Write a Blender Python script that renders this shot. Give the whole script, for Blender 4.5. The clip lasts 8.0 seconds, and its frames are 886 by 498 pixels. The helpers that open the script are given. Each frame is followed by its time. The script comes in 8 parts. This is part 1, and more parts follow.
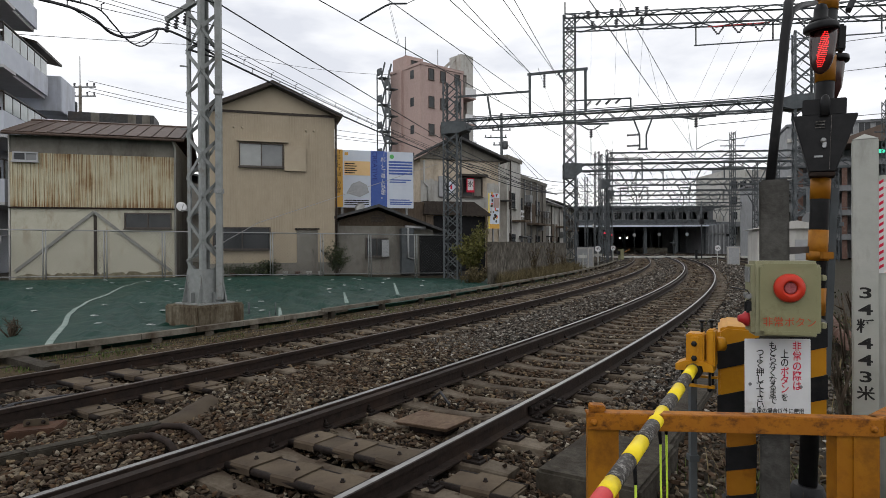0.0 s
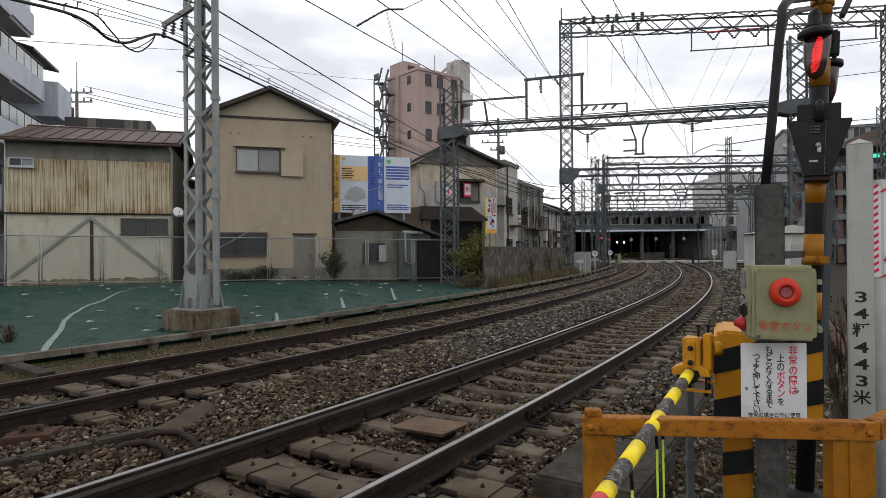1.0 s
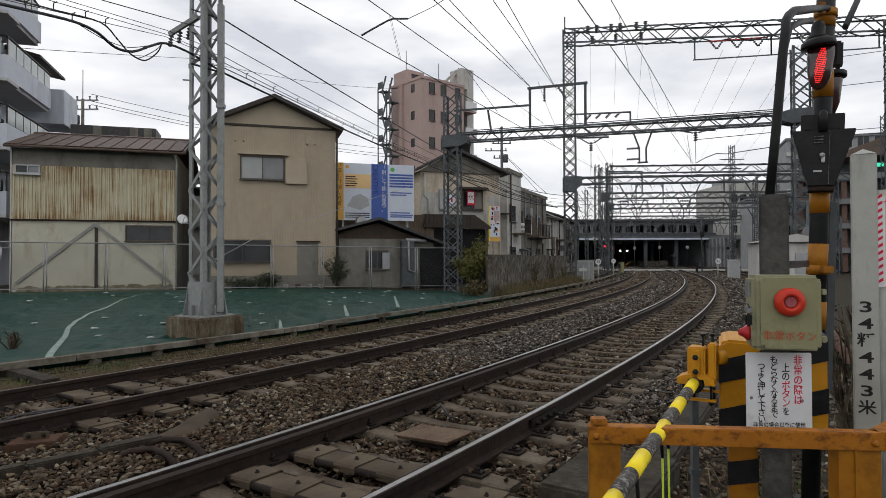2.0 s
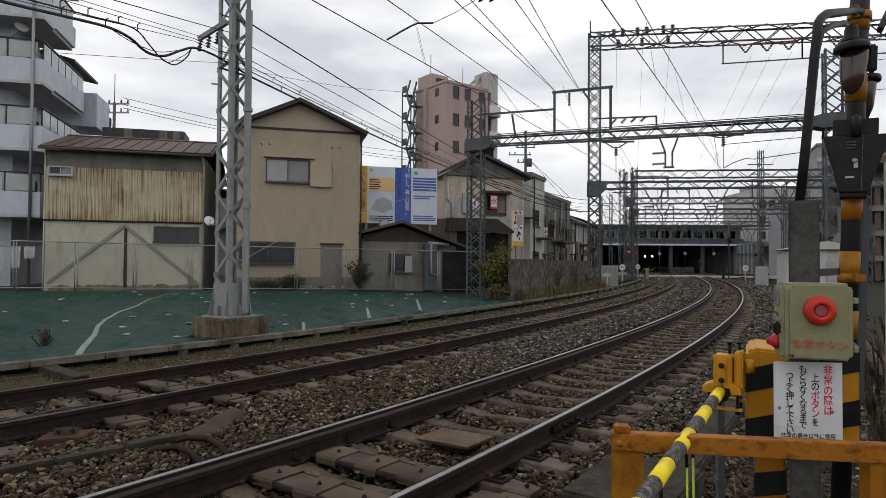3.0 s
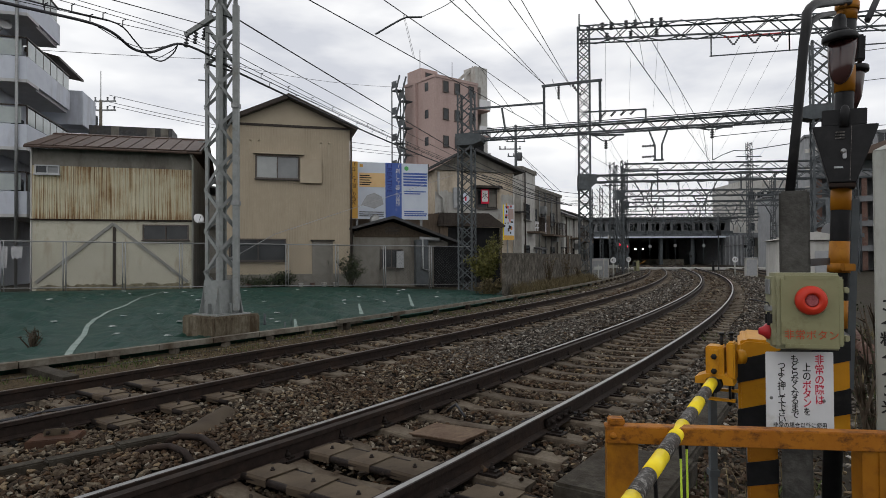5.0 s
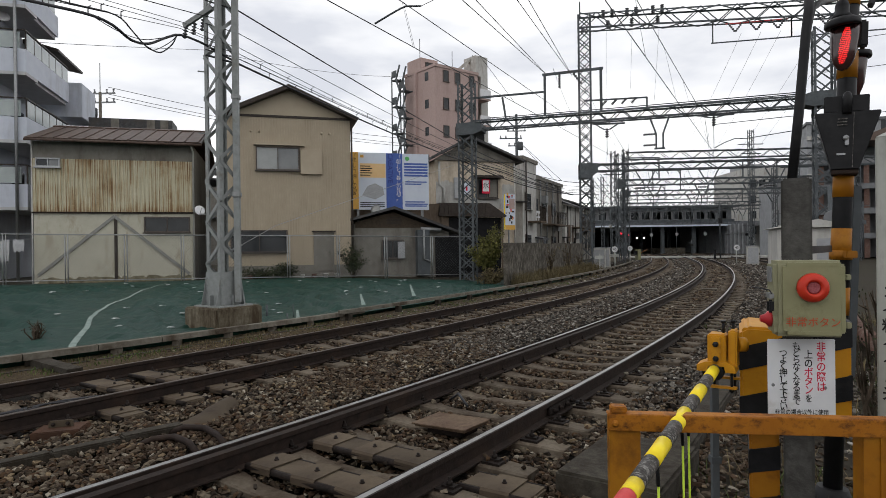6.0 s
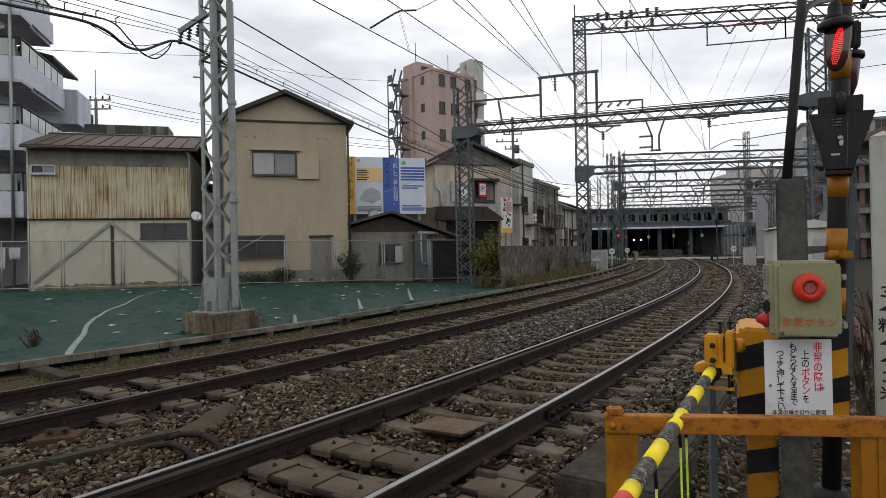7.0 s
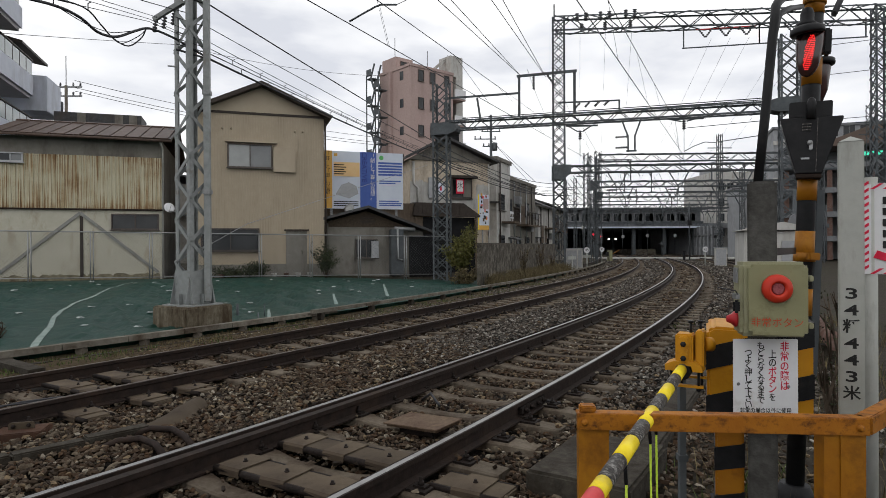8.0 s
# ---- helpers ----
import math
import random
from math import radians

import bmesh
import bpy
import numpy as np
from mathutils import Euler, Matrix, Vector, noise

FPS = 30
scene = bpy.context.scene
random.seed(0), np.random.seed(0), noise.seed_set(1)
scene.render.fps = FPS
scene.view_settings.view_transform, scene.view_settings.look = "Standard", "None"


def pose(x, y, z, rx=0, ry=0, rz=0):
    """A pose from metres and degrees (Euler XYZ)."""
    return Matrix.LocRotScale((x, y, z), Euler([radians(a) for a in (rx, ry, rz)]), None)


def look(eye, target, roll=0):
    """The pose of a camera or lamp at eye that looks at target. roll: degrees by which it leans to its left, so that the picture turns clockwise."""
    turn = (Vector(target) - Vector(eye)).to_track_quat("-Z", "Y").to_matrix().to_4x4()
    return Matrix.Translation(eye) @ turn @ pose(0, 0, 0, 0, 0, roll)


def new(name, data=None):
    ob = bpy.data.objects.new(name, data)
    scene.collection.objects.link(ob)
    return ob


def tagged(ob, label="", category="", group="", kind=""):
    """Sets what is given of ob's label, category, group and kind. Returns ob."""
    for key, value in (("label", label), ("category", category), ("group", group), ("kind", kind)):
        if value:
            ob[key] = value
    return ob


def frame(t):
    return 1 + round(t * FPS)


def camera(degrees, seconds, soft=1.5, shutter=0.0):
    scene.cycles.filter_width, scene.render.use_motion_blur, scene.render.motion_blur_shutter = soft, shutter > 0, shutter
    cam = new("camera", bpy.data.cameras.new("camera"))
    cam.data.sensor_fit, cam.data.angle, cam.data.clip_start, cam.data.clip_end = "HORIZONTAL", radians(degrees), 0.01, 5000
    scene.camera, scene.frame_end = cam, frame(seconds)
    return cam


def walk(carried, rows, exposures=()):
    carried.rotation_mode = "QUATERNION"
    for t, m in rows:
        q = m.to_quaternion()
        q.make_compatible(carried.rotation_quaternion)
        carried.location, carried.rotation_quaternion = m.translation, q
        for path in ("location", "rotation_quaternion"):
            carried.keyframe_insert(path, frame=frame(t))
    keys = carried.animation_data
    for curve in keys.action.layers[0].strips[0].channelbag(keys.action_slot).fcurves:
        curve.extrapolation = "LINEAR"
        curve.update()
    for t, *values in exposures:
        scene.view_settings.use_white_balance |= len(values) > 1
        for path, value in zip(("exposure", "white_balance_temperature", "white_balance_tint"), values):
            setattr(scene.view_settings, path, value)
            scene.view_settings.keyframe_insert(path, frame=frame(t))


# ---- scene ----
cam = camera(71.4, 8.0, 0.55)
PATH = [
    (0, (0.002, 0.011, 1.429), (0.002, 2.011, 1.42), -0.3),
    (0.5, (0.003, 0.014, 1.428), (0.002, 2.014, 1.421), -0.4),
    (1, (0.006, 0.011, 1.429), (0.015, 2.011, 1.436), -0.4),
    (2.5, (-0.01, -0.011, 1.434), (-0.034, 1.988, 1.474), 0.2),
    (3, (-0.008, -0.009, 1.433), (-0.082, 1.989, 1.477), 0.4),
    (3.5, (-0.01, -0.005, 1.435), (-0.072, 1.994, 1.476), 0.2),
    (4, (-0.012, -0.007, 1.434), (-0.055, 1.991, 1.498), 0.5),
    (4.5, (-0.014, -0.005, 1.431), (-0.047, 1.994, 1.482), 0.3),
    (5, (-0.009, 0.005, 1.431), (-0.055, 2.004, 1.459), -0.3),
    (6.5, (-0.011, 0.004, 1.429), (-0.058, 2.003, 1.421), -0.9),
    (7, (-0.004, 0.008, 1.429), (-0.046, 2.007, 1.437), -1.2),
    (7.5, (-0.007, 0.005, 1.423), (-0.027, 2.005, 1.43), -1.0),
    (8, (-0.003, 0.011, 1.428), (0.031, 2.011, 1.423), -0.3),
]
walk(cam, [(t, look(eye, to, roll)) for t, eye, to, roll in PATH],
     [(0, -0.03), (1.2, -0.03), (2.4, -0.28), (4.0, -0.31), (4.5, -0.34), (5.1, -0.25), (6.4, -0.1), (7.2, -0.13), (8.0, -0.14)])

# ---- world and light: bright overcast ----
world = bpy.data.worlds.new("overcast_sky")
scene.world = world
world.use_nodes = True
wn, wl = world.node_tree.nodes, world.node_tree.links
wn.clear()
w_out = wn.new("ShaderNodeOutputWorld")
w_sky = wn.new("ShaderNodeTexSky")
w_sky.sky_type, w_sky.sun_disc = "NISHITA", False
w_sky.sun_elevation, w_sky.sun_rotation = radians(48), radians(140)
w_bg = wn.new("ShaderNodeBackground")
w_bg.inputs[1].default_value = 0.06
w_cloud = wn.new("ShaderNodeBackground")
w_cloud.inputs[1].default_value = 1.24
w_mix = wn.new("ShaderNodeMixShader")
w_mix.inputs[0].default_value = 0.9
w_co = wn.new("ShaderNodeTexCoord")
w_map = wn.new("ShaderNodeMapping")
w_map.inputs["Scale"].default_value = (1, 1, 3.2)
w_map.inputs["Location"].default_value = (0.35, 0.2, 0.1)
w_noise = wn.new("ShaderNodeTexNoise")
w_noise.inputs["Scale"].default_value, w_noise.inputs["Detail"].default_value, w_noise.inputs["Roughness"].default_value = 2.6, 7, 0.5
w_ramp = wn.new("ShaderNodeValToRGB")
w_ramp.color_ramp.elements[0].position, w_ramp.color_ramp.elements[0].color = 0.37, (0.70, 0.72, 0.78, 1)
w_ramp.color_ramp.elements[1].position, w_ramp.color_ramp.elements[1].color = 0.55, (1.1, 1.1, 1.1, 1)
wl.new(w_co.outputs["Generated"], w_map.inputs[0])
wl.new(w_map.outputs[0], w_noise.inputs["Vector"])
wl.new(w_noise.outputs[0], w_ramp.inputs[0])
wl.new(w_ramp.outputs[0], w_cloud.inputs[0])
wl.new(w_sky.outputs[0], w_bg.inputs[0])
wl.new(w_bg.outputs[0], w_mix.inputs[1])
wl.new(w_cloud.outputs[0], w_mix.inputs[2])
wl.new(w_mix.outputs[0], w_out.inputs[0])

sun = new("sun", bpy.data.lights.new("sun", "SUN"))
sun.data.energy, sun.data.angle, sun.data.color = 0.3, radians(30), (1, 0.96, 0.9)
sun.matrix_world = look((-20, -30, 40), (0, 0, 0))
scene.view_settings.exposure = 0.0


# ---- materials ----
def surf(name, a, b, scale=6.0, rough=0.75, bump=0.25, metal=0.0, c=None, cscale=0.7, camount=0.5, stretch=(1, 1, 1), rand=0.0, island=False, spec=0.22, cstretch=(1, 1, 1)):
    """A worn surface: two colours by a fine noise, stains of a third by a coarse one, relief, and a random brightness by object or island."""
    m = bpy.data.materials.new(name)
    m.use_nodes = True
    n, l = m.node_tree.nodes, m.node_tree.links
    p = n["Principled BSDF"]
    co, mp = n.new("ShaderNodeTexCoord"), n.new("ShaderNodeMapping")
    mp.inputs["Scale"].default_value = stretch
    l.new(co.outputs["Object"], mp.inputs[0])
    f = n.new("ShaderNodeTexNoise")
    f.inputs["Scale"].default_value, f.inputs["Detail"].default_value, f.inputs["Roughness"].default_value = scale, 6, 0.65
    l.new(mp.outputs[0], f.inputs["Vector"])
    r = n.new("ShaderNodeValToRGB")
    r.color_ramp.elements[0].position, r.color_ramp.elements[1].position = 0.33, 0.67
    r.color_ramp.elements[0].color, r.color_ramp.elements[1].color = (*a, 1), (*b, 1)
    l.new(f.outputs[0], r.inputs[0])
    colour = r.outputs[0]
    if c:
        mp2 = n.new("ShaderNodeMapping")
        mp2.inputs["Scale"].default_value = cstretch
        l.new(co.outputs["Object"], mp2.inputs[0])
        g = n.new("ShaderNodeTexNoise")
        g.inputs["Scale"].default_value, g.inputs["Detail"].default_value, g.inputs["Roughness"].default_value = cscale, 8, 0.7
        l.new(mp2.outputs[0], g.inputs["Vector"])
        rr = n.new("ShaderNodeMapRange")
        rr.inputs["From Min"].default_value, rr.inputs["From Max"].default_value = 0.62 - 0.3 * camount, 0.78 - 0.25 * camount
        rr.inputs["To Max"].default_value = 0.9
        l.new(g.outputs[0], rr.inputs[0])
        x = n.new("ShaderNodeMix")
        x.data_type = "RGBA"
        l.new(rr.outputs[0], x.inputs[0])
        l.new(colour, x.inputs[6])
        x.inputs[7].default_value = (*c, 1)
        colour = x.outputs[2]
    if rand:
        if island:
            src = n.new("ShaderNodeNewGeometry").outputs["Random Per Island"]
        else:
            src = n.new("ShaderNodeObjectInfo").outputs["Random"]
        v = n.new("ShaderNodeMapRange")
        v.inputs["To Min"].default_value, v.inputs["To Max"].default_value = 1 - rand, 1 + rand
        l.new(src, v.inputs[0])
        h = n.new("ShaderNodeHueSaturation")
        l.new(v.outputs[0], h.inputs["Value"])
        l.new(colour, h.inputs["Color"])
        colour = h.outputs[0]
    l.new(colour, p.inputs["Base Color"])
    p.inputs["Roughness"].default_value, p.inputs["Metallic"].default_value = rough, metal
    p.inputs["Specular IOR Level"].default_value = spec
    if bump:
        bp = n.new("ShaderNodeBump")
        bp.inputs["Strength"].default_value, bp.inputs["Distance"].default_value = bump, 0.02
        l.new(f.outputs[0], bp.inputs["Height"])
        l.new(bp.outputs[0], p.inputs["Normal"])
    return m


def glow(name, colour, strength):
    m = bpy.data.materials.new(name)
    m.use_nodes = True
    p = m.node_tree.nodes["Principled BSDF"]
    p.inputs["Base Color"].default_value = (*colour, 1)
    p.inputs["Emission Color"].default_value = (*colour, 1)
    p.inputs["Emission Strength"].default_value = strength
    return m


def glassy(name, colour, rough=0.05, trans=1.0):
    m = bpy.data.materials.new(name)
    m.use_nodes = True
    p = m.node_tree.nodes["Principled BSDF"]
    p.inputs["Base Color"].default_value = (*colour, 1)
    p.inputs["Roughness"].default_value = rough
    p.inputs["Transmission Weight"].default_value = trans
    return m


def stones(name, cols, dust, amount):
    """Broken stone: each stone takes one of several colours, with its own fine grain."""
    m = bpy.data.materials.new(name)
    m.use_nodes = True
    n, l = m.node_tree.nodes, m.node_tree.links
    p = n["Principled BSDF"]
    geo, ramp = n.new("ShaderNodeNewGeometry"), n.new("ShaderNodeValToRGB")
    ramp.color_ramp.interpolation = "CONSTANT"
    while len(ramp.color_ramp.elements) < len(cols):
        ramp.color_ramp.elements.new(0.5)
    for el, (pos, c) in zip(ramp.color_ramp.elements, cols):
        el.position, el.color = pos, (*c, 1)
    l.new(geo.outputs["Random Per Island"], ramp.inputs[0])
    co, no, mr, hs = n.new("ShaderNodeTexCoord"), n.new("ShaderNodeTexNoise"), n.new("ShaderNodeMapRange"), n.new("ShaderNodeHueSaturation")
    no.inputs["Scale"].default_value, no.inputs["Detail"].default_value = 40, 5
    l.new(co.outputs["Object"], no.inputs["Vector"])
    mr.inputs["From Min"].default_value, mr.inputs["From Max"].default_value = 0.3, 0.7
    mr.inputs["To Min"].default_value, mr.inputs["To Max"].default_value = 0.65, 1.35
    l.new(no.outputs[0], mr.inputs[0])
    l.new(mr.outputs[0], hs.inputs["Value"])
    l.new(ramp.outputs[0], hs.inputs["Color"])
    # brown dust in wide patches
    no2, mr2, mx = n.new("ShaderNodeTexNoise"), n.new("ShaderNodeMapRange"), n.new("ShaderNodeMix")
    no2.inputs["Scale"].default_value, no2.inputs["Detail"].default_value = 0.7, 4
    l.new(co.outputs["Object"], no2.inputs["Vector"])
    mr2.inputs["From Min"].default_value, mr2.inputs["From Max"].default_value, mr2.inputs["To Max"].default_value = 0.42, 0.66, amount
    l.new(no2.outputs[0], mr2.inputs[0])
    mx.data_type = "RGBA"
    l.new(mr2.outputs[0], mx.inputs[0])
    l.new(hs.outputs[0], mx.inputs[6])
    mx.inputs[7].default_value = (*dust, 1)
    l.new(mx.outputs[2], p.inputs["Base Color"])
    p.inputs["Roughness"].default_value, p.inputs["Specular IOR Level"].default_value = 0.85, 0.2
    return m


def rust_siding(name):
    """Cream ribbed metal: fine rust streaks down the ribs, thickest along the foot and under the upper rim, in uneven patches."""
    m = surf(name, (0.43, 0.40, 0.28), (0.54, 0.50, 0.37), 2.5, 0.6, 0.1, stretch=(6, 6, 0.6))
    n, l = m.node_tree.nodes, m.node_tree.links
    p = n["Principled BSDF"]
    base = p.inputs["Base Color"].links[0].from_socket
    co = n.new("ShaderNodeTexCoord")
    sep = n.new("ShaderNodeSeparateXYZ")
    l.new(co.outputs["Object"], sep.inputs[0])

    def streak(stretch, scale, detail):
        mp, no = n.new("ShaderNodeMapping"), n.new("ShaderNodeTexNoise")
        mp.inputs["Scale"].default_value = stretch
        no.inputs["Scale"].default_value, no.inputs["Detail"].default_value, no.inputs["Roughness"].default_value = scale, detail, 0.6
        l.new(co.outputs["Object"], mp.inputs[0])
        l.new(mp.outputs[0], no.inputs["Vector"])
        return no.outputs[0]

    def ramp(src, a, b, c, d):
        r = n.new("ShaderNodeMapRange")
        for key, value in zip(("From Min", "From Max", "To Min", "To Max"), (a, b, c, d)):
            r.inputs[key].default_value = value
        l.new(src, r.inputs[0])
        return r.outputs[0]

    def add(a, b, op="ADD"):
        q = n.new("ShaderNodeMath")
        q.operation = op
        l.new(a, q.inputs[0])
        l.new(b, q.inputs[1])
        return q.outputs[0]

    total = add(streak((26, 26, 0.45), 1.0, 6), ramp(streak((0.8, 0.8, 0.6), 1.4, 5), 0.3, 0.7, -0.1, 0.1))
    total = add(total, ramp(sep.outputs[2], 3.12, 3.5, 0.09, 0.0))
    total = add(total, ramp(sep.outputs[2], 4.5, 5.25, 0.0, 0.05))
    for lo, hi, colour, most in ((0.46, 0.62, (0.30, 0.19, 0.08), 0.85), (0.57, 0.70, (0.135, 0.062, 0.022), 0.88)):
        x = n.new("ShaderNodeMix")
        x.data_type = "RGBA"
        l.new(ramp(total, lo, hi, 0.0, most), x.inputs[0])
        l.new(base, x.inputs[6])
        x.inputs[7].default_value = (*colour, 1)
        base = x.outputs[2]
    l.new(base, p.inputs["Base Color"])
    return m


M_ballast = stones("brown_ballast_stone", ((0.0, (0.0189, 0.0138, 0.00946)), (0.16, (0.0482, 0.0344, 0.0232)), (0.34, (0.037, 0.0224, 0.0129)), (0.48, (0.0843, 0.0662, 0.0464)), (0.66, (0.0636, 0.037, 0.0198)), (0.78, (0.142, 0.117, 0.0843)), (0.90, (0.172, 0.127, 0.0774)), (0.97, (0.275, 0.245, 0.194))), (0.0533, 0.031, 0.0172), 0.45)
M_ballastgrey = stones("grey_ballast_stone", ((0.0, (0.021, 0.0185, 0.016)), (0.16, (0.056, 0.049, 0.041)), (0.34, (0.042, 0.034, 0.027)), (0.48, (0.10, 0.09, 0.077)), (0.66, (0.076, 0.058, 0.044)), (0.78, (0.155, 0.142, 0.123)), (0.90, (0.20, 0.18, 0.152)), (0.97, (0.32, 0.30, 0.265))), (0.06, 0.042, 0.029), 0.3)
# Bed colour carries the shade in the gaps between stones, hence near-black.
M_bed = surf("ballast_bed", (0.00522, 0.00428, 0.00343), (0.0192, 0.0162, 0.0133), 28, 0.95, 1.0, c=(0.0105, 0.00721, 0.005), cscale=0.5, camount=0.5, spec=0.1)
M_soil = surf("dry_soil", (0.0224, 0.0187, 0.015), (0.0524, 0.0449, 0.0337), 9, 0.95, 0.6, c=(0.0299, 0.0318, 0.015), cscale=0.35, camount=0.4, spec=0.1)
M_verge = surf("brown_verge_soil", (0.032, 0.023, 0.014), (0.085, 0.064, 0.038), 18, 0.95, 1.0, c=(0.05, 0.05, 0.018), cscale=1.6, camount=0.3, spec=0.1)
M_rustplate = surf("dark_rusted_plate", (0.045, 0.021, 0.012), (0.085, 0.042, 0.024), 12, 0.8, 0.3, c=(0.03, 0.018, 0.013), cscale=3, camount=0.4)
M_railtop = surf("polished_rail_head", (0.25, 0.245, 0.24), (0.36, 0.355, 0.35), 9, 0.33, 0.05, 1.0)
M_railbrown = surf("dull_brown_rail_head", (0.06, 0.047, 0.039), (0.105, 0.085, 0.072), 9, 0.45, 0.05, 0.5)
M_rail = surf("rusty_rail_steel", (0.0143, 0.00976, 0.00816), (0.0306, 0.0204, 0.0163), 14, 0.75, 0.3, 0.2, c=(0.0408, 0.0245, 0.0163), cscale=2, camount=0.4)
M_sleeper = surf("weathered_sleeper_concrete", (0.0888, 0.0724, 0.054), (0.145, 0.121, 0.0927), 14, 0.9, 0.4, c=(0.0389, 0.0247, 0.0161), cscale=2.2, camount=0.62, rand=0.25, spec=0.15)
M_clip = surf("dark_fastening_iron", (0.0096, 0.00816, 0.0072), (0.0288, 0.0202, 0.0168), 30, 0.7, 0.3, 0.4)
M_panel = surf("brown_crossing_pad", (0.0692, 0.052, 0.0352), (0.11, 0.0856, 0.058), 10, 0.85, 0.25, c=(0.0408, 0.028, 0.0194), cscale=2.5, camount=0.5, rand=0.2)
M_conc = surf("stained_concrete", (0.12, 0.108, 0.086), (0.185, 0.17, 0.14), 11, 0.9, 0.35, c=(0.0464, 0.0293, 0.0173), cscale=1.6, camount=0.5, rand=0.12)
M_concdark = surf("dark_mossy_concrete", (0.026, 0.0225, 0.0175), (0.068, 0.06, 0.047), 14, 0.92, 0.6, c=(0.021, 0.0155, 0.010), cscale=3.0, camount=0.65)
M_sheet = surf("green_weed_sheet", (0.00211, 0.0231, 0.0166), (0.00502, 0.0373, 0.0267), 4.0, 0.5, 1.0, c=(0.0085, 0.0373, 0.0267), cscale=0.9, camount=0.6, stretch=(1.5, 0.5, 1), spec=0.22)
M_tape = surf("pale_seam_tape", (0.15, 0.205, 0.185), (0.235, 0.285, 0.262), 5, 0.6, 0.1)
M_pin = surf("white_plastic_patch", (0.288, 0.31, 0.302), (0.36, 0.382, 0.374), 5, 0.6, 0.1)
M_steel = surf("grey_painted_steel", (0.196, 0.207, 0.203), (0.26, 0.272, 0.268), 8, 0.5, 0.08, 0.2, c=(0.145, 0.124, 0.101), cscale=2.5, camount=0.25, rand=0.08)
M_steelfar = surf("weathered_gantry_steel", (0.0665, 0.0749, 0.0802), (0.104, 0.115, 0.122), 4, 0.6, 0.05, 0.2, c=(0.0569, 0.0499, 0.0468), cscale=0.8, camount=0.3, rand=0.12)
M_wire = surf("dark_overhead_wire", (0.03, 0.03, 0.033), (0.055, 0.055, 0.06), 3, 0.6, 0, 0.3)
M_black = surf("black_weathered_paint", (0.00576, 0.00576, 0.00672), (0.0144, 0.0144, 0.0154), 12, 0.5, 0.1, c=(0.0288, 0.0264, 0.024), cscale=3, camount=0.15)
M_orange = surf("orange_safety_paint", (0.266, 0.0994, 0.00571), (0.318, 0.132, 0.00792), 7, 0.5, 0.1, c=(0.128, 0.0456, 0.00632), cscale=5, camount=0.35)
M_amber = surf("amber_machine_paint", (0.47, 0.205, 0.008), (0.56, 0.26, 0.012), 7, 0.45, 0.06, c=(0.27, 0.10, 0.01), cscale=4, camount=0.25)
M_orangerust = surf("rusting_orange_paint", (0.27, 0.092, 0.006), (0.34, 0.128, 0.009), 8, 0.6, 0.2, c=(0.05, 0.014, 0.006), cscale=30, camount=0.42, cstretch=(0.8, 0.8, 1.1))
M_yellow = surf("yellow_reflective_band", (0.80, 0.60, 0.015), (0.86, 0.68, 0.03), 20, 0.4, 0.05, c=(0.45, 0.32, 0.03), cscale=5, camount=0.2)
M_blackband = surf("scuffed_black_band", (0.02, 0.018, 0.017), (0.075, 0.068, 0.062), 70, 0.55, 0.2, c=(0.30, 0.29, 0.27), cscale=75, camount=0.42)
M_redband = surf("faded_red_band", (0.55, 0.04, 0.05), (0.72, 0.09, 0.09), 12, 0.5, 0.05, c=(0.8, 0.5, 0.45), cscale=8, camount=0.25)
M_box = surf("faded_khaki_enamel", (0.205, 0.2, 0.108), (0.241, 0.236, 0.133), 6, 0.45, 0.05, c=(0.133, 0.113, 0.0512), cscale=5, camount=0.25)
M_boxedge = surf("pale_khaki_enamel", (0.248, 0.242, 0.146), (0.291, 0.285, 0.183), 6, 0.5, 0.05, c=(0.15, 0.129, 0.0646), cscale=7, camount=0.3)
M_red = surf("red_moulded_plastic", (0.44, 0.026, 0.013), (0.52, 0.042, 0.02), 9, 0.35, 0.03)
M_redink = surf("faded_red_lettering", (0.40, 0.05, 0.02), (0.46, 0.09, 0.04), 20, 0.7, 0)
M_crimson = surf("crimson_lettering", (0.55, 0.01, 0.04), (0.62, 0.03, 0.07), 20, 0.7, 0)
M_ink = surf("black_lettering", (0.012, 0.012, 0.012), (0.03, 0.03, 0.03), 20, 0.7, 0)
M_white = surf("white_enamel_sheet", (0.598, 0.607, 0.616), (0.686, 0.686, 0.695), 5, 0.45, 0.03, c=(0.44, 0.405, 0.352), cscale=4, camount=0.15)
M_whitepost = surf("chipped_white_paint", (0.34, 0.35, 0.32), (0.40, 0.405, 0.375), 9, 0.65, 0.12, c=(0.2, 0.2, 0.175), cscale=4, camount=0.3, cstretch=(1, 1, 0.25))
M_postconc = surf("rough_cast_concrete_post", (0.0501, 0.0487, 0.0442), (0.0824, 0.0795, 0.0737), 26, 0.9, 0.4, c=(0.0325, 0.031, 0.0265), cscale=5, camount=0.45)
M_galv = surf("galvanised_steel", (0.215, 0.221, 0.221), (0.299, 0.305, 0.305), 16, 0.45, 0.05, 0.6)
M_mesh = surf("galvanised_fence_wire", (0.08, 0.085, 0.085), (0.12, 0.125, 0.125), 9, 0.6, 0, 0.4)
M_grime = surf("mossy_wall_grime", (0.13, 0.115, 0.07), (0.26, 0.235, 0.16), 9, 0.85, 0.1, c=(0.07, 0.06, 0.035), cscale=3, camount=0.5)
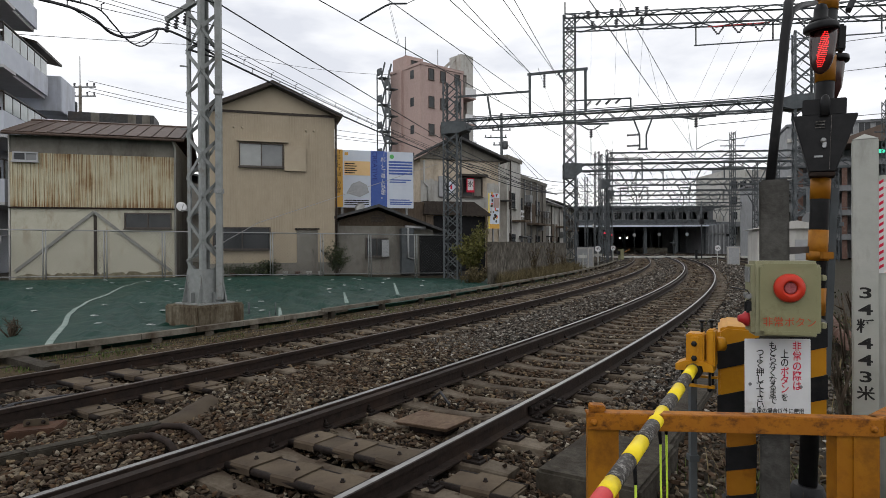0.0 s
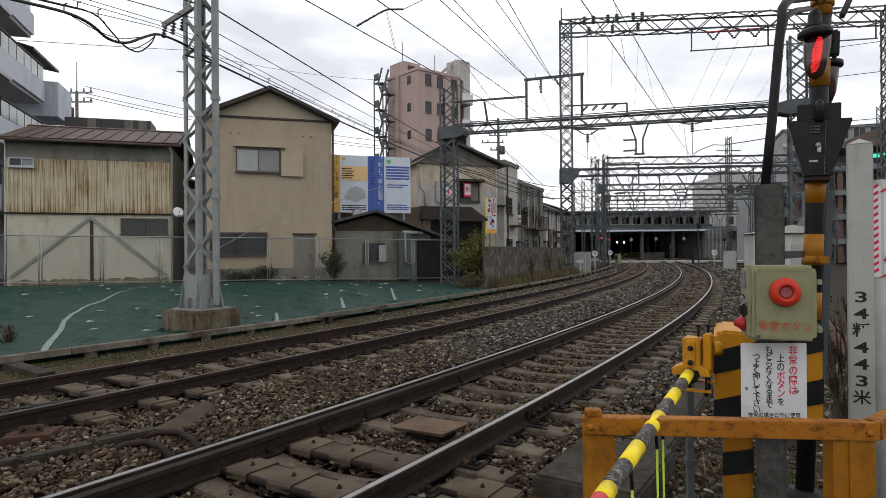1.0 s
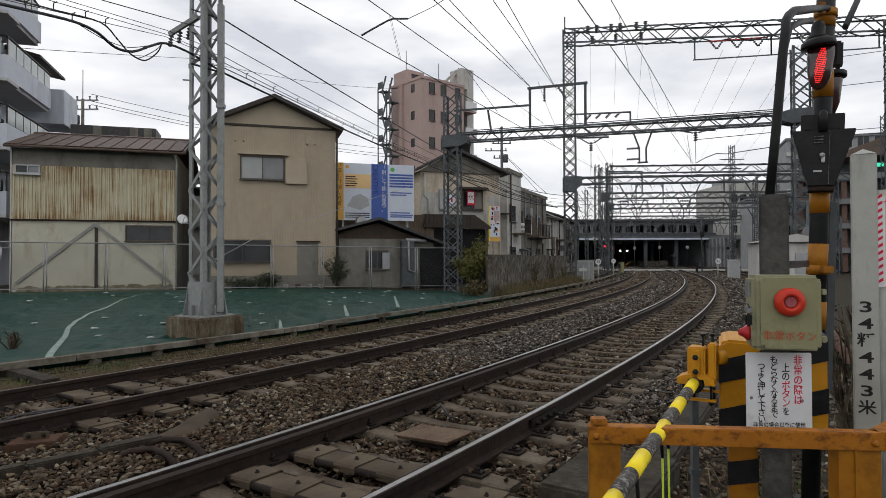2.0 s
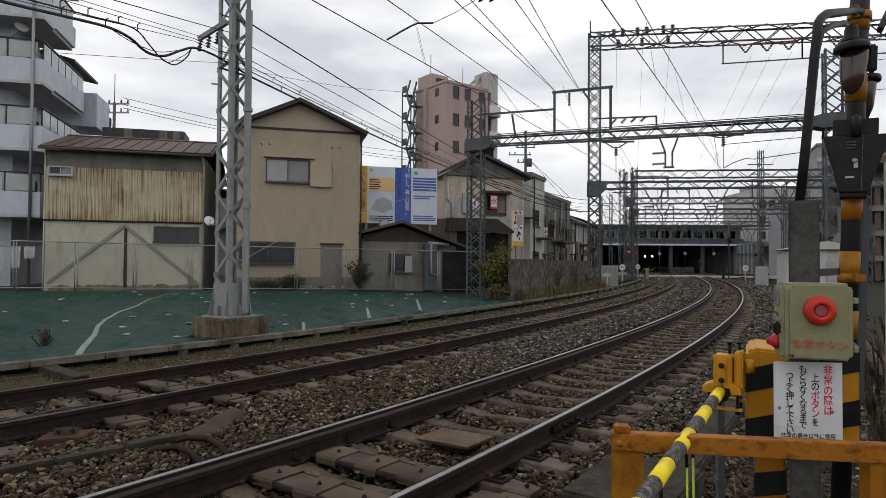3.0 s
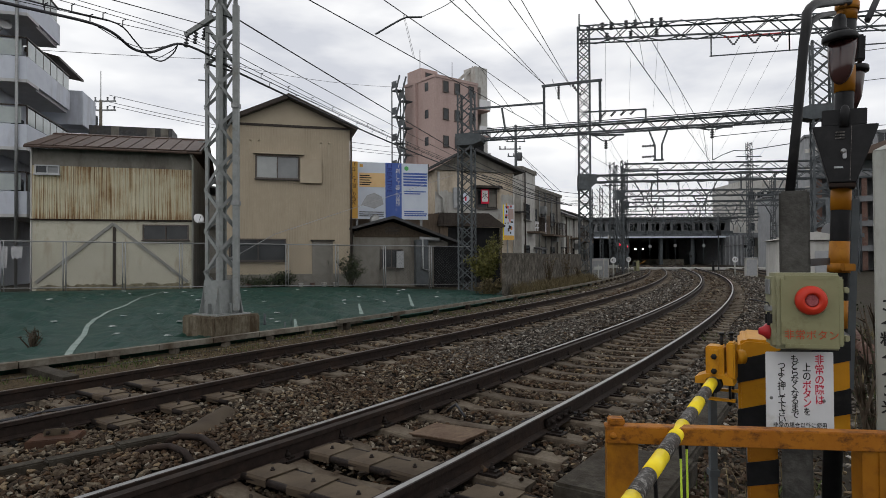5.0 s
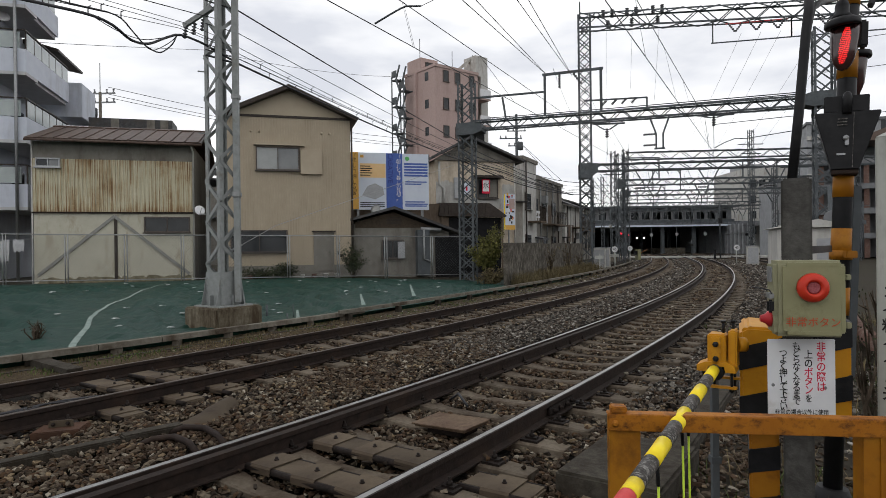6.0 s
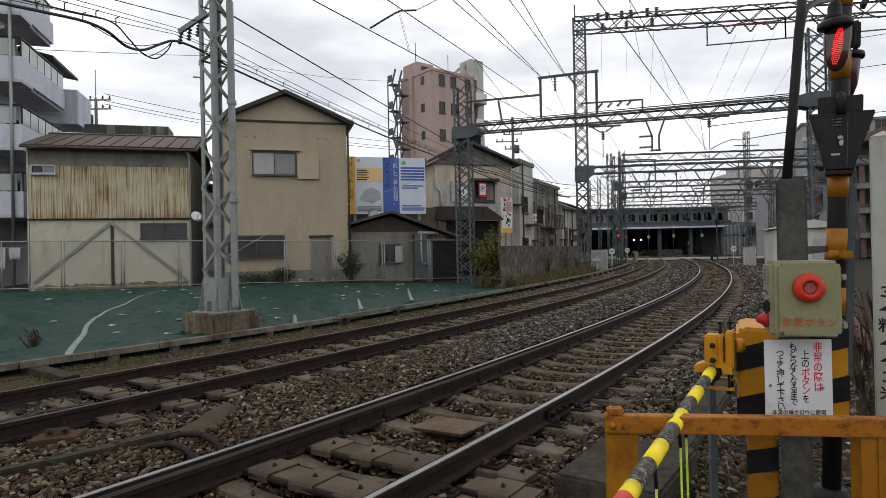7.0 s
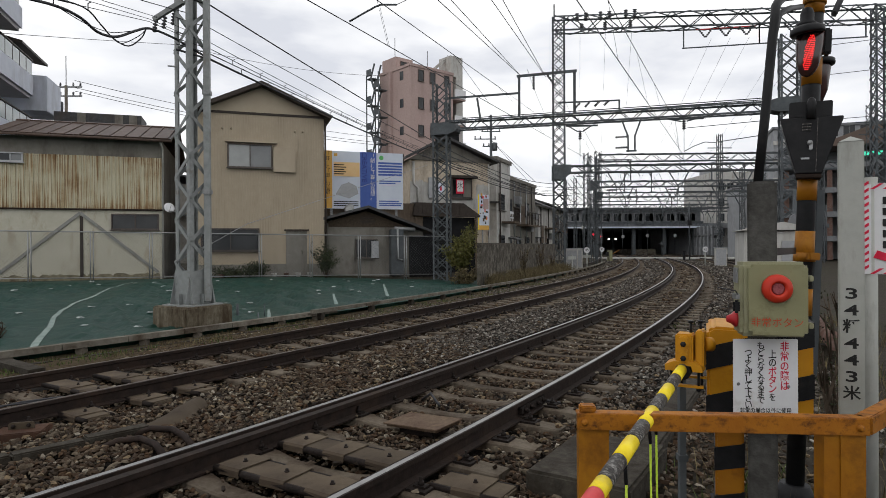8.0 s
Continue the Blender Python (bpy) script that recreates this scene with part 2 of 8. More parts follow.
M_brace = surf("dull_grey_brace_paint", (0.2, 0.2, 0.185), (0.27, 0.27, 0.25), 6, 0.6, 0.1, c=(0.12, 0.10, 0.08), cscale=3, camount=0.3)
M_beige = surf("beige_ribbed_siding", (0.377, 0.316, 0.231), (0.434, 0.363, 0.269), 3, 0.6, 0.03, c=(0.312, 0.26, 0.189), cscale=0.6, camount=0.4, cstretch=(2, 2, 0.4))
M_beige2 = surf("plain_beige_panel", (0.372, 0.31, 0.231), (0.408, 0.346, 0.258), 2, 0.6, 0.03)
M_brown = surf("dark_brown_trim", (0.03, 0.022, 0.018), (0.05, 0.04, 0.032), 6, 0.5, 0.05)
M_rust = rust_siding("rust_streaked_cream_siding")
M_cream = surf("cream_painted_board", (0.4, 0.383, 0.306), (0.467, 0.447, 0.366), 2.5, 0.7, 0.08, c=(0.266, 0.22, 0.146), cscale=1.2, camount=0.32, cstretch=(1.5, 1.5, 0.5))
M_plaster = surf("grey_render", (0.166, 0.157, 0.134), (0.217, 0.204, 0.179), 4, 0.9, 0.15, c=(0.109, 0.0958, 0.0797), cscale=0.8, camount=0.45, cstretch=(1.5, 1.5, 0.4))
M_palewall = surf("pale_stained_render", (0.411, 0.403, 0.378), (0.51, 0.503, 0.477), 3, 0.85, 0.08, c=(0.248, 0.223, 0.189), cscale=0.9, camount=0.4, cstretch=(1.5, 1.5, 0.35))
M_apt = surf("white_apartment_render", (0.50, 0.53, 0.60), (0.56, 0.59, 0.65), 2, 0.8, 0.05, c=(0.354, 0.361, 0.393), cscale=0.5, camount=0.35, cstretch=(1, 1, 0.3))
M_soffit = surf("grey_soffit", (0.42, 0.42, 0.43), (0.50, 0.50, 0.51), 2, 0.85, 0.03)
M_pink = surf("dusty_pink_tile_wall", (0.382, 0.283, 0.257), (0.45, 0.338, 0.309), 5, 0.75, 0.05, c=(0.325, 0.235, 0.212), cscale=0.4, camount=0.4, cstretch=(1, 1, 0.3))
M_roof = surf("brown_seamed_metal_roof", (0.056, 0.0364, 0.028), (0.0952, 0.0644, 0.0504), 5, 0.55, 0.1, c=(0.123, 0.0952, 0.0784), cscale=1.5, camount=0.35, rand=0.2)
M_tile = surf("grey_roof_tile", (0.042, 0.042, 0.0434), (0.084, 0.084, 0.084), 6, 0.6, 0.3, c=(0.07, 0.056, 0.0455), cscale=1, camount=0.3)
M_glass = surf("dim_window_glass", (0.015, 0.0175, 0.02), (0.03, 0.0325, 0.035), 1.2, 0.1, 0, spec=0.35)
M_frost = surf("frosted_window_glass", (0.143, 0.15, 0.153), (0.187, 0.194, 0.197), 1.0, 0.25, 0, spec=0.7)
M_curtain = surf("curtained_window_glass", (0.26, 0.27, 0.265), (0.33, 0.34, 0.335), 1.0, 0.2, 0, spec=0.7)
M_panelglass = surf("pale_balcony_panel", (0.30, 0.34, 0.335), (0.40, 0.44, 0.43), 0.8, 0.2, 0, spec=0.5)
M_frame = surf("bronze_window_frame", (0.06, 0.05, 0.045), (0.10, 0.085, 0.075), 6, 0.4, 0, 0.5)
M_alu = surf("aluminium_frame", (0.294, 0.301, 0.308), (0.364, 0.371, 0.378), 6, 0.4, 0, 0.6)
# Near-black stands in for unlit depth in openings; also colours the roof vent.
M_dark = surf("shade_and_vent_black", (0.008, 0.008, 0.009), (0.015, 0.015, 0.016), 2, 0.9, 0)
M_bark = surf("brown_bark", (0.042, 0.0315, 0.021), (0.084, 0.063, 0.0455), 14, 0.9, 0.4)
M_leafdark = surf("dark_green_leaf", (0.018, 0.027, 0.0108), (0.042, 0.051, 0.018), 4, 0.6, 0, rand=0.4, island=True)
M_leafolive = surf("yellow_olive_leaf", (0.07, 0.077, 0.021), (0.14, 0.126, 0.035), 4, 0.6, 0, rand=0.4, island=True)
M_straw = surf("dry_straw_grass", (0.0856, 0.0661, 0.033), (0.147, 0.12, 0.0622), 4, 0.8, 0, rand=0.35, island=True)
M_grass = surf("short_green_grass", (0.039, 0.065, 0.013), (0.0848, 0.111, 0.0292), 4, 0.7, 0, rand=0.35, island=True)
M_led = glow("lit_red_diode", (1.0, 0.02, 0.02), 2.6)
M_lens = surf("smoked_red_lens", (0.035, 0.012, 0.011), (0.05, 0.02, 0.018), 6, 0.15, 0.0, spec=0.7)
M_head = glow("headlight_glow", (1.0, 0.95, 0.85), 6.0)
M_sigred = glow("signal_red_glow", (1.0, 0.02, 0.05), 2.0)
M_bluep = surf("blue_printed_panel", (0.06, 0.11, 0.36), (0.08, 0.14, 0.42), 3, 0.5, 0)
M_orangep = surf("amber_printed_panel", (0.612, 0.34, 0.068), (0.663, 0.391, 0.0935), 3, 0.5, 0)
M_whitep = surf("pale_printed_panel", (0.541, 0.593, 0.686), (0.624, 0.676, 0.749), 1.2, 0.5, 0)
M_peach = surf("peach_printed_band", (0.74, 0.50, 0.24), (0.78, 0.55, 0.29), 3, 0.5, 0)
M_greenp = surf("green_printed_mark", (0.10, 0.40, 0.12), (0.14, 0.46, 0.16), 3, 0.5, 0)
M_footing = surf("rust_stained_footing_concrete", (0.10, 0.084, 0.056), (0.18, 0.155, 0.115), 9, 0.9, 0.5, c=(0.044, 0.028, 0.014), cscale=2.6, camount=0.74, cstretch=(1.6, 1.6, 0.4))
M_office = surf("pale_grey_office_render", (0.255, 0.264, 0.272), (0.323, 0.332, 0.34), 1, 0.8, 0.03, c=(0.204, 0.204, 0.212), cscale=0.3, camount=0.4)
M_wood = surf("weathered_brown_boarding", (0.09, 0.065, 0.045), (0.15, 0.115, 0.085), 4, 0.85, 0.15, c=(0.06, 0.045, 0.035), cscale=1, camount=0.4, stretch=(3, 3, 0.5))
M_warmwall = surf("warm_beige_render", (0.448, 0.384, 0.299), (0.592, 0.512, 0.404), 4, 0.9, 0.12, c=(0.305, 0.247, 0.185), cscale=0.9, camount=0.4, cstretch=(1.5, 1.5, 0.4))
M_oldwall = surf("mottled_old_concrete", (0.055, 0.048, 0.038), (0.21, 0.19, 0.16), 5, 0.92, 0.6, c=(0.034, 0.029, 0.022), cscale=3.4, camount=0.72, cstretch=(1.0, 1.0, 0.7))
M_ash = surf("road_asphalt", (0.04, 0.04, 0.042), (0.07, 0.07, 0.072), 40, 0.9, 0.4)
M_rustpipe = surf("rusty_red_pipe", (0.096, 0.051, 0.039), (0.15, 0.09, 0.072), 9, 0.7, 0.15, c=(0.192, 0.156, 0.132), cscale=4, camount=0.4)
M_darkstation = surf("grey_station_cladding", (0.144, 0.15, 0.156), (0.198, 0.204, 0.21), 1, 0.8, 0.03, c=(0.107, 0.107, 0.114), cscale=0.3, camount=0.4)
M_neon = glow("green_sign_glow", (0.05, 0.75, 0.45), 0.8)


# ---- building blocks ----
def thing(name, m, label, category, group="", kind=""):
    ob = new(name)
    ob.matrix_basis = m
    ob.empty_display_size = 0.2
    return tagged(ob, label, category, group, kind)


def part(name, bm, material, parent, label="", m=None):
    """Links a bmesh as one mesh object under a thing or a part."""
    me = bpy.data.meshes.new(name)
    bm.to_mesh(me)
    bm.free()
    me.materials.append(material)
    ob = new(name, me)
    ob.parent = parent
    if m is not None:
        ob.matrix_basis = m
    return tagged(ob, label)


def piece(name, me, parent, m):
    """One more object on a shared mesh."""
    ob = new(name, me)
    ob.parent = parent
    ob.matrix_basis = m
    return ob


def solid(name, bm, material, label, category, kind="", m=None, group=""):
    """A thing that is a single mesh."""
    ob = part(name, bm, material, None, label, m)
    return tagged(ob, label, category, group, kind)


def B():
    return bmesh.new()


def box(bm, x0, x1, y0, y1, z0, z1, bevel=0.0, m=None):
    geo = bmesh.ops.create_cube(bm, size=1)
    vs = geo["verts"]
    for v in vs:
        v.co = Vector(((x0 + x1) / 2 + v.co.x * (x1 - x0), (y0 + y1) / 2 + v.co.y * (y1 - y0), (z0 + z1) / 2 + v.co.z * (z1 - z0)))
        if m is not None:
            v.co = m @ v.co
    if bevel:
        es = {e for v in vs for e in v.link_edges}
        bmesh.ops.bevel(bm, geom=list(es), offset=bevel, segments=2, affect="EDGES")
    return bm


def axes(p, q):
    d = Vector(q) - Vector(p)
    z = d.normalized()
    x = z.cross(Vector((0, 0, 1)))
    x = Vector((1, 0, 0)) if x.length < 1e-4 else x.normalized()
    return z, x, z.cross(x), d.length


def bar(bm, p, q, w, h=None):
    """A square bar from p to q, w across, h deep."""
    h = h or w
    z, x, y, n = axes(p, q)
    vs = [bm.verts.new(Vector(e) + x * (sx * w / 2) + y * (sy * h / 2)) for e in (p, q) for sx, sy in ((-1, -1), (1, -1), (1, 1), (-1, 1))]
    for f in ((3, 2, 1, 0), (4, 5, 6, 7), (0, 1, 5, 4), (1, 2, 6, 5), (2, 3, 7, 6), (3, 0, 4, 7)):
        bm.faces.new([vs[i] for i in f])
    return bm


def tube(bm, pts, r, n=6, r2=None):
    """A round tube through points; r2 is its radius at the end."""
    pts = [Vector(p) for p in pts]
    rings = []
    up = None
    for i, p in enumerate(pts):
        d = (pts[min(i + 1, len(pts) - 1)] - pts[max(i - 1, 0)]).normalized()
        if up is None:
            up = Vector((0, 0, 1)) if abs(d.z) < 0.9 else Vector((1, 0, 0))
        x = d.cross(up).normalized()
        y = x.cross(d)
        up = y
        rad = r if r2 is None else r + (r2 - r) * i / (len(pts) - 1)
        rings.append([bm.verts.new(p + x * math.cos(a) * rad + y * math.sin(a) * rad) for a in (k * math.tau / n for k in range(n))])
    for a, b in zip(rings[:-1], rings[1:]):
        for k in range(n):
            f = bm.faces.new((a[k], a[(k + 1) % n], b[(k + 1) % n], b[k]))
            f.smooth = True
    bm.faces.new(rings[0][::-1])
    bm.faces.new(rings[-1])
    return bm


def lathe(bm, profile, n=20, m=None):
    """Turns (radius, z) pairs round the z axis."""
    m = m or Matrix()
    rings = [[bm.verts.new(m @ Vector((r * math.cos(k * math.tau / n), r * math.sin(k * math.tau / n), z))) for k in range(n)] for r, z in profile]
    for a, b in zip(rings[:-1], rings[1:]):
        for k in range(n):
            bm.faces.new((a[k], a[(k + 1) % n], b[(k + 1) % n], b[k])).smooth = True
    bm.faces.new(rings[0][::-1])
    bm.faces.new(rings[-1])
    return bm


def prism(bm, outline, z0, z1, m=None):
    """An upright slab over a flat outline of (x, y)."""
    m = m or Matrix()
    a = [bm.verts.new(m @ Vector((x, y, z0))) for x, y in outline]
    b = [bm.verts.new(m @ Vector((x, y, z1))) for x, y in outline]
    n = len(a)
    bm.faces.new(a[::-1])
    bm.faces.new(b)
    for k in range(n):
        bm.faces.new((a[k], a[(k + 1) % n], b[(k + 1) % n], b[k]))
    bmesh.ops.recalc_face_normals(bm, faces=bm.faces[:])
    return bm


UPRIGHT = Matrix(((1, 0, 0, 0), (0, 0, -1, 0), (0, 1, 0, 0), (0, 0, 0, 1)))  # x stays, y becomes z: a slab stood up, facing -y


def slab(bm, outline, y0, y1):
    """A slab with an outline in x and z, from y0 to y1."""
    return prism(bm, outline, -y1, -y0, UPRIGHT)


def sag(p, q, drop, n=10):
    p, q = Vector(p), Vector(q)
    return [p.lerp(q, k / n) - Vector((0, 0, drop * 4 * (k / n) * (1 - k / n))) for k in range(n + 1)]


def lettering(name, parent, chars, size, material, m, step=None, squash=1.0, bold=0.0):
    """Characters one below the other, a mesh each (or one row when step is None), flat and facing -y of m."""
    rows = [("".join(chars), 0)] if step is None else [(ch, -k * step) for k, ch in enumerate(chars)]
    for ch, dz in rows:
        cu = bpy.data.curves.new("lettering", "FONT")
        cu.body, cu.size, cu.align_x, cu.align_y, cu.offset = ch, size, "CENTER", "CENTER", (bold if ch.isascii() or bold < 0.02 else 0.010) * size
        ob = bpy.data.objects.new("lettering", cu)
        scene.collection.objects.link(ob)
        flat = bpy.data.meshes.new_from_object(ob.evaluated_get(bpy.context.evaluated_depsgraph_get()))
        wide = squash * 1.6 if step and ch.isascii() else squash
        me = bpy.data.meshes.new(name)
        me.from_pydata([(v.co.x * wide, 0, v.co.y) for v in flat.vertices], [], [list(f.vertices) for f in flat.polygons])
        me.materials.append(material)
        bpy.data.objects.remove(ob)
        bpy.data.curves.remove(cu)
        bpy.data.meshes.remove(flat)
        piece(name, me, parent, m @ pose(0, 0, dz))


# ---- the tracks' line: a bend that eases off ----
STEP = 0.5
S_LINE = np.arange(-20, 190, STEP)
H_LINE = np.radians(12.1 + 21.7 * np.exp(-np.maximum(S_LINE, 0) / 46.8))
X_LINE = np.concatenate(([0], np.cumsum(np.sin(H_LINE) * STEP)))[:-1]
Y_LINE = np.concatenate(([0], np.cumsum(np.cos(H_LINE) * STEP)))[:-1]
X_LINE += -2.327 - np.interp(0, S_LINE, X_LINE)
Y_LINE += 2.282 - np.interp(0, S_LINE, Y_LINE)
SPACING = 3.87


def T(s, off=0.0, z=0.0):
    """The place s metres along the near track and off metres to its right, and the heading there."""
    h = float(np.interp(s, S_LINE, H_LINE))
    return Vector((float(np.interp(s, S_LINE, X_LINE)) + off * math.cos(h), float(np.interp(s, S_LINE, Y_LINE)) - off * math.sin(h), z)), h


def TM(s, off=0.0, z=0.0, rx=0, ry=0, rz=0):
    """A pose on the track: y along it, x to its right."""
    p, h = T(s, off, z)
    return Matrix.Translation(p) @ Matrix.Rotation(-h, 4, "Z") @ pose(0, 0, 0, rx, ry, rz)


def side_of(x, y):
    """The track place s and offset of a point on the plan."""
    k = int(np.argmin((X_LINE - x) ** 2 + (Y_LINE - y) ** 2))
    h = H_LINE[k]
    return S_LINE[k] + (x - X_LINE[k]) * math.sin(h) + (y - Y_LINE[k]) * math.cos(h), (x - X_LINE[k]) * math.cos(h) - (y - Y_LINE[k]) * math.sin(h)


# ---- ground ----
def ground_z(x, y):
    s, off = side_of(x, y)
    left = -off - SPACING - 2.6
    if y > 120 or y < -25 or abs(x) > 80:
        return -0.2
    if left > 0:
        return -0.34 + 0.5 * min(1.0, left / 9.0)
    if off > 1.9:
        return -0.24 - 0.08 * min(1.0, (off - 1.9) / 1.5)
    return -0.24


def spread(lo, hi, fine_lo, fine_hi, step):
    fine = list(np.arange(fine_lo, fine_hi, step))
    out, g = [], step
    a = fine_lo
    while a > lo:
        g *= 1.6
        a -= g
        out.append(a)
    right, g, a = [], step, fine[-1]
    while a < hi:
        g *= 1.6
        a += g
        right.append(a)
    return out[::-1] + fine + right


def build_ground():
    xs, ys = spread(-1500, 1500, -26, 30, 0.8), spread(-1500, 2500, -4, 60, 0.8)
    def bare(x, y):
        # the soil lies deeper under the green sheet
        s, off = side_of(x, y)
        covered = -off - SPACING - 2.6 > 0.6 and -20 < y < 27 + 0.306 * x and x > -30
        return ground_z(x, y) - (0.4 if covered else 0.0)

    verts = [(x, y, bare(x, y)) for y in ys for x in xs]
    n = len(xs)
    faces = [(j * n + i, j * n + i + 1, j * n + n + i + 1, j * n + n + i) for j in range(len(ys) - 1) for i in range(n - 1)]
    me = bpy.data.meshes.new("ground")
    me.from_pydata(verts, [], faces)
    me.materials.append(M_soil)
    for p in me.polygons:
        p.use_smooth = True
    tagged(new("ground", me), "dry brown soil beside the railway tracks", "ground", kind="structure")


build_ground()


def ribbon(name, material, label, category, o0, o1, s0, s1, z, step=1.0, kind="structure", crown=0.0, skirt=0.12):
    """A strip along the track between two offsets, with sides."""
    bm = B()
    offs = [o0, o0 + 0.25, o1 - 0.25, o1]
    zs = [z - skirt, z, z, z - skirt]
    rows = []
    for s in np.arange(s0, s1 + step / 2, step):
        rows.append([bm.verts.new(T(s, o, zz)[0]) for o, zz in zip(offs, zs)])
    for a, b in zip(rows[:-1], rows[1:]):
        for k in range(3):
            bm.faces.new((a[k], a[k + 1], b[k + 1], b[k])).smooth = True
    return solid(name, bm, material, label, category, kind)


ribbon("ballast_bed", M_bed, "crushed-stone ballast bed under the tracks, near-black for the shade between stones", "ballast", -SPACING - 2.1, 2.0, -18, 185, -0.236)


def build_stones():
    """Loose ballast stones over the bed, thick near the crossing and thinner far off."""
    rng = np.random.default_rng(4)
    kinds, tris = [], []
    for _ in range(18):
        # broken stone: the hull of a few corners, flat faces and sharp edges
        hull = bmesh.new()
        for c in rng.normal(0, 1, (11, 3)):
            hull.verts.new(Vector(c).normalized() * rng.uniform(0.85, 1.15))
        got = bmesh.ops.convex_hull(hull, input=hull.verts[:])
        bmesh.ops.delete(hull, geom=[v for v in hull.verts if not v.link_faces], context="VERTS")
        bmesh.ops.triangulate(hull, faces=hull.faces[:])
        hull.verts.index_update()
        tris.append(np.array([[v.index for v in f.verts] for f in hull.faces]))
        kinds.append(np.array([v.co[:] for v in hull.verts]) * np.array([rng.uniform(1.0, 1.55), rng.uniform(0.7, 1.05), rng.uniform(0.5, 0.85)]))
        hull.free()
    heaps = [[[], [], 0], [[], [], 0]]
    for s0, s1, density, size in ((0.4, 5, 700, 0.026), (5, 9, 520, 0.028), (9, 15, 290, 0.032), (15, 26, 110, 0.042), (26, 42, 45, 0.055), (42, 72, 20, 0.075)):
        n = int((s1 - s0) * 9.9 * density)
        ss, oo = rng.uniform(s0, s1, n), rng.uniform(-6.15, 3.75, n)
        for s, o in zip(ss, oo):
            if s < 4.5 and o < -4.5:
                continue
            near = min(abs(o), abs(o + SPACING))
            if abs(near - 0.7525) < 0.055 or abs(o + 0.62) < 0.04:
                continue
            if o > 2.2 and rng.random() < (0.35 if s < 5.5 else 0) + (o - 2.2) * 0.55:
                continue
            ph = (s % 0.6)
            on = near < 1.22 and abs(ph - 0.3) < 0.105
            if on and rng.random() < 0.93:
                continue
            z = (-0.213 if near < 1.25 else -0.172) - (0.05 * (o - 2.0) if o > 2.0 else 0)
            if on:
                z = -0.145
            if near < 1.25 and rng.random() < 0.15:
                continue
            r = size * rng.uniform(0.65, 1.35)
            a, b = rng.uniform(0, 6.283), rng.normal(0, 0.5)
            ca, sa, cb, sb = math.cos(a), math.sin(a), math.cos(b), math.sin(b)
            which = rng.integers(18)
            k = kinds[which] * r
            y2, z2 = k[:, 1] * cb - k[:, 2] * sb, k[:, 1] * sb + k[:, 2] * cb
            p, _ = T(s, o)
            # grey stone lies between the tracks and beyond, rusty brown stone in the tracks and by the road
            clean = min(near - 1.1, (s - 6.8 + 0.5 * o) * 0.35)
            heap = heaps[1 if clean + rng.normal(0, 0.3) > 0 else 0]
            heap[0].append(np.stack([k[:, 0] * ca - y2 * sa + p.x, k[:, 0] * sa + y2 * ca + p.y, z2 + z + rng.uniform(-0.008, 0.016)], 1))
            heap[1].append(tris[which] + heap[2])
            heap[2] += len(k)
    lay_stones(heaps[0], M_ballast, "loose rusty brown crushed ballast stones")
    lay_stones(heaps[1], M_ballastgrey, "loose grey crushed ballast stones between the tracks")


def lay_stones(heap, material, label):
    me = bpy.data.meshes.new("ballast_stones")
    V, F = np.concatenate(heap[0]), np.concatenate(heap[1])
    me.vertices.add(len(V))
    me.vertices.foreach_set("co", V.astype(np.float32).ravel())
    me.loops.add(F.size)
    me.loops.foreach_set("vertex_index", F.astype(np.int32).ravel())
    me.polygons.add(len(F))
    me.polygons.foreach_set("loop_start", np.arange(0, F.size, 3, dtype=np.int32))
    me.update(calc_edges=True)
    me.shade_flat()
    me.materials.append(material)
    tagged(new("ballast_stones", me), label, "ballast stones", kind="stuff")


build_stones()

# ---- tracks: rails, sleepers, fastenings ----
RAIL = [(-0.036, 0), (0.036, 0), (0.036, -0.034), (0.01, -0.046), (0.01, -0.128), (0.066, -0.142), (0.066, -0.155), (-0.066, -0.155), (-0.066, -0.142), (-0.01, -0.128), (-0.01, -0.046), (-0.036, -0.034)]


def rail(parent, name, off, s0, s1, drop=0.0, shine=True, label=""):
    ss = np.concatenate((np.arange(s0, min(s1, 50), 1.0), np.arange(min(s1, 50), s1 + 0.1, 2.5)))
    bm = B()
    rows = [[bm.verts.new(T(s, off + x, z - 0.003 - drop)[0]) for x, z in RAIL] for s in ss]
    n = len(RAIL)
    for a, b in zip(rows[:-1], rows[1:]):
        for k in range(n):
            bm.faces.new((a[k], a[(k + 1) % n], b[(k + 1) % n], b[k]))
    bm.faces.new(rows[0])
    bm.faces.new(rows[-1][::-1])
    bmesh.ops.recalc_face_normals(bm, faces=bm.faces[:])
    ob = part(name, bm, M_rail, parent, label)
    if shine:
        bm = B()
        rows = [[bm.verts.new(T(s, off + x, z)[0]) for x, z in ((-0.022, -0.002), (-0.017, 0.001), (0.017, 0.001), (0.022, -0.002))] for s in ss]
        for a, b in zip(rows[:-1], rows[1:]):
            for k in range(3):
                bm.faces.new((a[k], a[k + 1], b[k + 1], b[k]))
        bmesh.ops.recalc_face_normals(bm, faces=bm.faces[:])
        part("running_surface", bm, M_railtop if shine is True else shine, ob, "polished bright rail head" if shine is True else "dull brown rail head")
    return ob


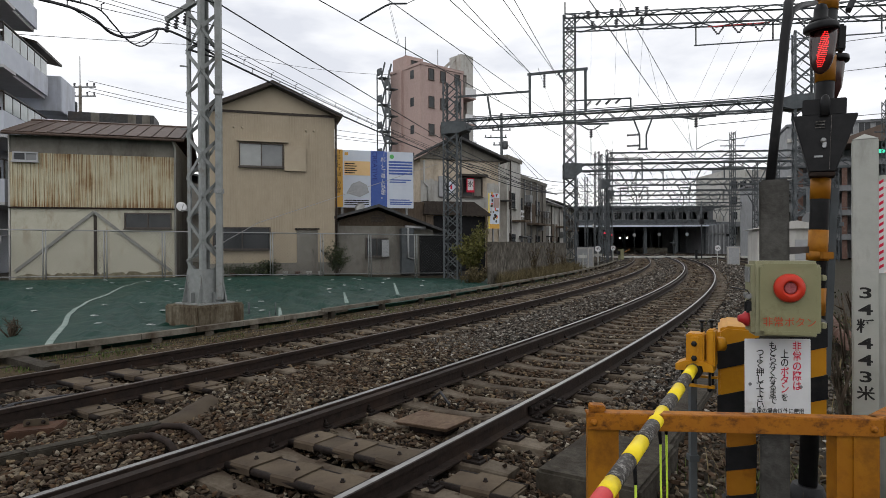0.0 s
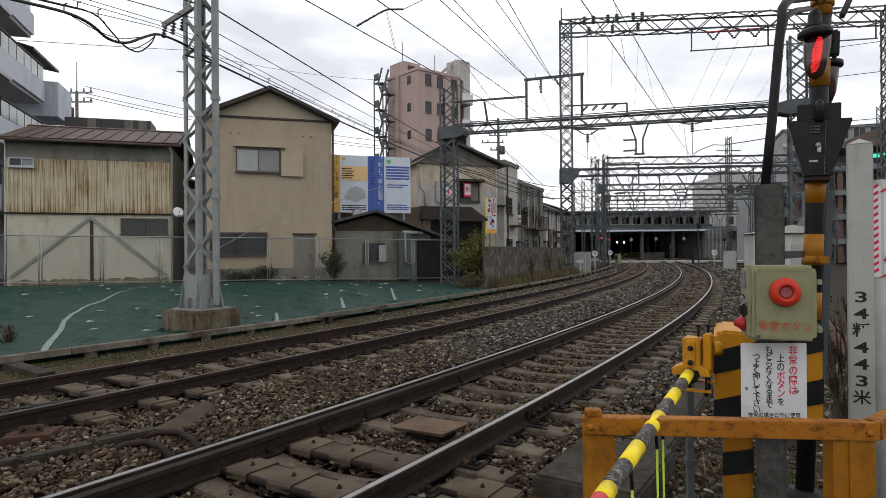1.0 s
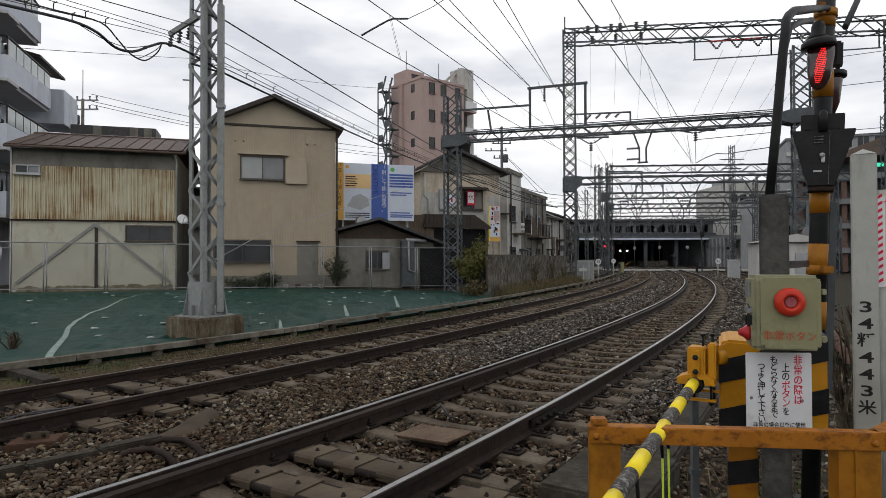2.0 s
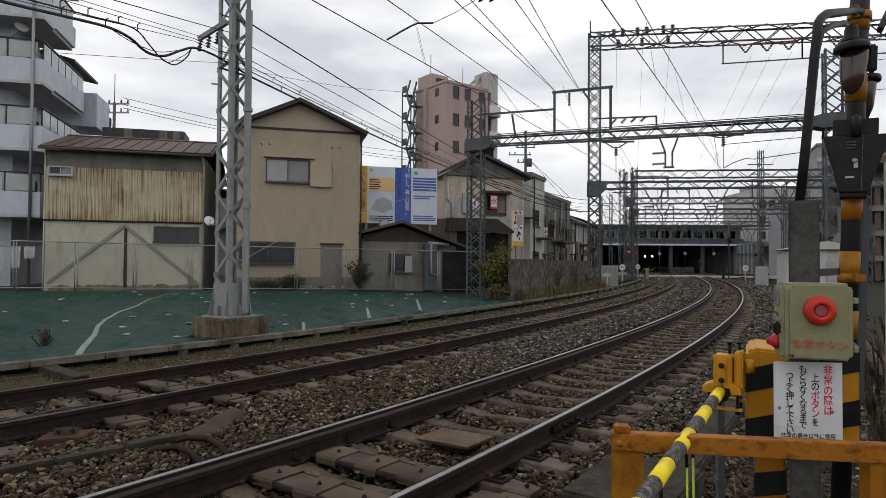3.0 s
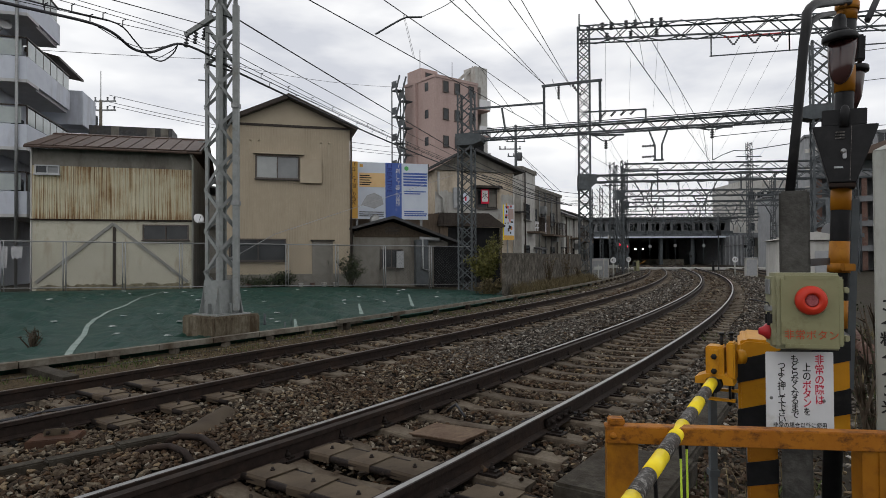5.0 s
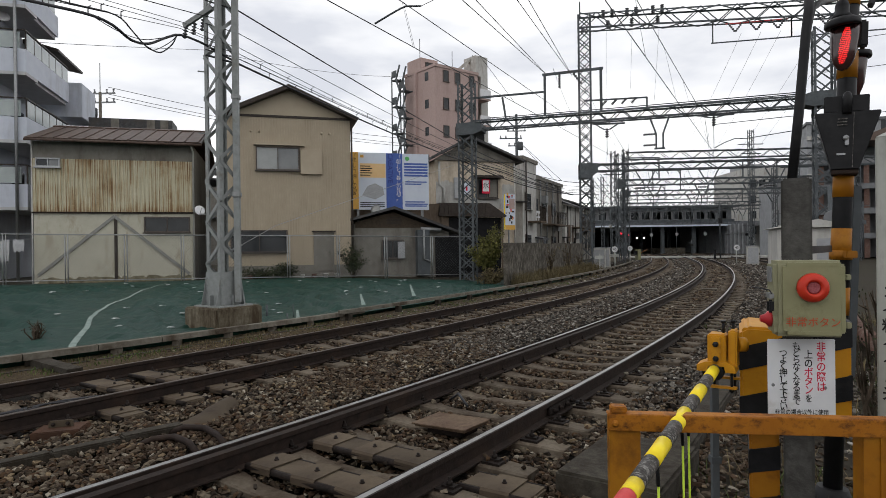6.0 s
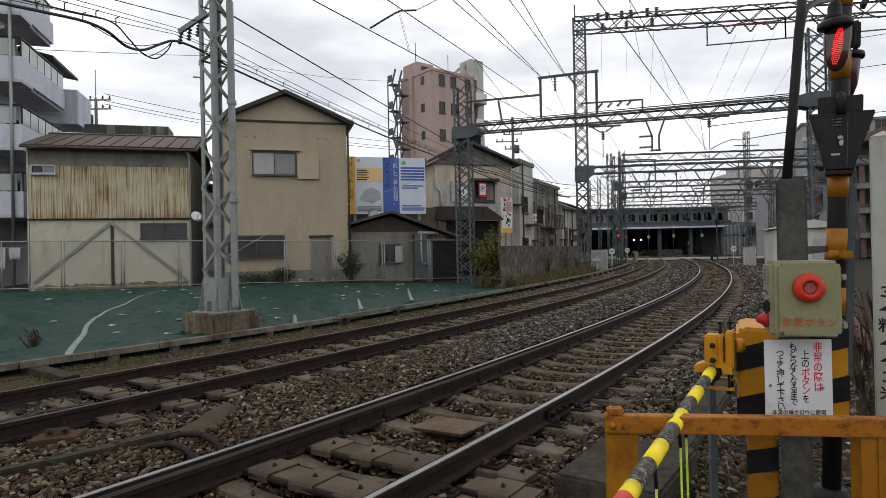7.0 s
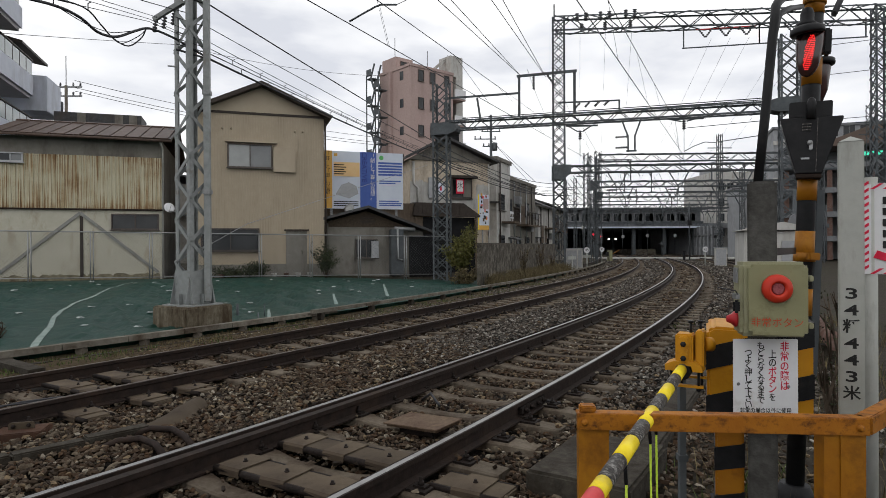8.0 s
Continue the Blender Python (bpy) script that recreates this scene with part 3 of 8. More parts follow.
def sleeper_mesh():
    bm = B()
    half, prof = 1.2, ((-1.2, 0.095, -0.01), (-0.95, 0.105, 0.0), (-0.52, 0.105, 0.0), (-0.3, 0.085, -0.03), (0.0, 0.08, -0.038), (0.3, 0.085, -0.03), (0.52, 0.105, 0.0), (0.95, 0.105, 0.0), (1.2, 0.095, -0.01))
    rows = []
    for x, w, dz in prof:
        rows.append([bm.verts.new((x, y, z)) for y, z in ((-w - 0.03, -0.16), (-w, dz - 0.012), (-w + 0.015, dz), (w - 0.015, dz), (w, dz - 0.012), (w + 0.03, -0.16))])
    for a, b in zip(rows[:-1], rows[1:]):
        for k in range(5):
            bm.faces.new((a[k], b[k], b[k + 1], a[k + 1]))
    bm.faces.new(rows[0])
    bm.faces.new(rows[-1][::-1])
    bmesh.ops.recalc_face_normals(bm, faces=bm.faces[:])
    me = bpy.data.meshes.new("sleeper")
    bm.to_mesh(me)
    me.materials.append(M_sleeper)
    return me


def clip_mesh():
    bm = B()
    box(bm, -0.075, 0.075, -0.07, 0.07, 0.0, 0.018)
    box(bm, -0.05, 0.045, -0.03, 0.03, 0.018, 0.034)
    lathe(bm, ((0.024, 0.03), (0.024, 0.055), (0.012, 0.056), (0.012, 0.085)), 6)
    me = bpy.data.meshes.new("fastening")
    bm.to_mesh(me)
    bm.free()
    me.materials.append(M_clip)
    return me


SLEEPER, CLIP = sleeper_mesh(), clip_mesh()


def track(label, off, s0, s1, check=False, shine=True):
    t = thing("railway_track", Matrix(), label, "railway track", kind="structure")
    for side in (-0.7525, 0.7525):
        rail(t, "rail", off + side, s0, s1, 0.0, shine)
    if check:
        rail(t, "check_rail", off - 0.7525 + 0.135, -8, 90, 0.0, False, "brown rusty check rail beside the running rail")
    for k in range(int((s1 - s0) / 0.6)):
        s = s0 + 0.3 + 0.6 * k
        jig = random.uniform(-0.6, 0.6)
        sl = piece("sleeper", SLEEPER, t, TM(s, off + random.uniform(-0.03, 0.03), -0.16 + random.uniform(-0.008, 0.004), rz=jig))
        if 1.0 < s < 17:
            for x in (-0.7525, 0.7525):
                for d in (-0.135, 0.135):
                    piece("fastening", CLIP, sl, pose(x + d, 0, 0.0, 0, 0, 0 if d < 0 else 180))
    return t


track("curved railway track with polished rails, check rail and concrete sleepers", 0, -12, 120, True)
track("curved railway track with rusty brown rails on concrete sleepers", -SPACING, -12, 120, shine=M_railbrown)
track("far branch track with brown rails in the station yard", 5.4, 42, 120, shine=M_railbrown)
track("far outer track with brown rails in the station yard", -SPACING - 4.2, 78, 120, shine=M_railbrown)


# crossing pads between and beside the rails: timber strips under bolted saddle plates
def saddle_mesh():
    bm = B()
    o = [(-0.15, -0.06), (-0.15, -0.015), (-0.135, 0.0), (0.135, 0.0), (0.15, -0.015), (0.15, -0.06), (0.142, -0.06), (0.142, -0.015), (0.132, -0.008), (-0.132, -0.008), (-0.142, -0.015), (-0.142, -0.06)]
    slab(bm, o, -0.105, 0.105)
    bmesh.ops.transform(bm, matrix=Matrix.Rotation(radians(90), 4, "Z"), verts=bm.verts[:])
    me = bpy.data.meshes.new("saddle_plate")
    bm.to_mesh(me)
    bm.free()
    me.materials.append(M_panel)
    return me


SADDLE = saddle_mesh()


def pad_row(s, off, xs, x0, x1, z=-0.06):
    t = thing("crossing_pad", TM(s, off, z), "brown crossing pad strip under bolted saddle plates", "crossing pad", "crossing pads between rails")
    part("strip", box(B(), x0, x1, -0.125, 0.125, -0.07, -0.012, 0.012), M_panel, t)
    for y in (-0.125, 0.125):
        part("edge_tube", tube(B(), [(x0, y, -0.035), (x1, y, -0.035)], 0.025, 10), M_clip, t)
    for x in xs:
        pl_ = piece("saddle_plate", SADDLE, t, pose(x, 0, random.uniform(-0.003, 0.003), 0, random.uniform(-1.5, 1.5), random.uniform(-3, 3)))
        part("bolt", lathe(B(), ((0.018, 0), (0.018, 0.006), (0.011, 0.007), (0.011, 0.022)), 8), M_clip, pl_)


for s_p, o_p in (side_of(-0.94, 4.17), side_of(-0.61, 4.68)):
    pad_row(s_p, 0, (-0.36, 0.05, 0.46), -0.53, 0.64, -0.09)
    pad_row(s_p - 0.05, 1.15, (0.05,), -0.22, 0.3, -0.12)
for s_p, o_p in (side_of(-4.27, 7.18), side_of(-3.92, 7.65)):
    pad_row(s_p, -SPACING, (-0.1, 0.3), -0.6, 0.62, -0.09)
for x, y in ((-2.69, 7.0), (-2.99, 6.55), (-3.33, 5.96)):
    s_p, o_p = side_of(x, y)
    pad_row(s_p, o_p, (0.0,), -0.24, 0.24, -0.12)

# cable duct lids, humps and loose hoses between the tracks
duct = thing("cable_duct", Matrix(), "low grey-brown concrete cable duct of short lids", "cable duct", kind="structure")
for k in range(4):
    p = Vector((-3.9, 3.95, 0)).lerp(Vector((-2.52, 5.5, 0)), (k + 0.5) / 4)
    part("lid", box(B(), -0.255, 0.255, -0.065, 0.065, -0.1, 0.0, 0.012), M_concdark, duct, m=pose(p.x, p.y, -0.12 + 0.008 * (k % 2), random.uniform(-2, 2), random.uniform(-1, 1), 48.3 + random.uniform(-2, 2)))
bm = B()
rows = []
for k in range(9):
    u = k / 8
    c = Vector((-2.58, 5.42, 0)).lerp(Vector((-2.33, 6.32, 0)), u) + Vector((0.05 * math.sin(u * 5), 0, 0))
    w, h_ = 0.1 + 0.09 * math.sin(u * 3.0) + 0.015 * math.sin(k * 2.7), 0.05 + 0.05 * u
    rows.append([bm.verts.new((c.x + 0.94 * w * q + random.uniform(-0.008, 0.008), c.y - 0.25 * w * q, -0.21 + (h_ + 0.03) * (1 - abs(q) ** 2.5))) for q in (-1, -0.7, -0.3, 0.1, 0.5, 0.8, 1)])
for r0, r1 in zip(rows[:-1], rows[1:]):
    for q in range(6):
        bm.faces.new((r0[q], r0[q + 1], r1[q + 1], r1[q])).smooth = True
bmesh.ops.recalc_face_normals(bm, faces=bm.faces[:])
solid("mortar_lump", bm, M_panel, "low lump of brown mortar over a cable end", "mortar lump")
for pts, r in (([(-2.72, 4.98, -0.19), (-2.58, 5.09, -0.14), (-2.4, 5.09, -0.12), (-2.22, 4.96, -0.13), (-2.08, 4.8, -0.17)], 0.034), ([(-2.6, 5.36, -0.18), (-2.45, 5.4, -0.13), (-2.25, 5.34, -0.12), (-2.08, 5.18, -0.13), (-1.92, 4.98, -0.17)], 0.034)):
    solid("cable_hose", tube(B(), pts, r * 0.8, 10), M_rail, "brown cable hose lying on the ballast", "hose", group="hoses by the duct")
for pts, r in (([(-5.1, 4.9), (-4.75, 5.5), (-4.42, 6.0), (-4.2, 6.33), (-3.95, 6.55), (-3.7, 6.62)], 0.011), ([(-5.2, 4.9), (-4.8, 5.55), (-4.5, 5.95), (-4.3, 6.2), (-4.0, 6.38), (-3.75, 6.5)], 0.009), ([(-5.0, 4.85), (-4.7, 5.4), (-4.4, 5.88), (-4.25, 6.1)], 0.012)):
    solid("track_cable", tube(B(), [(x, y, -0.13 + 0.012 * math.sin(2 * k + r * 90)) for k, (x, y) in enumerate(pts)], r, 8), M_wire, "black cable draped along a rail", "cable", group="cables along the rail")
tie = thing("tie_plate", pose(-3.58, 5.42, -0.13, 1, -2, 12), "rusty steel tie plate with a bolted angle bracket", "tie plate")
part("plate", box(B(), -0.2, 0.2, -0.13, 0.13, -0.08, 0.0, 0.008), M_rustplate, tie)
part("bracket", slab(B(), [(-0.1, 0.001), (0.1, 0.001), (0.1, 0.05), (0.085, 0.06), (-0.085, 0.06), (-0.1, 0.05)], 0.0, 0.015), M_panel, tie, "brown steel angle bracket")
for x in (-0.06, 0.06):
    part("bolt", lathe(B(), ((0.018, 0), (0.018, 0.012), (0.01, 0.014), (0.009, 0.03)), 6, pose(x, -0.0, 0.03, 90)), M_clip, tie)

# bolted joint bars on the near running rail
s_j = side_of(1.02, 5.88)[0]
for side, face in ((0.7525, 1), (0.7525, -1)):
    jb = thing("joint_bar", TM(s_j, side + face * 0.03, -0.085), "dark bolted joint bar on the running rail", "joint bar", "rail joint bars")
    part("bar", box(B(), -0.016, 0.016, -0.3, 0.3, -0.035, 0.035, 0.006), M_clip, jb)
    for y in (-0.22, -0.08, 0.08, 0.22):
        part("bolt", lathe(B(), ((0.022, 0), (0.022, 0.02), (0.013, 0.022), (0.012, 0.045)), 6, pose(0.016 * face, y, 0, 0, 90 * face, 0)), M_clip, jb)

# the rusty cover between the near rails
lid = thing("track_box", pose(-0.1, 5.42, -0.09, 3, -4, -40), "rusty flat cover plate of a track box", "track box")
bm = B()
box(bm, -0.31, 0.31, -0.18, 0.18, -0.012, 0.0, 0.004)
box(bm, -0.29, 0.29, -0.16, 0.16, -0.035, -0.013, 0.004)
part("cover", bm, surf("rusty_cover_steel", (0.09, 0.058, 0.036), (0.17, 0.12, 0.08), 7, 0.75, 0.2, 0.2, c=(0.06, 0.03, 0.02), cscale=4, camount=0.5), lid)
part("base", box(B(), -0.19, 0.21, -0.11, 0.11, -0.1, -0.036, 0.01), M_clip, lid)
for a, b in (((0.45, -0.35), (0.9, 0.25)), ((-0.4, -0.3), (-0.1, -0.45))):
    solid("bond_cable", tube(B(), [T(5 + a[1], a[0], -0.16)[0], T(5 + (a[1] + b[1]) / 2, (a[0] + b[0]) / 2, -0.06)[0], T(5 + b[1], b[0], -0.15)[0]], 0.014, 6), M_wire, "short black bond cable beside a rail", "cable")

for x, y, w in ((13.2, 31.3, 0.2), (8.9, 22.2, 0.26)):
    s_p, o_p = side_of(x, y)
    solid("marker_block", box(B(), -w, w, -0.16, 0.16, -0.14, -0.03, 0.015), M_conc, "pale flat marker block between the rails", "marker block", m=TM(s_p, o_p, -0.1), group="marker blocks")

# the pale walkway across the far tracks
walk_way = thing("far_crossing", TM(82, 0), "pale concrete foot crossing over the far tracks", "crossing", kind="structure")
for k in range(9):
    part("panel", box(B(), -12 + 2.6 * k, -9.45 + 2.6 * k, -1.2, 1.2, -0.2, 0.03, 0.01), M_palewall, walk_way)

# ---- left verge: kerb, guard beam on short posts, green weed sheet ----
KERB = -SPACING - 2.35
ribbon("verge", M_verge, "brown verge soil with moss under the kerb beams", "verge", KERB - 0.75, KERB + 0.95, 1.0, 60, -0.15, skirt=0.1)
kerb = thing("kerb", Matrix(), "weathered concrete kerb beam beside the track", "kerb", kind="structure")
for k in range(8):
    s0, s1 = 2.1 + 1.05 * k - 0.02, 2.1 + 1.05 * (k + 1) - 0.035
    a, b = T(s0, KERB - 0.35 * max(0, 1 - s0 / 9), -0.13)[0], T(s1, KERB - 0.35 * max(0, 1 - s1 / 9), -0.13)[0]
    part("kerbstone", bar(B(), a + Vector((0, 0, 0.12)), b + Vector((0, 0, 0.12)), 0.14, 0.09), M_conc, kerb)
    part("kerb_post", box(B(), -0.06, 0.06, -0.08, 0.08, -0.4, -0.06, 0.01), M_conc, kerb, m=Matrix.Translation((a.x * 0.7 + b.x * 0.3, a.y * 0.7 + b.y * 0.3, 0)))
part("kerbstone", bar(B(), (-6.25, 8.72, -0.13), (-5.02, 7.9, -0.17), 0.2, 0.18), M_concdark, kerb)
for k in range(4):
    s0 = 2.3 + 1.7 * k
    a, b = [T(s_, KERB + 0.3 - 0.35 * max(0, 1 - s_ / 9), -0.19)[0] for s_ in (s0, s0 + 1.6)]
    part("kerbstone", bar(B(), a, b, 0.1, 0.1), M_concdark, kerb)
guard = thing("guard_beam", Matrix(), "low weathered concrete beam on short posts along the track", "guard beam", kind="structure")
for k in range(24):
    s0 = 9.5 + 2.0 * k
    a, b = T(s0, KERB + 0.12, 0.0)[0], T(s0 + 1.985, KERB + 0.12, 0.0)[0]
    part("beam", bar(B(), a + Vector((0, 0, 0.05)), b + Vector((0, 0, 0.05)), 0.11, 0.08), M_conc, guard)
    p = T(s0 + 0.3, KERB + 0.12)[0]
    part("post", box(B(), -0.06, 0.06, -0.07, 0.07, -0.4, 0.005, 0.01), M_concdark, guard, m=pose(p.x, p.y, 0, 0, 0, -30))


FY, FA = 17.0, radians(17)  # the yards and houses on the left lie at this angle


def yard(a, b, z=0.0, y0=30.0):
    """Plan of the left plots: a along the house fronts, b away from the track, from the line that meets x = 0 at y0."""
    return Vector((a * math.cos(FA) - b * math.sin(FA), y0 + a * math.sin(FA) + b * math.cos(FA), z))


SEAMS = ([(-6.44, 9.93), (-7.0, 11.1), (-7.5, 12.2), (-8.1, 13.3), (-8.6, 14.4), (-9.05, 15.8), (-9.4, 17.3), (-10.0, 19.3), (-11.0, 23.0)], [(-3.6, 13.7), (-4.3, 16.2)], [(-2.75, 17.6), (-3.3, 20.5)], [(-1.5, 20.4), (-2.0, 25.0)])


def slack(x, y):
    """The sheet lies taut along a taped seam and loose away from it."""
    best = 9.0
    for pts in SEAMS:
        for (ax, ay), (bx, by) in zip(pts[:-1], pts[1:]):
            ux, uy = bx - ax, by - ay
            k = max(0.0, min(1.0, ((x - ax) * ux + (y - ay) * uy) / (ux * ux + uy * uy)))
            best = min(best, math.hypot(x - ax - k * ux, y - ay - k * uy))
    return 0.12 + 0.88 * max(0.0, min(1.0, (best - 0.15) / 0.7))


def sheet_z(x, y):
    n = noise.noise(Vector((x * 0.55, y * 0.55, 0))) * 0.06 + noise.noise(Vector((x * 1.7, y * 1.7, 3))) * 0.03 + (0.28 - abs(noise.noise(Vector((x * 1.3 + y * 0.8, y * 0.4 - x * 0.3, 7))))) * 0.2 + (0.28 - abs(noise.noise(Vector((x * 0.6 - y * 0.4, y * 1.5, 11))))) * 0.13
    n += (0.25 - abs(noise.noise(Vector((x * 2.3 + y * 1.3, y * 0.6 - x * 0.5, 17))))) * 0.13 + (0.25 - abs(noise.noise(Vector((x * 3.1 - y * 1.6, y * 0.9 + x * 0.4, 23))))) * 0.07
    n += (0.2 - abs(noise.noise(Vector((x * 1.1 + y * 2.4, y * 0.35 - x * 0.8, 31))))) * 0.14 + (0.2 - abs(noise.noise(Vector((x * 4.2 - y * 2.0, y * 1.3 + x * 0.9, 41))))) * 0.05
    return ground_z(x, y) + 0.05 + n * slack(x, y) * max(0.1, min(1.0, (28.2 + x * math.tan(FA) - y) / 4.0))


def build_sheet():
    bm = B()
    rows = []
    for i in range(300):
        s = -14 + 48 * i / 299
        row = []
        p0 = T(s, KERB - 0.12 - 0.35 * max(0, 1 - s / 9))[0]
        far = yard(p0.x / math.cos(FA) * 1.0 - 4.2 * (1 - i / 299), 0, 0, 28.4)
        t = max(-30.0, min(1.2, far.x))
        q = Vector((t, 28.4 + t * math.tan(FA), 0))
        for j in range(131):
            v = p0.lerp(q, j / 130)
            row.append(bm.verts.new((v.x, v.y, sheet_z(v.x, v.y) if j else -0.06)))
        rows.append(row)
    for a, b in zip(rows[:-1], rows[1:]):
        for j in range(130):
            bm.faces.new((a[j], b[j], b[j + 1], a[j + 1])).smooth = True
    bmesh.ops.recalc_face_normals(bm, faces=bm.faces[:])
    solid("weed_sheet", bm, M_sheet, "wrinkled dark green weed-control sheet over the yard ground", "weed sheet", "structure")


build_sheet()


def seam(pts, w):
    bm = B()
    last = None
    pts = [Vector((*p, 0)) for p in pts]
    for i in range(len(pts) - 1):
        for k in range(12):
            p = pts[i].lerp(pts[i + 1], k / 12)
            d0, d1 = [(pts[min(i + j + 1, len(pts) - 1)] - pts[max(i + j - 1, 0)]).normalized() for j in (0, 1)]
            d = d0.lerp(d1, k / 12)
            n = Vector((-d.y, d.x, 0)) * w / 2 * (1 - 0.55 * (i + k / 12) / (len(pts) - 1))
            cur = [bm.verts.new((q.x, q.y, sheet_z(q.x, q.y) + 0.012)) for q in (p - n, p + n)]
            if last:
                bm.faces.new((last[0], last[1], cur[1], cur[0]))
            last = cur
    bmesh.ops.recalc_face_normals(bm, faces=bm.faces[:])
    solid("seam_tape", bm, M_tape, "pale tape over a seam in the green sheet", "tape", group="seam tapes")

for pts in SEAMS:
    seam(pts, 0.12)
for k in range(70):
    a, b = random.uniform(-14, 0.5), random.uniform(0, 1)
    x, y = a * 0.8 - 1.2, 11 + b * 14 + (a + 8) * 0.5
    s_, o_ = side_of(x, y)
    if o_ > KERB - 0.6 or y > 27.5 + x * 0.3:
        continue
    z = sheet_z(x, y) + 0.02
    bm = B()
    slab(bm, [(-0.07, -0.01), (0.06, -0.014), (0.075, 0.004), (-0.02, 0.012)], -0.05, 0.05)
    solid("sheet_pin", bm, M_pin, "small pale patch pinning the green sheet", "sheet pin", m=pose(x, y, z, random.uniform(-6, 6), random.uniform(-6, 6), random.uniform(0, 90)), group="sheet pins")


for x, y, hgt, r in ((-4.6, 14.6, 0.26, 0.03), (-3.72, 13.2, 0.36, 0.014), (-4.05, 14.9, 0.3, 0.012)):
    solid("marker_stake", tube(B(), [(x, y, -0.3), (x, y, sheet_z(x, y) + hgt)], r, 8), M_steelfar, "short grey stake standing in the green sheet", "stake", group="sheet stakes")


def at_yard(y0):
    return pose(0, y0, 0, 0, 0, FY)


# ---- wire fence along the yards ----
def build_fence():
    t = thing("wire_fence", at_yard(28.6), "galvanised chain-link fence with pipe posts and top rail", "fence", kind="structure")
    a0, a1 = -30.0, 0.6
    zt = lambda a: 2.05 - 0.012 * (a + 9)
    zb = lambda a: 0.29 - 0.008 * (a + 17)
    part("top_rail", tube(B(), [(a0, 0, zt(a0)), (a1, 0, zt(a1))], 0.024, 8), M_galv, t)
    part("bottom_rail", tube(B(), [(a0, 0, zb(a0) + 0.04), (a1, 0, zb(a1) + 0.04)], 0.02, 8), M_galv, t)
    a = -28.86
    while a < a1:
        for d in (-0.05, 0.05):
            part("post", tube(B(), [(a + d, 0, zb(a) - 0.4), (a + d, 0, zt(a) + 0.03)], 0.024, 8), M_galv, t)
        a += 2.12
    bm = B()
    pitch, w = 0.13, 0.0022
    a = a0
    while a < a1:
        h = 1.75
        for sg in (1, -1):
            b0, b1 = a, a + sg * h
            z0, z1 = zb(a) + 0.05, zt(a) - 0.02
            if b1 > a1:
                z1, b1 = z0 + (a1 - a) * (z1 - z0) / h, a1
            if b1 < a0:
                z1, b1 = z0 + (a - a0) * (z1 - z0) / h, a0
            n = Vector((-(z1 - z0), 0, (b1 - b0))).normalized() * w
            p, q = Vector((b0, 0.03 * sg * 0.1, z0)), Vector((b1, 0.003 * sg, z1))
            vs = [bm.verts.new(v) for v in (p - n, p + n, q + n, q - n)]
            bm.faces.new(vs)
        a += pitch
    part("chain_link", bm, M_mesh, t, "grey diamond wire mesh")


build_fence()


def window(parent, a0, a1, z0, z1, y, glass=None, frame=None, depth=0.08, panes=2, sill=True):
    """A sliding window set in a wall whose face is at y: frame round an opening, panes, sill."""
    glass, frame = glass or M_glass, frame or M_frame
    w = thing_part("window", parent)
    bm = B()
    for x0, x1, u0, u1 in ((a0, a1, z1 - 0.05, z1), (a0, a1, z0, z0 + 0.05), (a0, a0 + 0.05, z0 + 0.05, z1 - 0.05), (a1 - 0.05, a1, z0 + 0.05, z1 - 0.05)):
        box(bm, x0, x1, y - 0.05, y + depth, u0, u1)
    part("window_frame", bm, frame, w)
    step = (a1 - a0 - 0.1) / panes
    for k in range(panes):
        x0 = a0 + 0.05 + k * step
        bm = B()
        yy = y - 0.005 + 0.025 * (k % 2)
        box(bm, x0 + 0.01, x0 + step - 0.01, yy, yy + 0.012, z0 + 0.05, z1 - 0.05)
        part("pane", bm, glass if not isinstance(glass, (list, tuple)) else glass[k % len(glass)], w)
        if k:
            part("mullion", box(B(), x0 - 0.02, x0 + 0.02, y - 0.03, y + 0.05, z0 + 0.05, z1 - 0.05), frame, w)
    if sill:
        part("window_sill", box(B(), a0 - 0.04, a1 + 0.04, y - 0.1, y - 0.002, z0 - 0.05, z0 - 0.004), frame, w)
    return w


def thing_part(name, parent, m=None, label=""):
    """A part that only gathers its sub-parts."""
    ob = new(name)
    ob.parent = parent
    if m is not None:
        ob.matrix_basis = m
    return tagged(ob, label)


def ribs(bm, a0, a1, z0, z1, y, pitch, w=0.05, d=0.025):
    a = a0 + pitch / 2
    while a < a1 - w / 2:
        slab(bm, [(a - w / 2, z0), (a + w / 2, z0), (a + w / 2, z1), (a - w / 2, z1)], y - d, y)
        a += pitch
    return bm


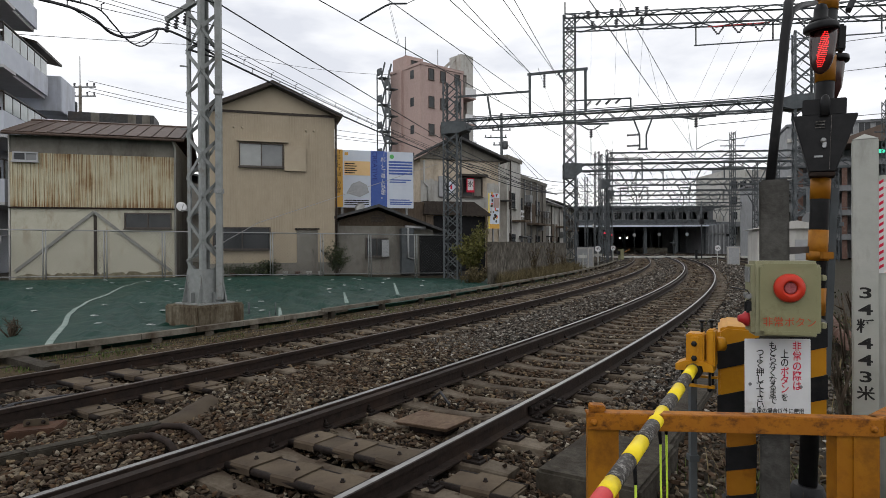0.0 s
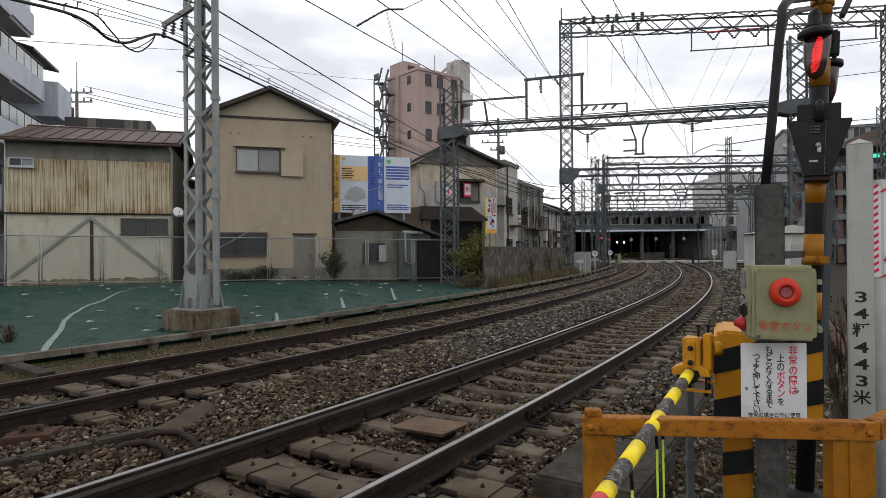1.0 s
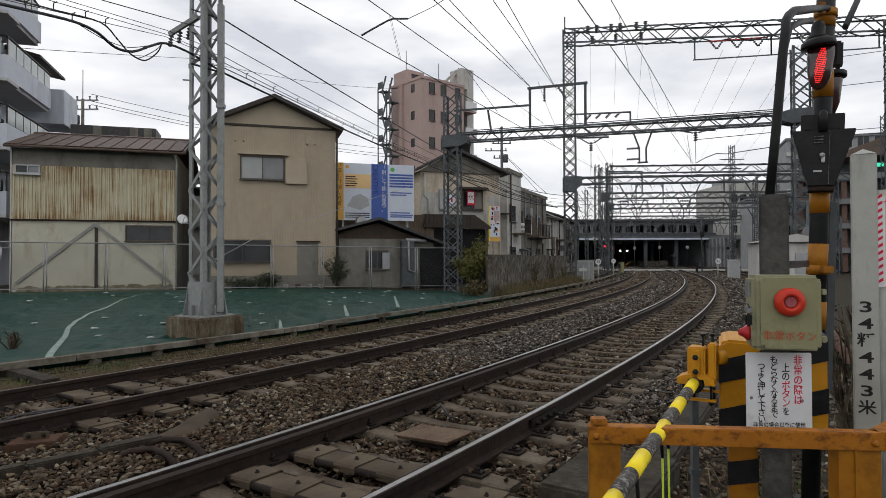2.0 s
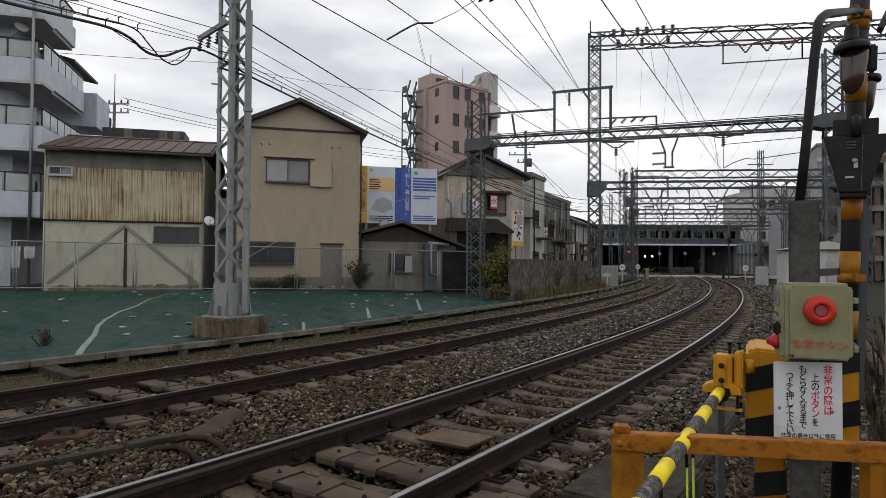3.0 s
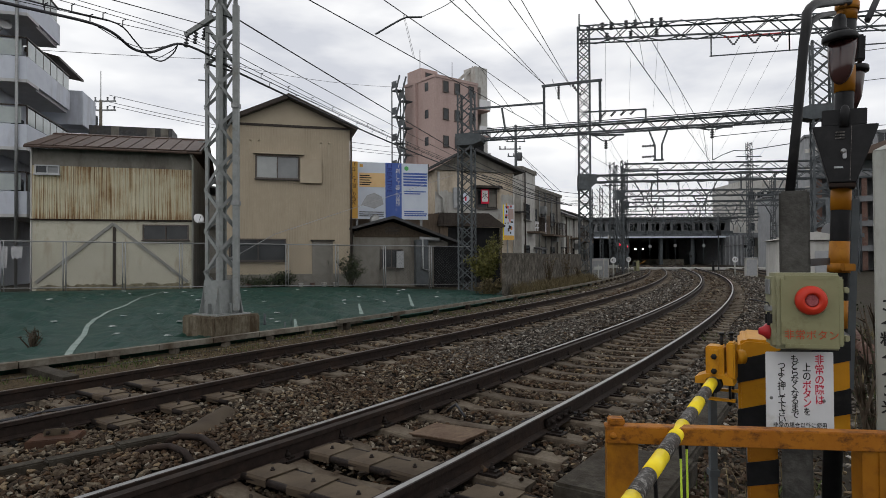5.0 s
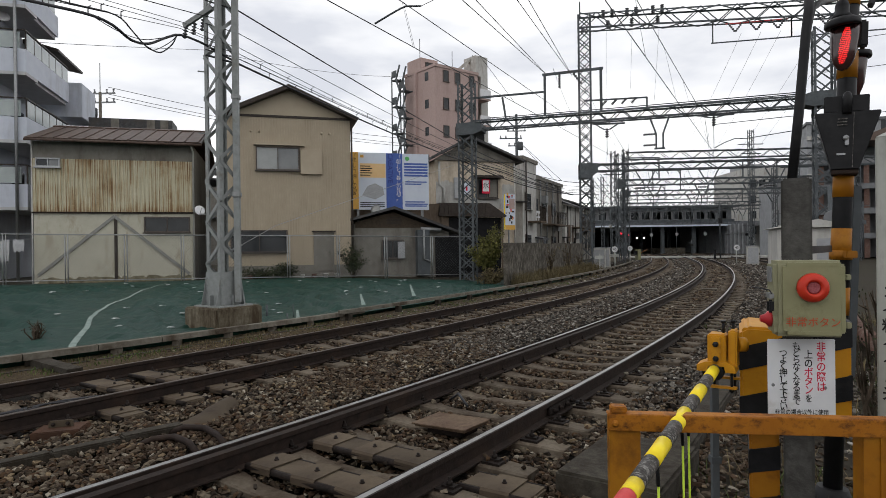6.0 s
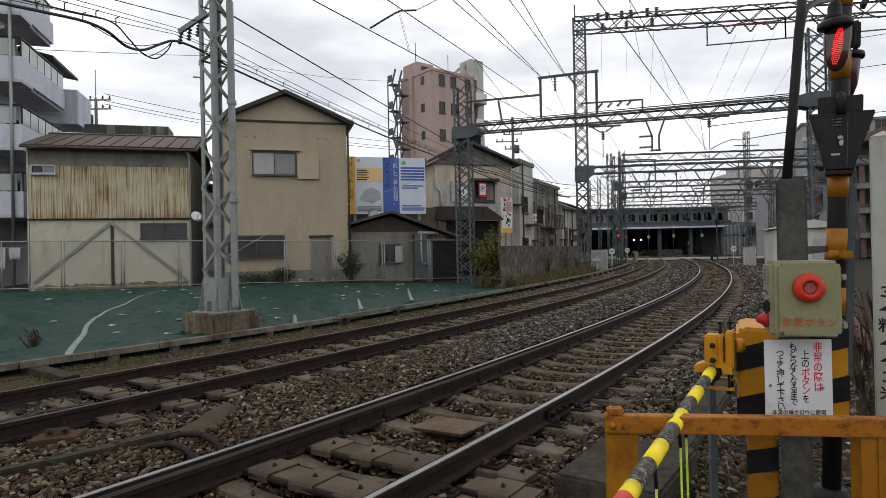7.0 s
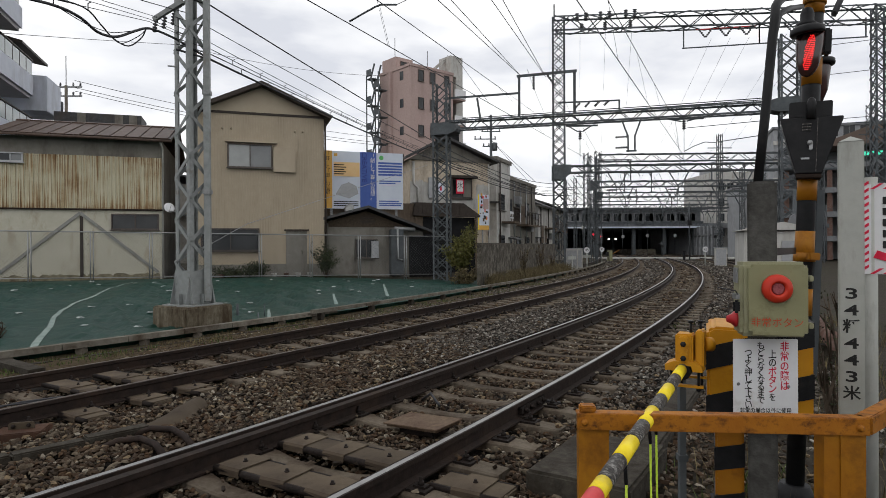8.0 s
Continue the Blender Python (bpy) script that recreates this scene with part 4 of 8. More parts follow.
# ---- cream shed with rust-streaked siding ----
def build_shed():
    t = thing("shed_house", at_yard(30), "cream shed with rust-streaked ribbed siding and brown metal roof", "shed")
    a0, a1 = -18.1, -12.02
    bm = B()
    box(bm, a0, a1, 0.0, 7.0, -0.3, 6.0)
    part("wall", bm, M_plaster, t, "grey rendered upper wall")
    # lower boards
    part("lower_wall", box(B(), a0 + 0.02, a1 - 0.02, -0.06, -0.003, 0.0, 3.08), M_cream, t, "cream painted lower boards")
    bm = B()
    box(bm, a0 + 0.0, a1 - 0.02, -0.07, -0.004, 3.11, 5.28)
    ribs(bm, a0, a1, 3.11, 5.28, -0.07, 0.155, 0.07, 0.03)
    part("siding", bm, M_rust, t, "rust-streaked cream ribbed metal siding")
    rr = np.random.default_rng(18)
    top = [(a1 - 0.1 - 0.12 * k, 0.32 + 0.13 * rr.random()) for k in range(int((a1 - a0 - 0.2) / 0.12))]
    part("foot_grime", slab(B(), [(a0 + 0.1, 0.05), (a1 - 0.1, 0.05)] + top, -0.066, -0.0605), M_grime, t, "dark green-brown grime along the foot")
    part("ledge", box(B(), a0 - 0.03, a1 + 0.02, -0.14, -0.004, 3.04, 3.1), M_rail, t)
    for p, q in (((-17.94, 0.5), (-15.1, 2.92)), ((-15.1, 2.92), (-12.2, 0.45))):
        part("brace", bar(B(), (p[0], -0.09, p[1]), (q[0], -0.09, q[1]), 0.06, 0.12), M_brace, t, "pale grey diagonal brace")
    part("centre_post", box(B(), -15.12, -15.0, -0.09, -0.062, 0.3, 2.8), M_brown, t)
    window(t, -17.97, -17.08, 4.93, 5.3, -0.14, [M_glass, M_frost], M_alu)
    window(t, -13.97, -12.15, 2.24, 2.9, -0.1, M_glass, M_frame)
    # roof sheets rising to the back, with seams
    roof = thing_part("roof", t, pose(-15.05, -0.45, 6.07, 17, 0, 0))
    part("deck", box(B(), -3.2, 3.42, 0, 3.7, -0.12, -0.02), M_brown, roof)
    x = -3.2
    while x < 3.3:
        part("roof_sheet", box(B(), x, x + 0.49, -0.04, 3.72, -0.016, 0.012), M_roof, roof, m=pose(0, 0, random.uniform(-0.003, 0.006), random.uniform(-0.2, 0.2)))
        part("seam", box(B(), x + 0.495, x + 0.53, -0.05, 3.72, -0.016, 0.045), M_roof, roof)
        x += 0.545
    part("ridge_cap", box(B(), -3.22, 3.44, 3.6, 3.85, -0.02, 0.06, 0.01), M_roof, roof)
    part("back_slope", slab(B(), [(0, 0), (4.2, -1.5), (4.2, -1.6), (0, -0.1)], -3.44, 3.2), M_roof, t, m=pose(-15.05, 3.1, 7.15, 0, 0, 90))
    part("gutter", tube(B(), [(-18.25, -0.52, 5.98), (-11.6, -0.52, 5.95)], 0.055, 8), M_roof, t)
    part("downpipe", tube(B(), [(-12.05, -0.45, 5.9), (-12.0, -0.1, 5.7), (-12.0, -0.1, 0.2)], 0.04, 8), M_palewall, t)
    part("corner_trim", box(B(), a0 - 0.05, a0 - 0.002, -0.08, 0.1, 0.0, 6.0), M_palewall, t)
    d = thing("satellite_dish", at_yard(30) @ pose(-11.75, -0.25, 3.15, 70, 0, 25), "white satellite dish on a wall bracket", "satellite dish")
    part("reflector", lathe(B(), ((0.02, 0.0), (0.12, 0.015), (0.22, 0.06), (0.225, 0.065), (0.12, 0.03), (0.02, 0.012)), 20), M_white, d)
    part("arm", bar(B(), (0, -0.15, 0.0), (0, 0, 0.3), 0.02), M_galv, d)
    part("bracket", bar(B(), (0, 0, -0.3), (0, 0, 0), 0.03), M_galv, d)


build_shed()


# ---- beige two-storey house ----
def build_house():
    t = thing("beige_house", at_yard(30), "beige two-storey house with ribbed siding and dark gable edge", "house")
    a0, a1, pk, zl, zr, zp = -10.62, -5.2, -7.95, 7.42, 7.42, 8.62
    bm = B()
    slab(bm, [(a0, -0.3), (a1, -0.3), (a1, zr), (pk, zp), (a0, zl)], 0, 9)
    part("wall", bm, M_beige2, t)
    bm = B()
    ribs(bm, a0, a1, 0.75, 7.36, 0.0, 0.115, 0.06, 0.022)
    part("siding", bm, M_beige, t, "beige vertical ribbed siding")
    part("belt_trim", box(B(), a0 - 0.02, a1 + 0.02, -0.05, -0.003, 7.37, 7.47), M_brown, t)
    part("plinth", box(B(), a0 - 0.01, a1 + 0.01, -0.03, -0.003, -0.2, 0.72), M_plaster, t)
    roof = thing_part("roof", t)
    for p, q in (((pk, zp), (a0 - 0.3, zl - 0.15)), ((pk, zp), (a1 + 0.28, zr - 0.13))):
        d = (Vector((q[0], 0, q[1])) - Vector((p[0], 0, p[1]))).normalized()
        n = Vector((-d.z, 0, d.x))
        n = n if n.z > 0 else -n
        bm = B()
        o = [(p[0], p[1]), (q[0], q[1]), (q[0] + n.x * 0.17, q[1] + n.z * 0.17), (p[0], p[1] + 0.19)]
        slab(bm, o, -0.45, 9.3)
        part("roof_slope", bm, M_brown, roof)
    window(t, -9.4, -7.5, 5.0, 6.05, -0.065, [M_curtain, M_frost], M_frame)
    part("window_hood", box(B(), -9.48, -7.3, -0.25, -0.025, 6.1, 6.2), M_beige2, t)
    part("shutter_case", box(B(), -7.46, -6.5, -0.16, -0.025, 4.84, 5.95, 0.01), M_beige2, t, "beige metal shutter case")
    window(t, -10.5, -8.07, 1.33, 2.32, -0.065, M_glass, M_frame)
    part("door", box(B(), -6.92, -6.0, -0.06, -0.003, 0.45, 2.2, 0.005), M_plaster, t, "grey-beige plain side door")
    part("door_hood", box(B(), -7.0, -5.92, -0.15, -0.025, 2.22, 2.28), M_brown, t)
    for x in (-9.6, -9.25, -6.5, -6.15):
        part("vent_cap", lathe(B(), ((0.05, 0), (0.055, 0.03), (0.02, 0.07)), 10, pose(x, -0.02, 6.72, 90)), M_beige2, t)
    part("downpipe", tube(B(), [(a1 + 0.05, -0.08, 7.2), (a1 + 0.05, -0.08, 0.0)], 0.045, 8), M_brown, t)


build_house()


# ---- advertising boards ----
def build_boards():
    t = thing("billboard", at_yard(34), "pale blue and amber printed billboard on a steel frame", "billboard")
    part("backing", box(B(), -5.92, -1.66, 0.0, 0.12, 3.5, 6.52), M_whitep, t)
    for x in (-5.5, -3.8, -2.0):
        part("post", box(B(), x - 0.06, x + 0.06, 0.13, 0.25, -0.3, 6.4), M_galv, t)
    part("amber_strip", box(B(), -5.92, -5.48, -0.012, -0.003, 3.52, 6.53), M_orangep, t)
    part("blue_strip", box(B(), -4.0, -3.12, -0.012, -0.003, 3.49, 6.52), M_bluep, t)
    part("peach_band", box(B(), -5.4, -4.03, -0.010, -0.003, 5.2, 5.95), M_peach, t)
    for k in range(5):
        part("text_bar", box(B(), -5.38, -4.85 + 0.1 * (k % 2), -0.016, -0.011, 5.3 + 0.12 * k, 5.35 + 0.12 * k), M_ink, t)
        part("blue_band", box(B(), -3.02, -1.72, -0.010, -0.003, 5.3 + 0.155 * k, 5.4 + 0.155 * k), M_bluep, t)
    bm = B()
    slab(bm, [(-5.3, 4.25), (-5.0, 4.75), (-4.6, 4.9), (-4.2, 4.7), (-4.1, 4.3), (-4.6, 4.05)], -0.01, -0.003)
    part("picture_shape", bm, M_alu, t, "pale grey printed drawing")
    for z0, w in ((4.98, 1.2), (4.86, 0.9), (3.9, 1.1), (3.78, 1.25), (3.68, 1.2)):
        part("text_bar", box(B(), -2.98, -2.98 + w, -0.010, -0.003, z0, z0 + 0.06), M_bluep, t)
    for z0 in (3.85, 3.74, 3.64):
        part("text_bar", box(B(), -5.4, -4.1, -0.010, -0.003, z0, z0 + 0.045), M_ink, t)
    part("mark", lathe(B(), ((0.12, 0), (0.12, 0.006)), 16, pose(-2.85, -0.004, 6.25, 90)), M_greenp, t)
    part("mark", box(B(), -5.38, -5.2, -0.010, -0.003, 6.25, 6.4), M_orangep, t)
    lettering("slogan", t, "「住」と「個」の品質。", 0.25, M_ink, pose(-5.7, -0.02, 6.34), 0.222)
    lettering("slogan", t, "「創」と「暮」の発想。", 0.27, M_white, pose(-3.33, -0.02, 6.3), 0.222)
    lettering("slogan", t, "CREATIVE", 0.36, surf("deep_blue_print", (0.02, 0.03, 0.16), (0.03, 0.04, 0.2), 3, 0.5, 0), pose(-3.79, -0.02, 5.72, 0, 90, 0))


build_boards()


# ---- low shed with gabled dark roof ----
def build_low_shed():
    t = thing("low_shed", at_yard(30.5), "low grey shed with a dark gabled roof", "shed")
    part("wall", slab(B(), [(-5.15, -0.3), (-0.5, -0.3), (-0.5, 2.2), (-3.29, 3.15), (-5.15, 2.6)], 0, 5), M_plaster, t)
    part("gable_board", slab(B(), [(-5.1, 2.42), (-1.2, 2.42), (-3.29, 3.18), (-5.1, 2.68)], -0.03, -0.003), M_bark, t, "brown weathered gable boarding")
    bm = B()
    for k in range(5):
        box(bm, -3.6, -2.9, -0.05, -0.032, 2.6 + 0.07 * k, 2.64 + 0.07 * k)
    part("louvre", bm, M_brown, t)
    roof = thing_part("roof", t)
    part("roof_slope", slab(B(), [(-3.29, 3.3), (-5.4, 2.72), (-5.4, 2.84), (-3.29, 3.43)], -0.5, 5.2), M_tile, roof)
    part("roof_slope", slab(B(), [(-3.29, 3.3), (0.0, 2.1), (0.0, 2.22), (-3.29, 3.43)], -0.5, 5.2), M_tile, roof)
    window(t, -3.85, -2.78, 0.95, 1.85, -0.03, M_glass, M_frame)
    part("window_guard", box(B(), -3.1, -2.75, -0.2, -0.1, 0.95, 1.75), M_alu, t)
    part("light_wall", box(B(), -5.1, -3.9, -0.05, -0.003, 0.1, 1.85), M_plaster, t)
    part("utility_cabinet", box(B(), -2.2, -1.6, -0.5, -0.003, 0.1, 2.3, 0.02), M_steelfar, t)
    part("duct", tube(B(), [(-2.0, -0.35, 2.35), (-1.0, -0.35, 2.3)], 0.1, 12), M_galv, t)
    part("pipe", tube(B(), [(-1.9, -0.55, 2.3), (-1.9, -0.55, 0.9), (-1.6, -0.55, 0.8)], 0.05, 8), M_galv, t)
    # Near-black sheet drawn in place of the shaded gap beside the shed.
    part("shaded_gap_sheet", box(B(), -1.2, 0.6, -0.06, -0.003, 0.0, 1.95), M_dark, t)
    d = thing("satellite_dish", at_yard(30.5) @ pose(-4.15, -0.3, 3.25, 60, 0, -35), "grey satellite dish on the shed roof", "satellite dish")
    part("reflector", lathe(B(), ((0.02, 0.0), (0.14, 0.015), (0.25, 0.06), (0.255, 0.065), (0.14, 0.03), (0.02, 0.012)), 18), M_galv, d)
    part("mount", bar(B(), (0, 0, -0.25), (0, 0, 0), 0.04), M_galv, d)


build_low_shed()
# Added board: blocks a sky gap where a dark building would stand.
solid("gap_filler_board", box(B(), -6.3, -0.4, 0.5, 0.6, -0.3, 3.9), M_wood, "added dark boarding that fills the sky gap behind the low shed", "fence", m=at_yard(34.4))


# ---- house with ice flag behind ----
def build_shop_house():
    t = thing("shop_house", at_yard(36), "old two-storey shop house with beige walls and peeling white render", "house")
    part("wall", slab(B(), [(-1.35, -0.3), (3.6, -0.3), (3.6, 6.45), (-1.35, 6.5)], 0, 2.7), M_warmwall, t)
    part("gable", slab(B(), [(-1.5, 6.51), (3.75, 6.46), (0.67, 7.72)], -0.12, 2.7), M_plaster, t, "weathered grey gable boarding")
    # white render, broken off along its upper edge
    rr = np.random.default_rng(6)
    for x0, x1, up in ((-1.33, 0.8, 1.0), (2.75, 3.58, 0.85), (0.81, 2.74, -0.2)):
        n = int((x1 - x0) / 0.09)
        top = [(x0 + (x1 - x0) * k / n, 4.5 + up * 0.75 + rr.normal(0, 0.07)) for k in range(n, -1, -1)]
        part("render_patch", slab(B(), [(x0, 3.7), (x1, 3.7)] + top, -0.02, -0.003), M_palewall, t, "peeling white render")
    roof = thing_part("roof", t)
    part("roof_slope", slab(B(), [(0.67, 7.74), (-1.75, 6.5), (-1.75, 6.62), (0.67, 7.9)], -0.6, 2.75), M_tile, roof)
    part("roof_slope", slab(B(), [(0.67, 7.74), (4.0, 6.44), (4.0, 6.56), (0.67, 7.9)], -0.6, 2.75), M_tile, roof)
    part("ridge_vent", box(B(), 0.75, 1.75, 0.2, 1.4, 7.3, 8.4, 0.02), M_dark, roof)
    window(t, 1.17, 2.45, 4.32, 5.49, -0.05, M_glass, M_frame)
    part("curtain", box(B(), 1.9, 2.38, -0.07, -0.062, 4.4, 5.4), M_plaster, t)
    part("window_hood", slab(B(), [(0.8, 5.5), (2.68, 5.5), (2.62, 5.64), (0.86, 5.64)], -0.5, -0.003), M_brown, t)
    bm = B()
    slab(bm, [(-1.5, 3.22), (2.5, 3.16), (2.52, 3.26), (1.5, 3.95), (-1.4, 3.9), (-1.5, 3.3)], -1.25, -0.9)
    part("awning", bm, M_brown, t, "dark lean-to awning")
    bm = B()
    box(bm, -1.4, 1.45, -0.9, 0.0, 3.9, 3.98)
    part("awning_top", bm, M_brown, t)
    for k in range(13):
        part("awning_rib", box(B(), -1.4 + 0.22 * k, -1.37 + 0.22 * k, -1.275, -1.251, 3.3, 3.9), M_brown, t)
    for x in (-1.3, 2.3):
        part("awning_post", bar(B(), (x, -1.1, -0.3), (x, -1.1, 3.2), 0.09), M_wood, t)
    # Front filled near-black: the awning's shade is painted in.
    part("shop_front", box(B(), -1.3, 2.3, -0.9, -0.003, -0.3, 3.15), M_dark, t, "shop front coloured near-black for the shade under the awning")
    part("side_box", box(B(), -0.29, 0.13, -0.25, -0.06, 4.3, 5.5, 0.02), M_alu, t)
    part("drainpipe", tube(B(), [(-1.15, -0.1, 6.4), (-1.15, -0.1, 5.1), (-0.9, -0.1, 4.9), (-0.9, -0.1, 3.95)], 0.07, 8), M_palewall, t)
    part("drainpipe", tube(B(), [(3.5, -0.1, 6.4), (3.5, -0.1, -0.2)], 0.05, 8), M_palewall, t)
    f = thing("ice_flag", at_yard(36) @ pose(1.6, -0.35, 5.0), "small red and white shop flag with one character", "flag")
    part("cloth", box(B(), -0.24, 0.24, 0, 0.012, -0.42, 0.42), M_crimson, f)
    part("panel", box(B(), -0.18, 0.18, -0.008, -0.002, -0.3, 0.35), M_white, f)
    lettering("character", f, "氷", 0.4, M_ink, pose(0, -0.012, 0.03))
    part("pole", tube(B(), [(0.0, 0.02, 0.55), (0, 0.3, 0.3)], 0.015, 6), M_galv, f)
    f2 = thing("round_sign", at_yard(36) @ pose(0.42, -0.3, 4.85), "small worn round sign with red print", "sign")
    part("plate", lathe(B(), ((0.3, 0), (0.3, 0.03)), 16, pose(0, 0, 0, 90) @ Matrix.Diagonal((0.7, 1.3, 1, 1))), M_whitep, f2)
    part("print_bar", box(B(), -0.05, 0.05, -0.045, -0.035, -0.12, 0.12), M_crimson, f2)
    part("bracket", bar(B(), (0, 0, 0), (0, 0.3, 0), 0.03), M_galv, f2)
    s = thing("shop_sign", at_yard(36) @ pose(2.8, -1.0, 2.44, 0, 0, 12), "colourful upright shop sign with illegible print", "sign")
    part("board", box(B(), -0.38, 0.38, 0, 0.06, 0.0, 2.05), M_whitep, s)
    part("edge_strip", box(B(), -0.38, -0.3, -0.006, -0.002, 0.0, 2.05), M_yellow, s)
    part("edge_strip", box(B(), -0.29, 0.38, -0.006, -0.002, 0.0, 0.26), M_orangep, s)
    part("photo_panel", box(B(), -0.02, 0.36, -0.006, -0.002, 1.2, 1.8), M_pink, s)
    for k in range(44):
        mm = (M_ink, M_orangep, M_redband, M_white, M_ink, M_wood)[k % 6]
        x, z = rr.uniform(-0.27, 0.2), rr.uniform(0.28, 1.95)
        if x > -0.16 and 1.05 < z < 1.8:
            continue
        part("print_bar", box(B(), x, x + rr.uniform(0.05, 0.16), -0.012 - 0.0004 * k, -0.008, z, z + rr.uniform(0.06, 0.2)), mm, s)
    part("post", bar(B(), (0, 0.1, -2.75), (0, 0.1, 2.0), 0.07), M_galv, s)


build_shop_house()


# ---- white apartment block with balconies ----
def build_apartment():
    m = pose(-19.88, 28, 0, 0, 0, FY)
    t = thing("apartment_block", m, "white apartment block with stacked concrete balconies", "apartment building")
    part("wall", box(B(), -14, -1.7, 1.5, 9.5, -0.3, 12.7), M_apt, t)
    part("upper_wall", box(B(), -14, -1.7, 1.5, 4.6, 12.71, 15.5), M_apt, t)
    for z in (3.55, 6.65, 9.8, 12.9):
        b = thing_part("balcony", t)
        far = 4.6 if z > 12 else 6.3
        part("slab", box(B(), -14, 0.0, 0.0, 1.5, z - 0.15, z), M_soffit, b)
        part("fascia", box(B(), -14, 0.0, 0.0, 0.14, z, z + 1.05), M_apt, b)
        part("side_fascia", box(B(), -0.14, 0.0, 0.145, far, z, z + 1.05), M_apt, b)
        part("side_slab", box(B(), -1.7, -0.145, 1.505, far, z - 0.15, z), M_soffit, b)
        for y in np.arange(0.2, far - 0.9, 1.02):
            part("glass_panel", box(B(), -0.09, -0.05, y + 0.05, y + 1.0, z + 1.1, z + 1.85), M_panelglass, b)
            part("rail_post", box(B(), -0.1, -0.04, y, y + 0.05, z + 1.05, z + 1.92), M_brown, b)
        for x in np.arange(-8, -0.4, 1.3):
            part("glass_panel", box(B(), x + 0.06, x + 1.24, 0.05, 0.09, z + 1.1, z + 1.85), M_panelglass, b)
            part("rail_post", box(B(), x, x + 0.05, 0.04, 0.1, z + 1.05, z + 1.92), M_brown, b)
        part("handrail", box(B(), -0.12, -0.02, 0.05, far, z + 1.92, z + 1.97), M_brown, b)
        part("handrail", box(B(), -14, -0.13, 0.02, 0.12, z + 1.92, z + 1.97), M_brown, b)
        window(t, -4.4, -2.4, z + 0.1, z + 2.1, 1.48, M_glass, M_alu)
        window(t, -8.4, -6.4, z + 0.1, z + 2.1, 1.48, M_glass, M_alu)
        part("side_window", box(B(), -1.72, -1.66, 3.0, 4.6, z + 0.2, z + 2.1), M_glass, t)
    part("roof_slab", box(B(), -14, 0.1, -0.1, 4.7, 15.51, 15.8), M_apt, t)
    part("corner_balcony", box(B(), -1.69, 0.55, 6.7, 9.4, 9.1, 11.05, 0.02), M_apt, t)
    part("side_eave", slab(B(), [(-1.69, 12.5), (-0.05, 12.2), (-0.05, 12.33), (-1.69, 12.75)], 4.7, 9.2), M_brown, t, "dark sloping eave over the side wall")
    for y in (4.9, 6.6, 8.2):
        part("side_window", box(B(), -1.69, -1.6, y, y + 1.1, 11.0, 12.3), M_frame, t)
    part("drainpipe", tube(B(), [(-0.4, -0.08, -0.3), (-0.4, -0.08, 15.4)], 0.07, 8), M_galv, t)
    d = thing("satellite_dish", m @ pose(-1.2, 0.75, 12.5, 65, 0, 35), "white satellite dish on a balcony rail", "satellite dish")
    part("reflector", lathe(B(), ((0.02, 0.0), (0.16, 0.015), (0.3, 0.07), (0.305, 0.075), (0.16, 0.03), (0.02, 0.012)), 20), M_white, d)
    part("mount", bar(B(), (0, 0, -0.3), (0, 0, 0), 0.04), M_galv, d)
    part("wall_arm", bar(B(), (0, 0, -0.3), (-0.5, -0.2, -1.1), 0.05), M_galv, d)


build_apartment()


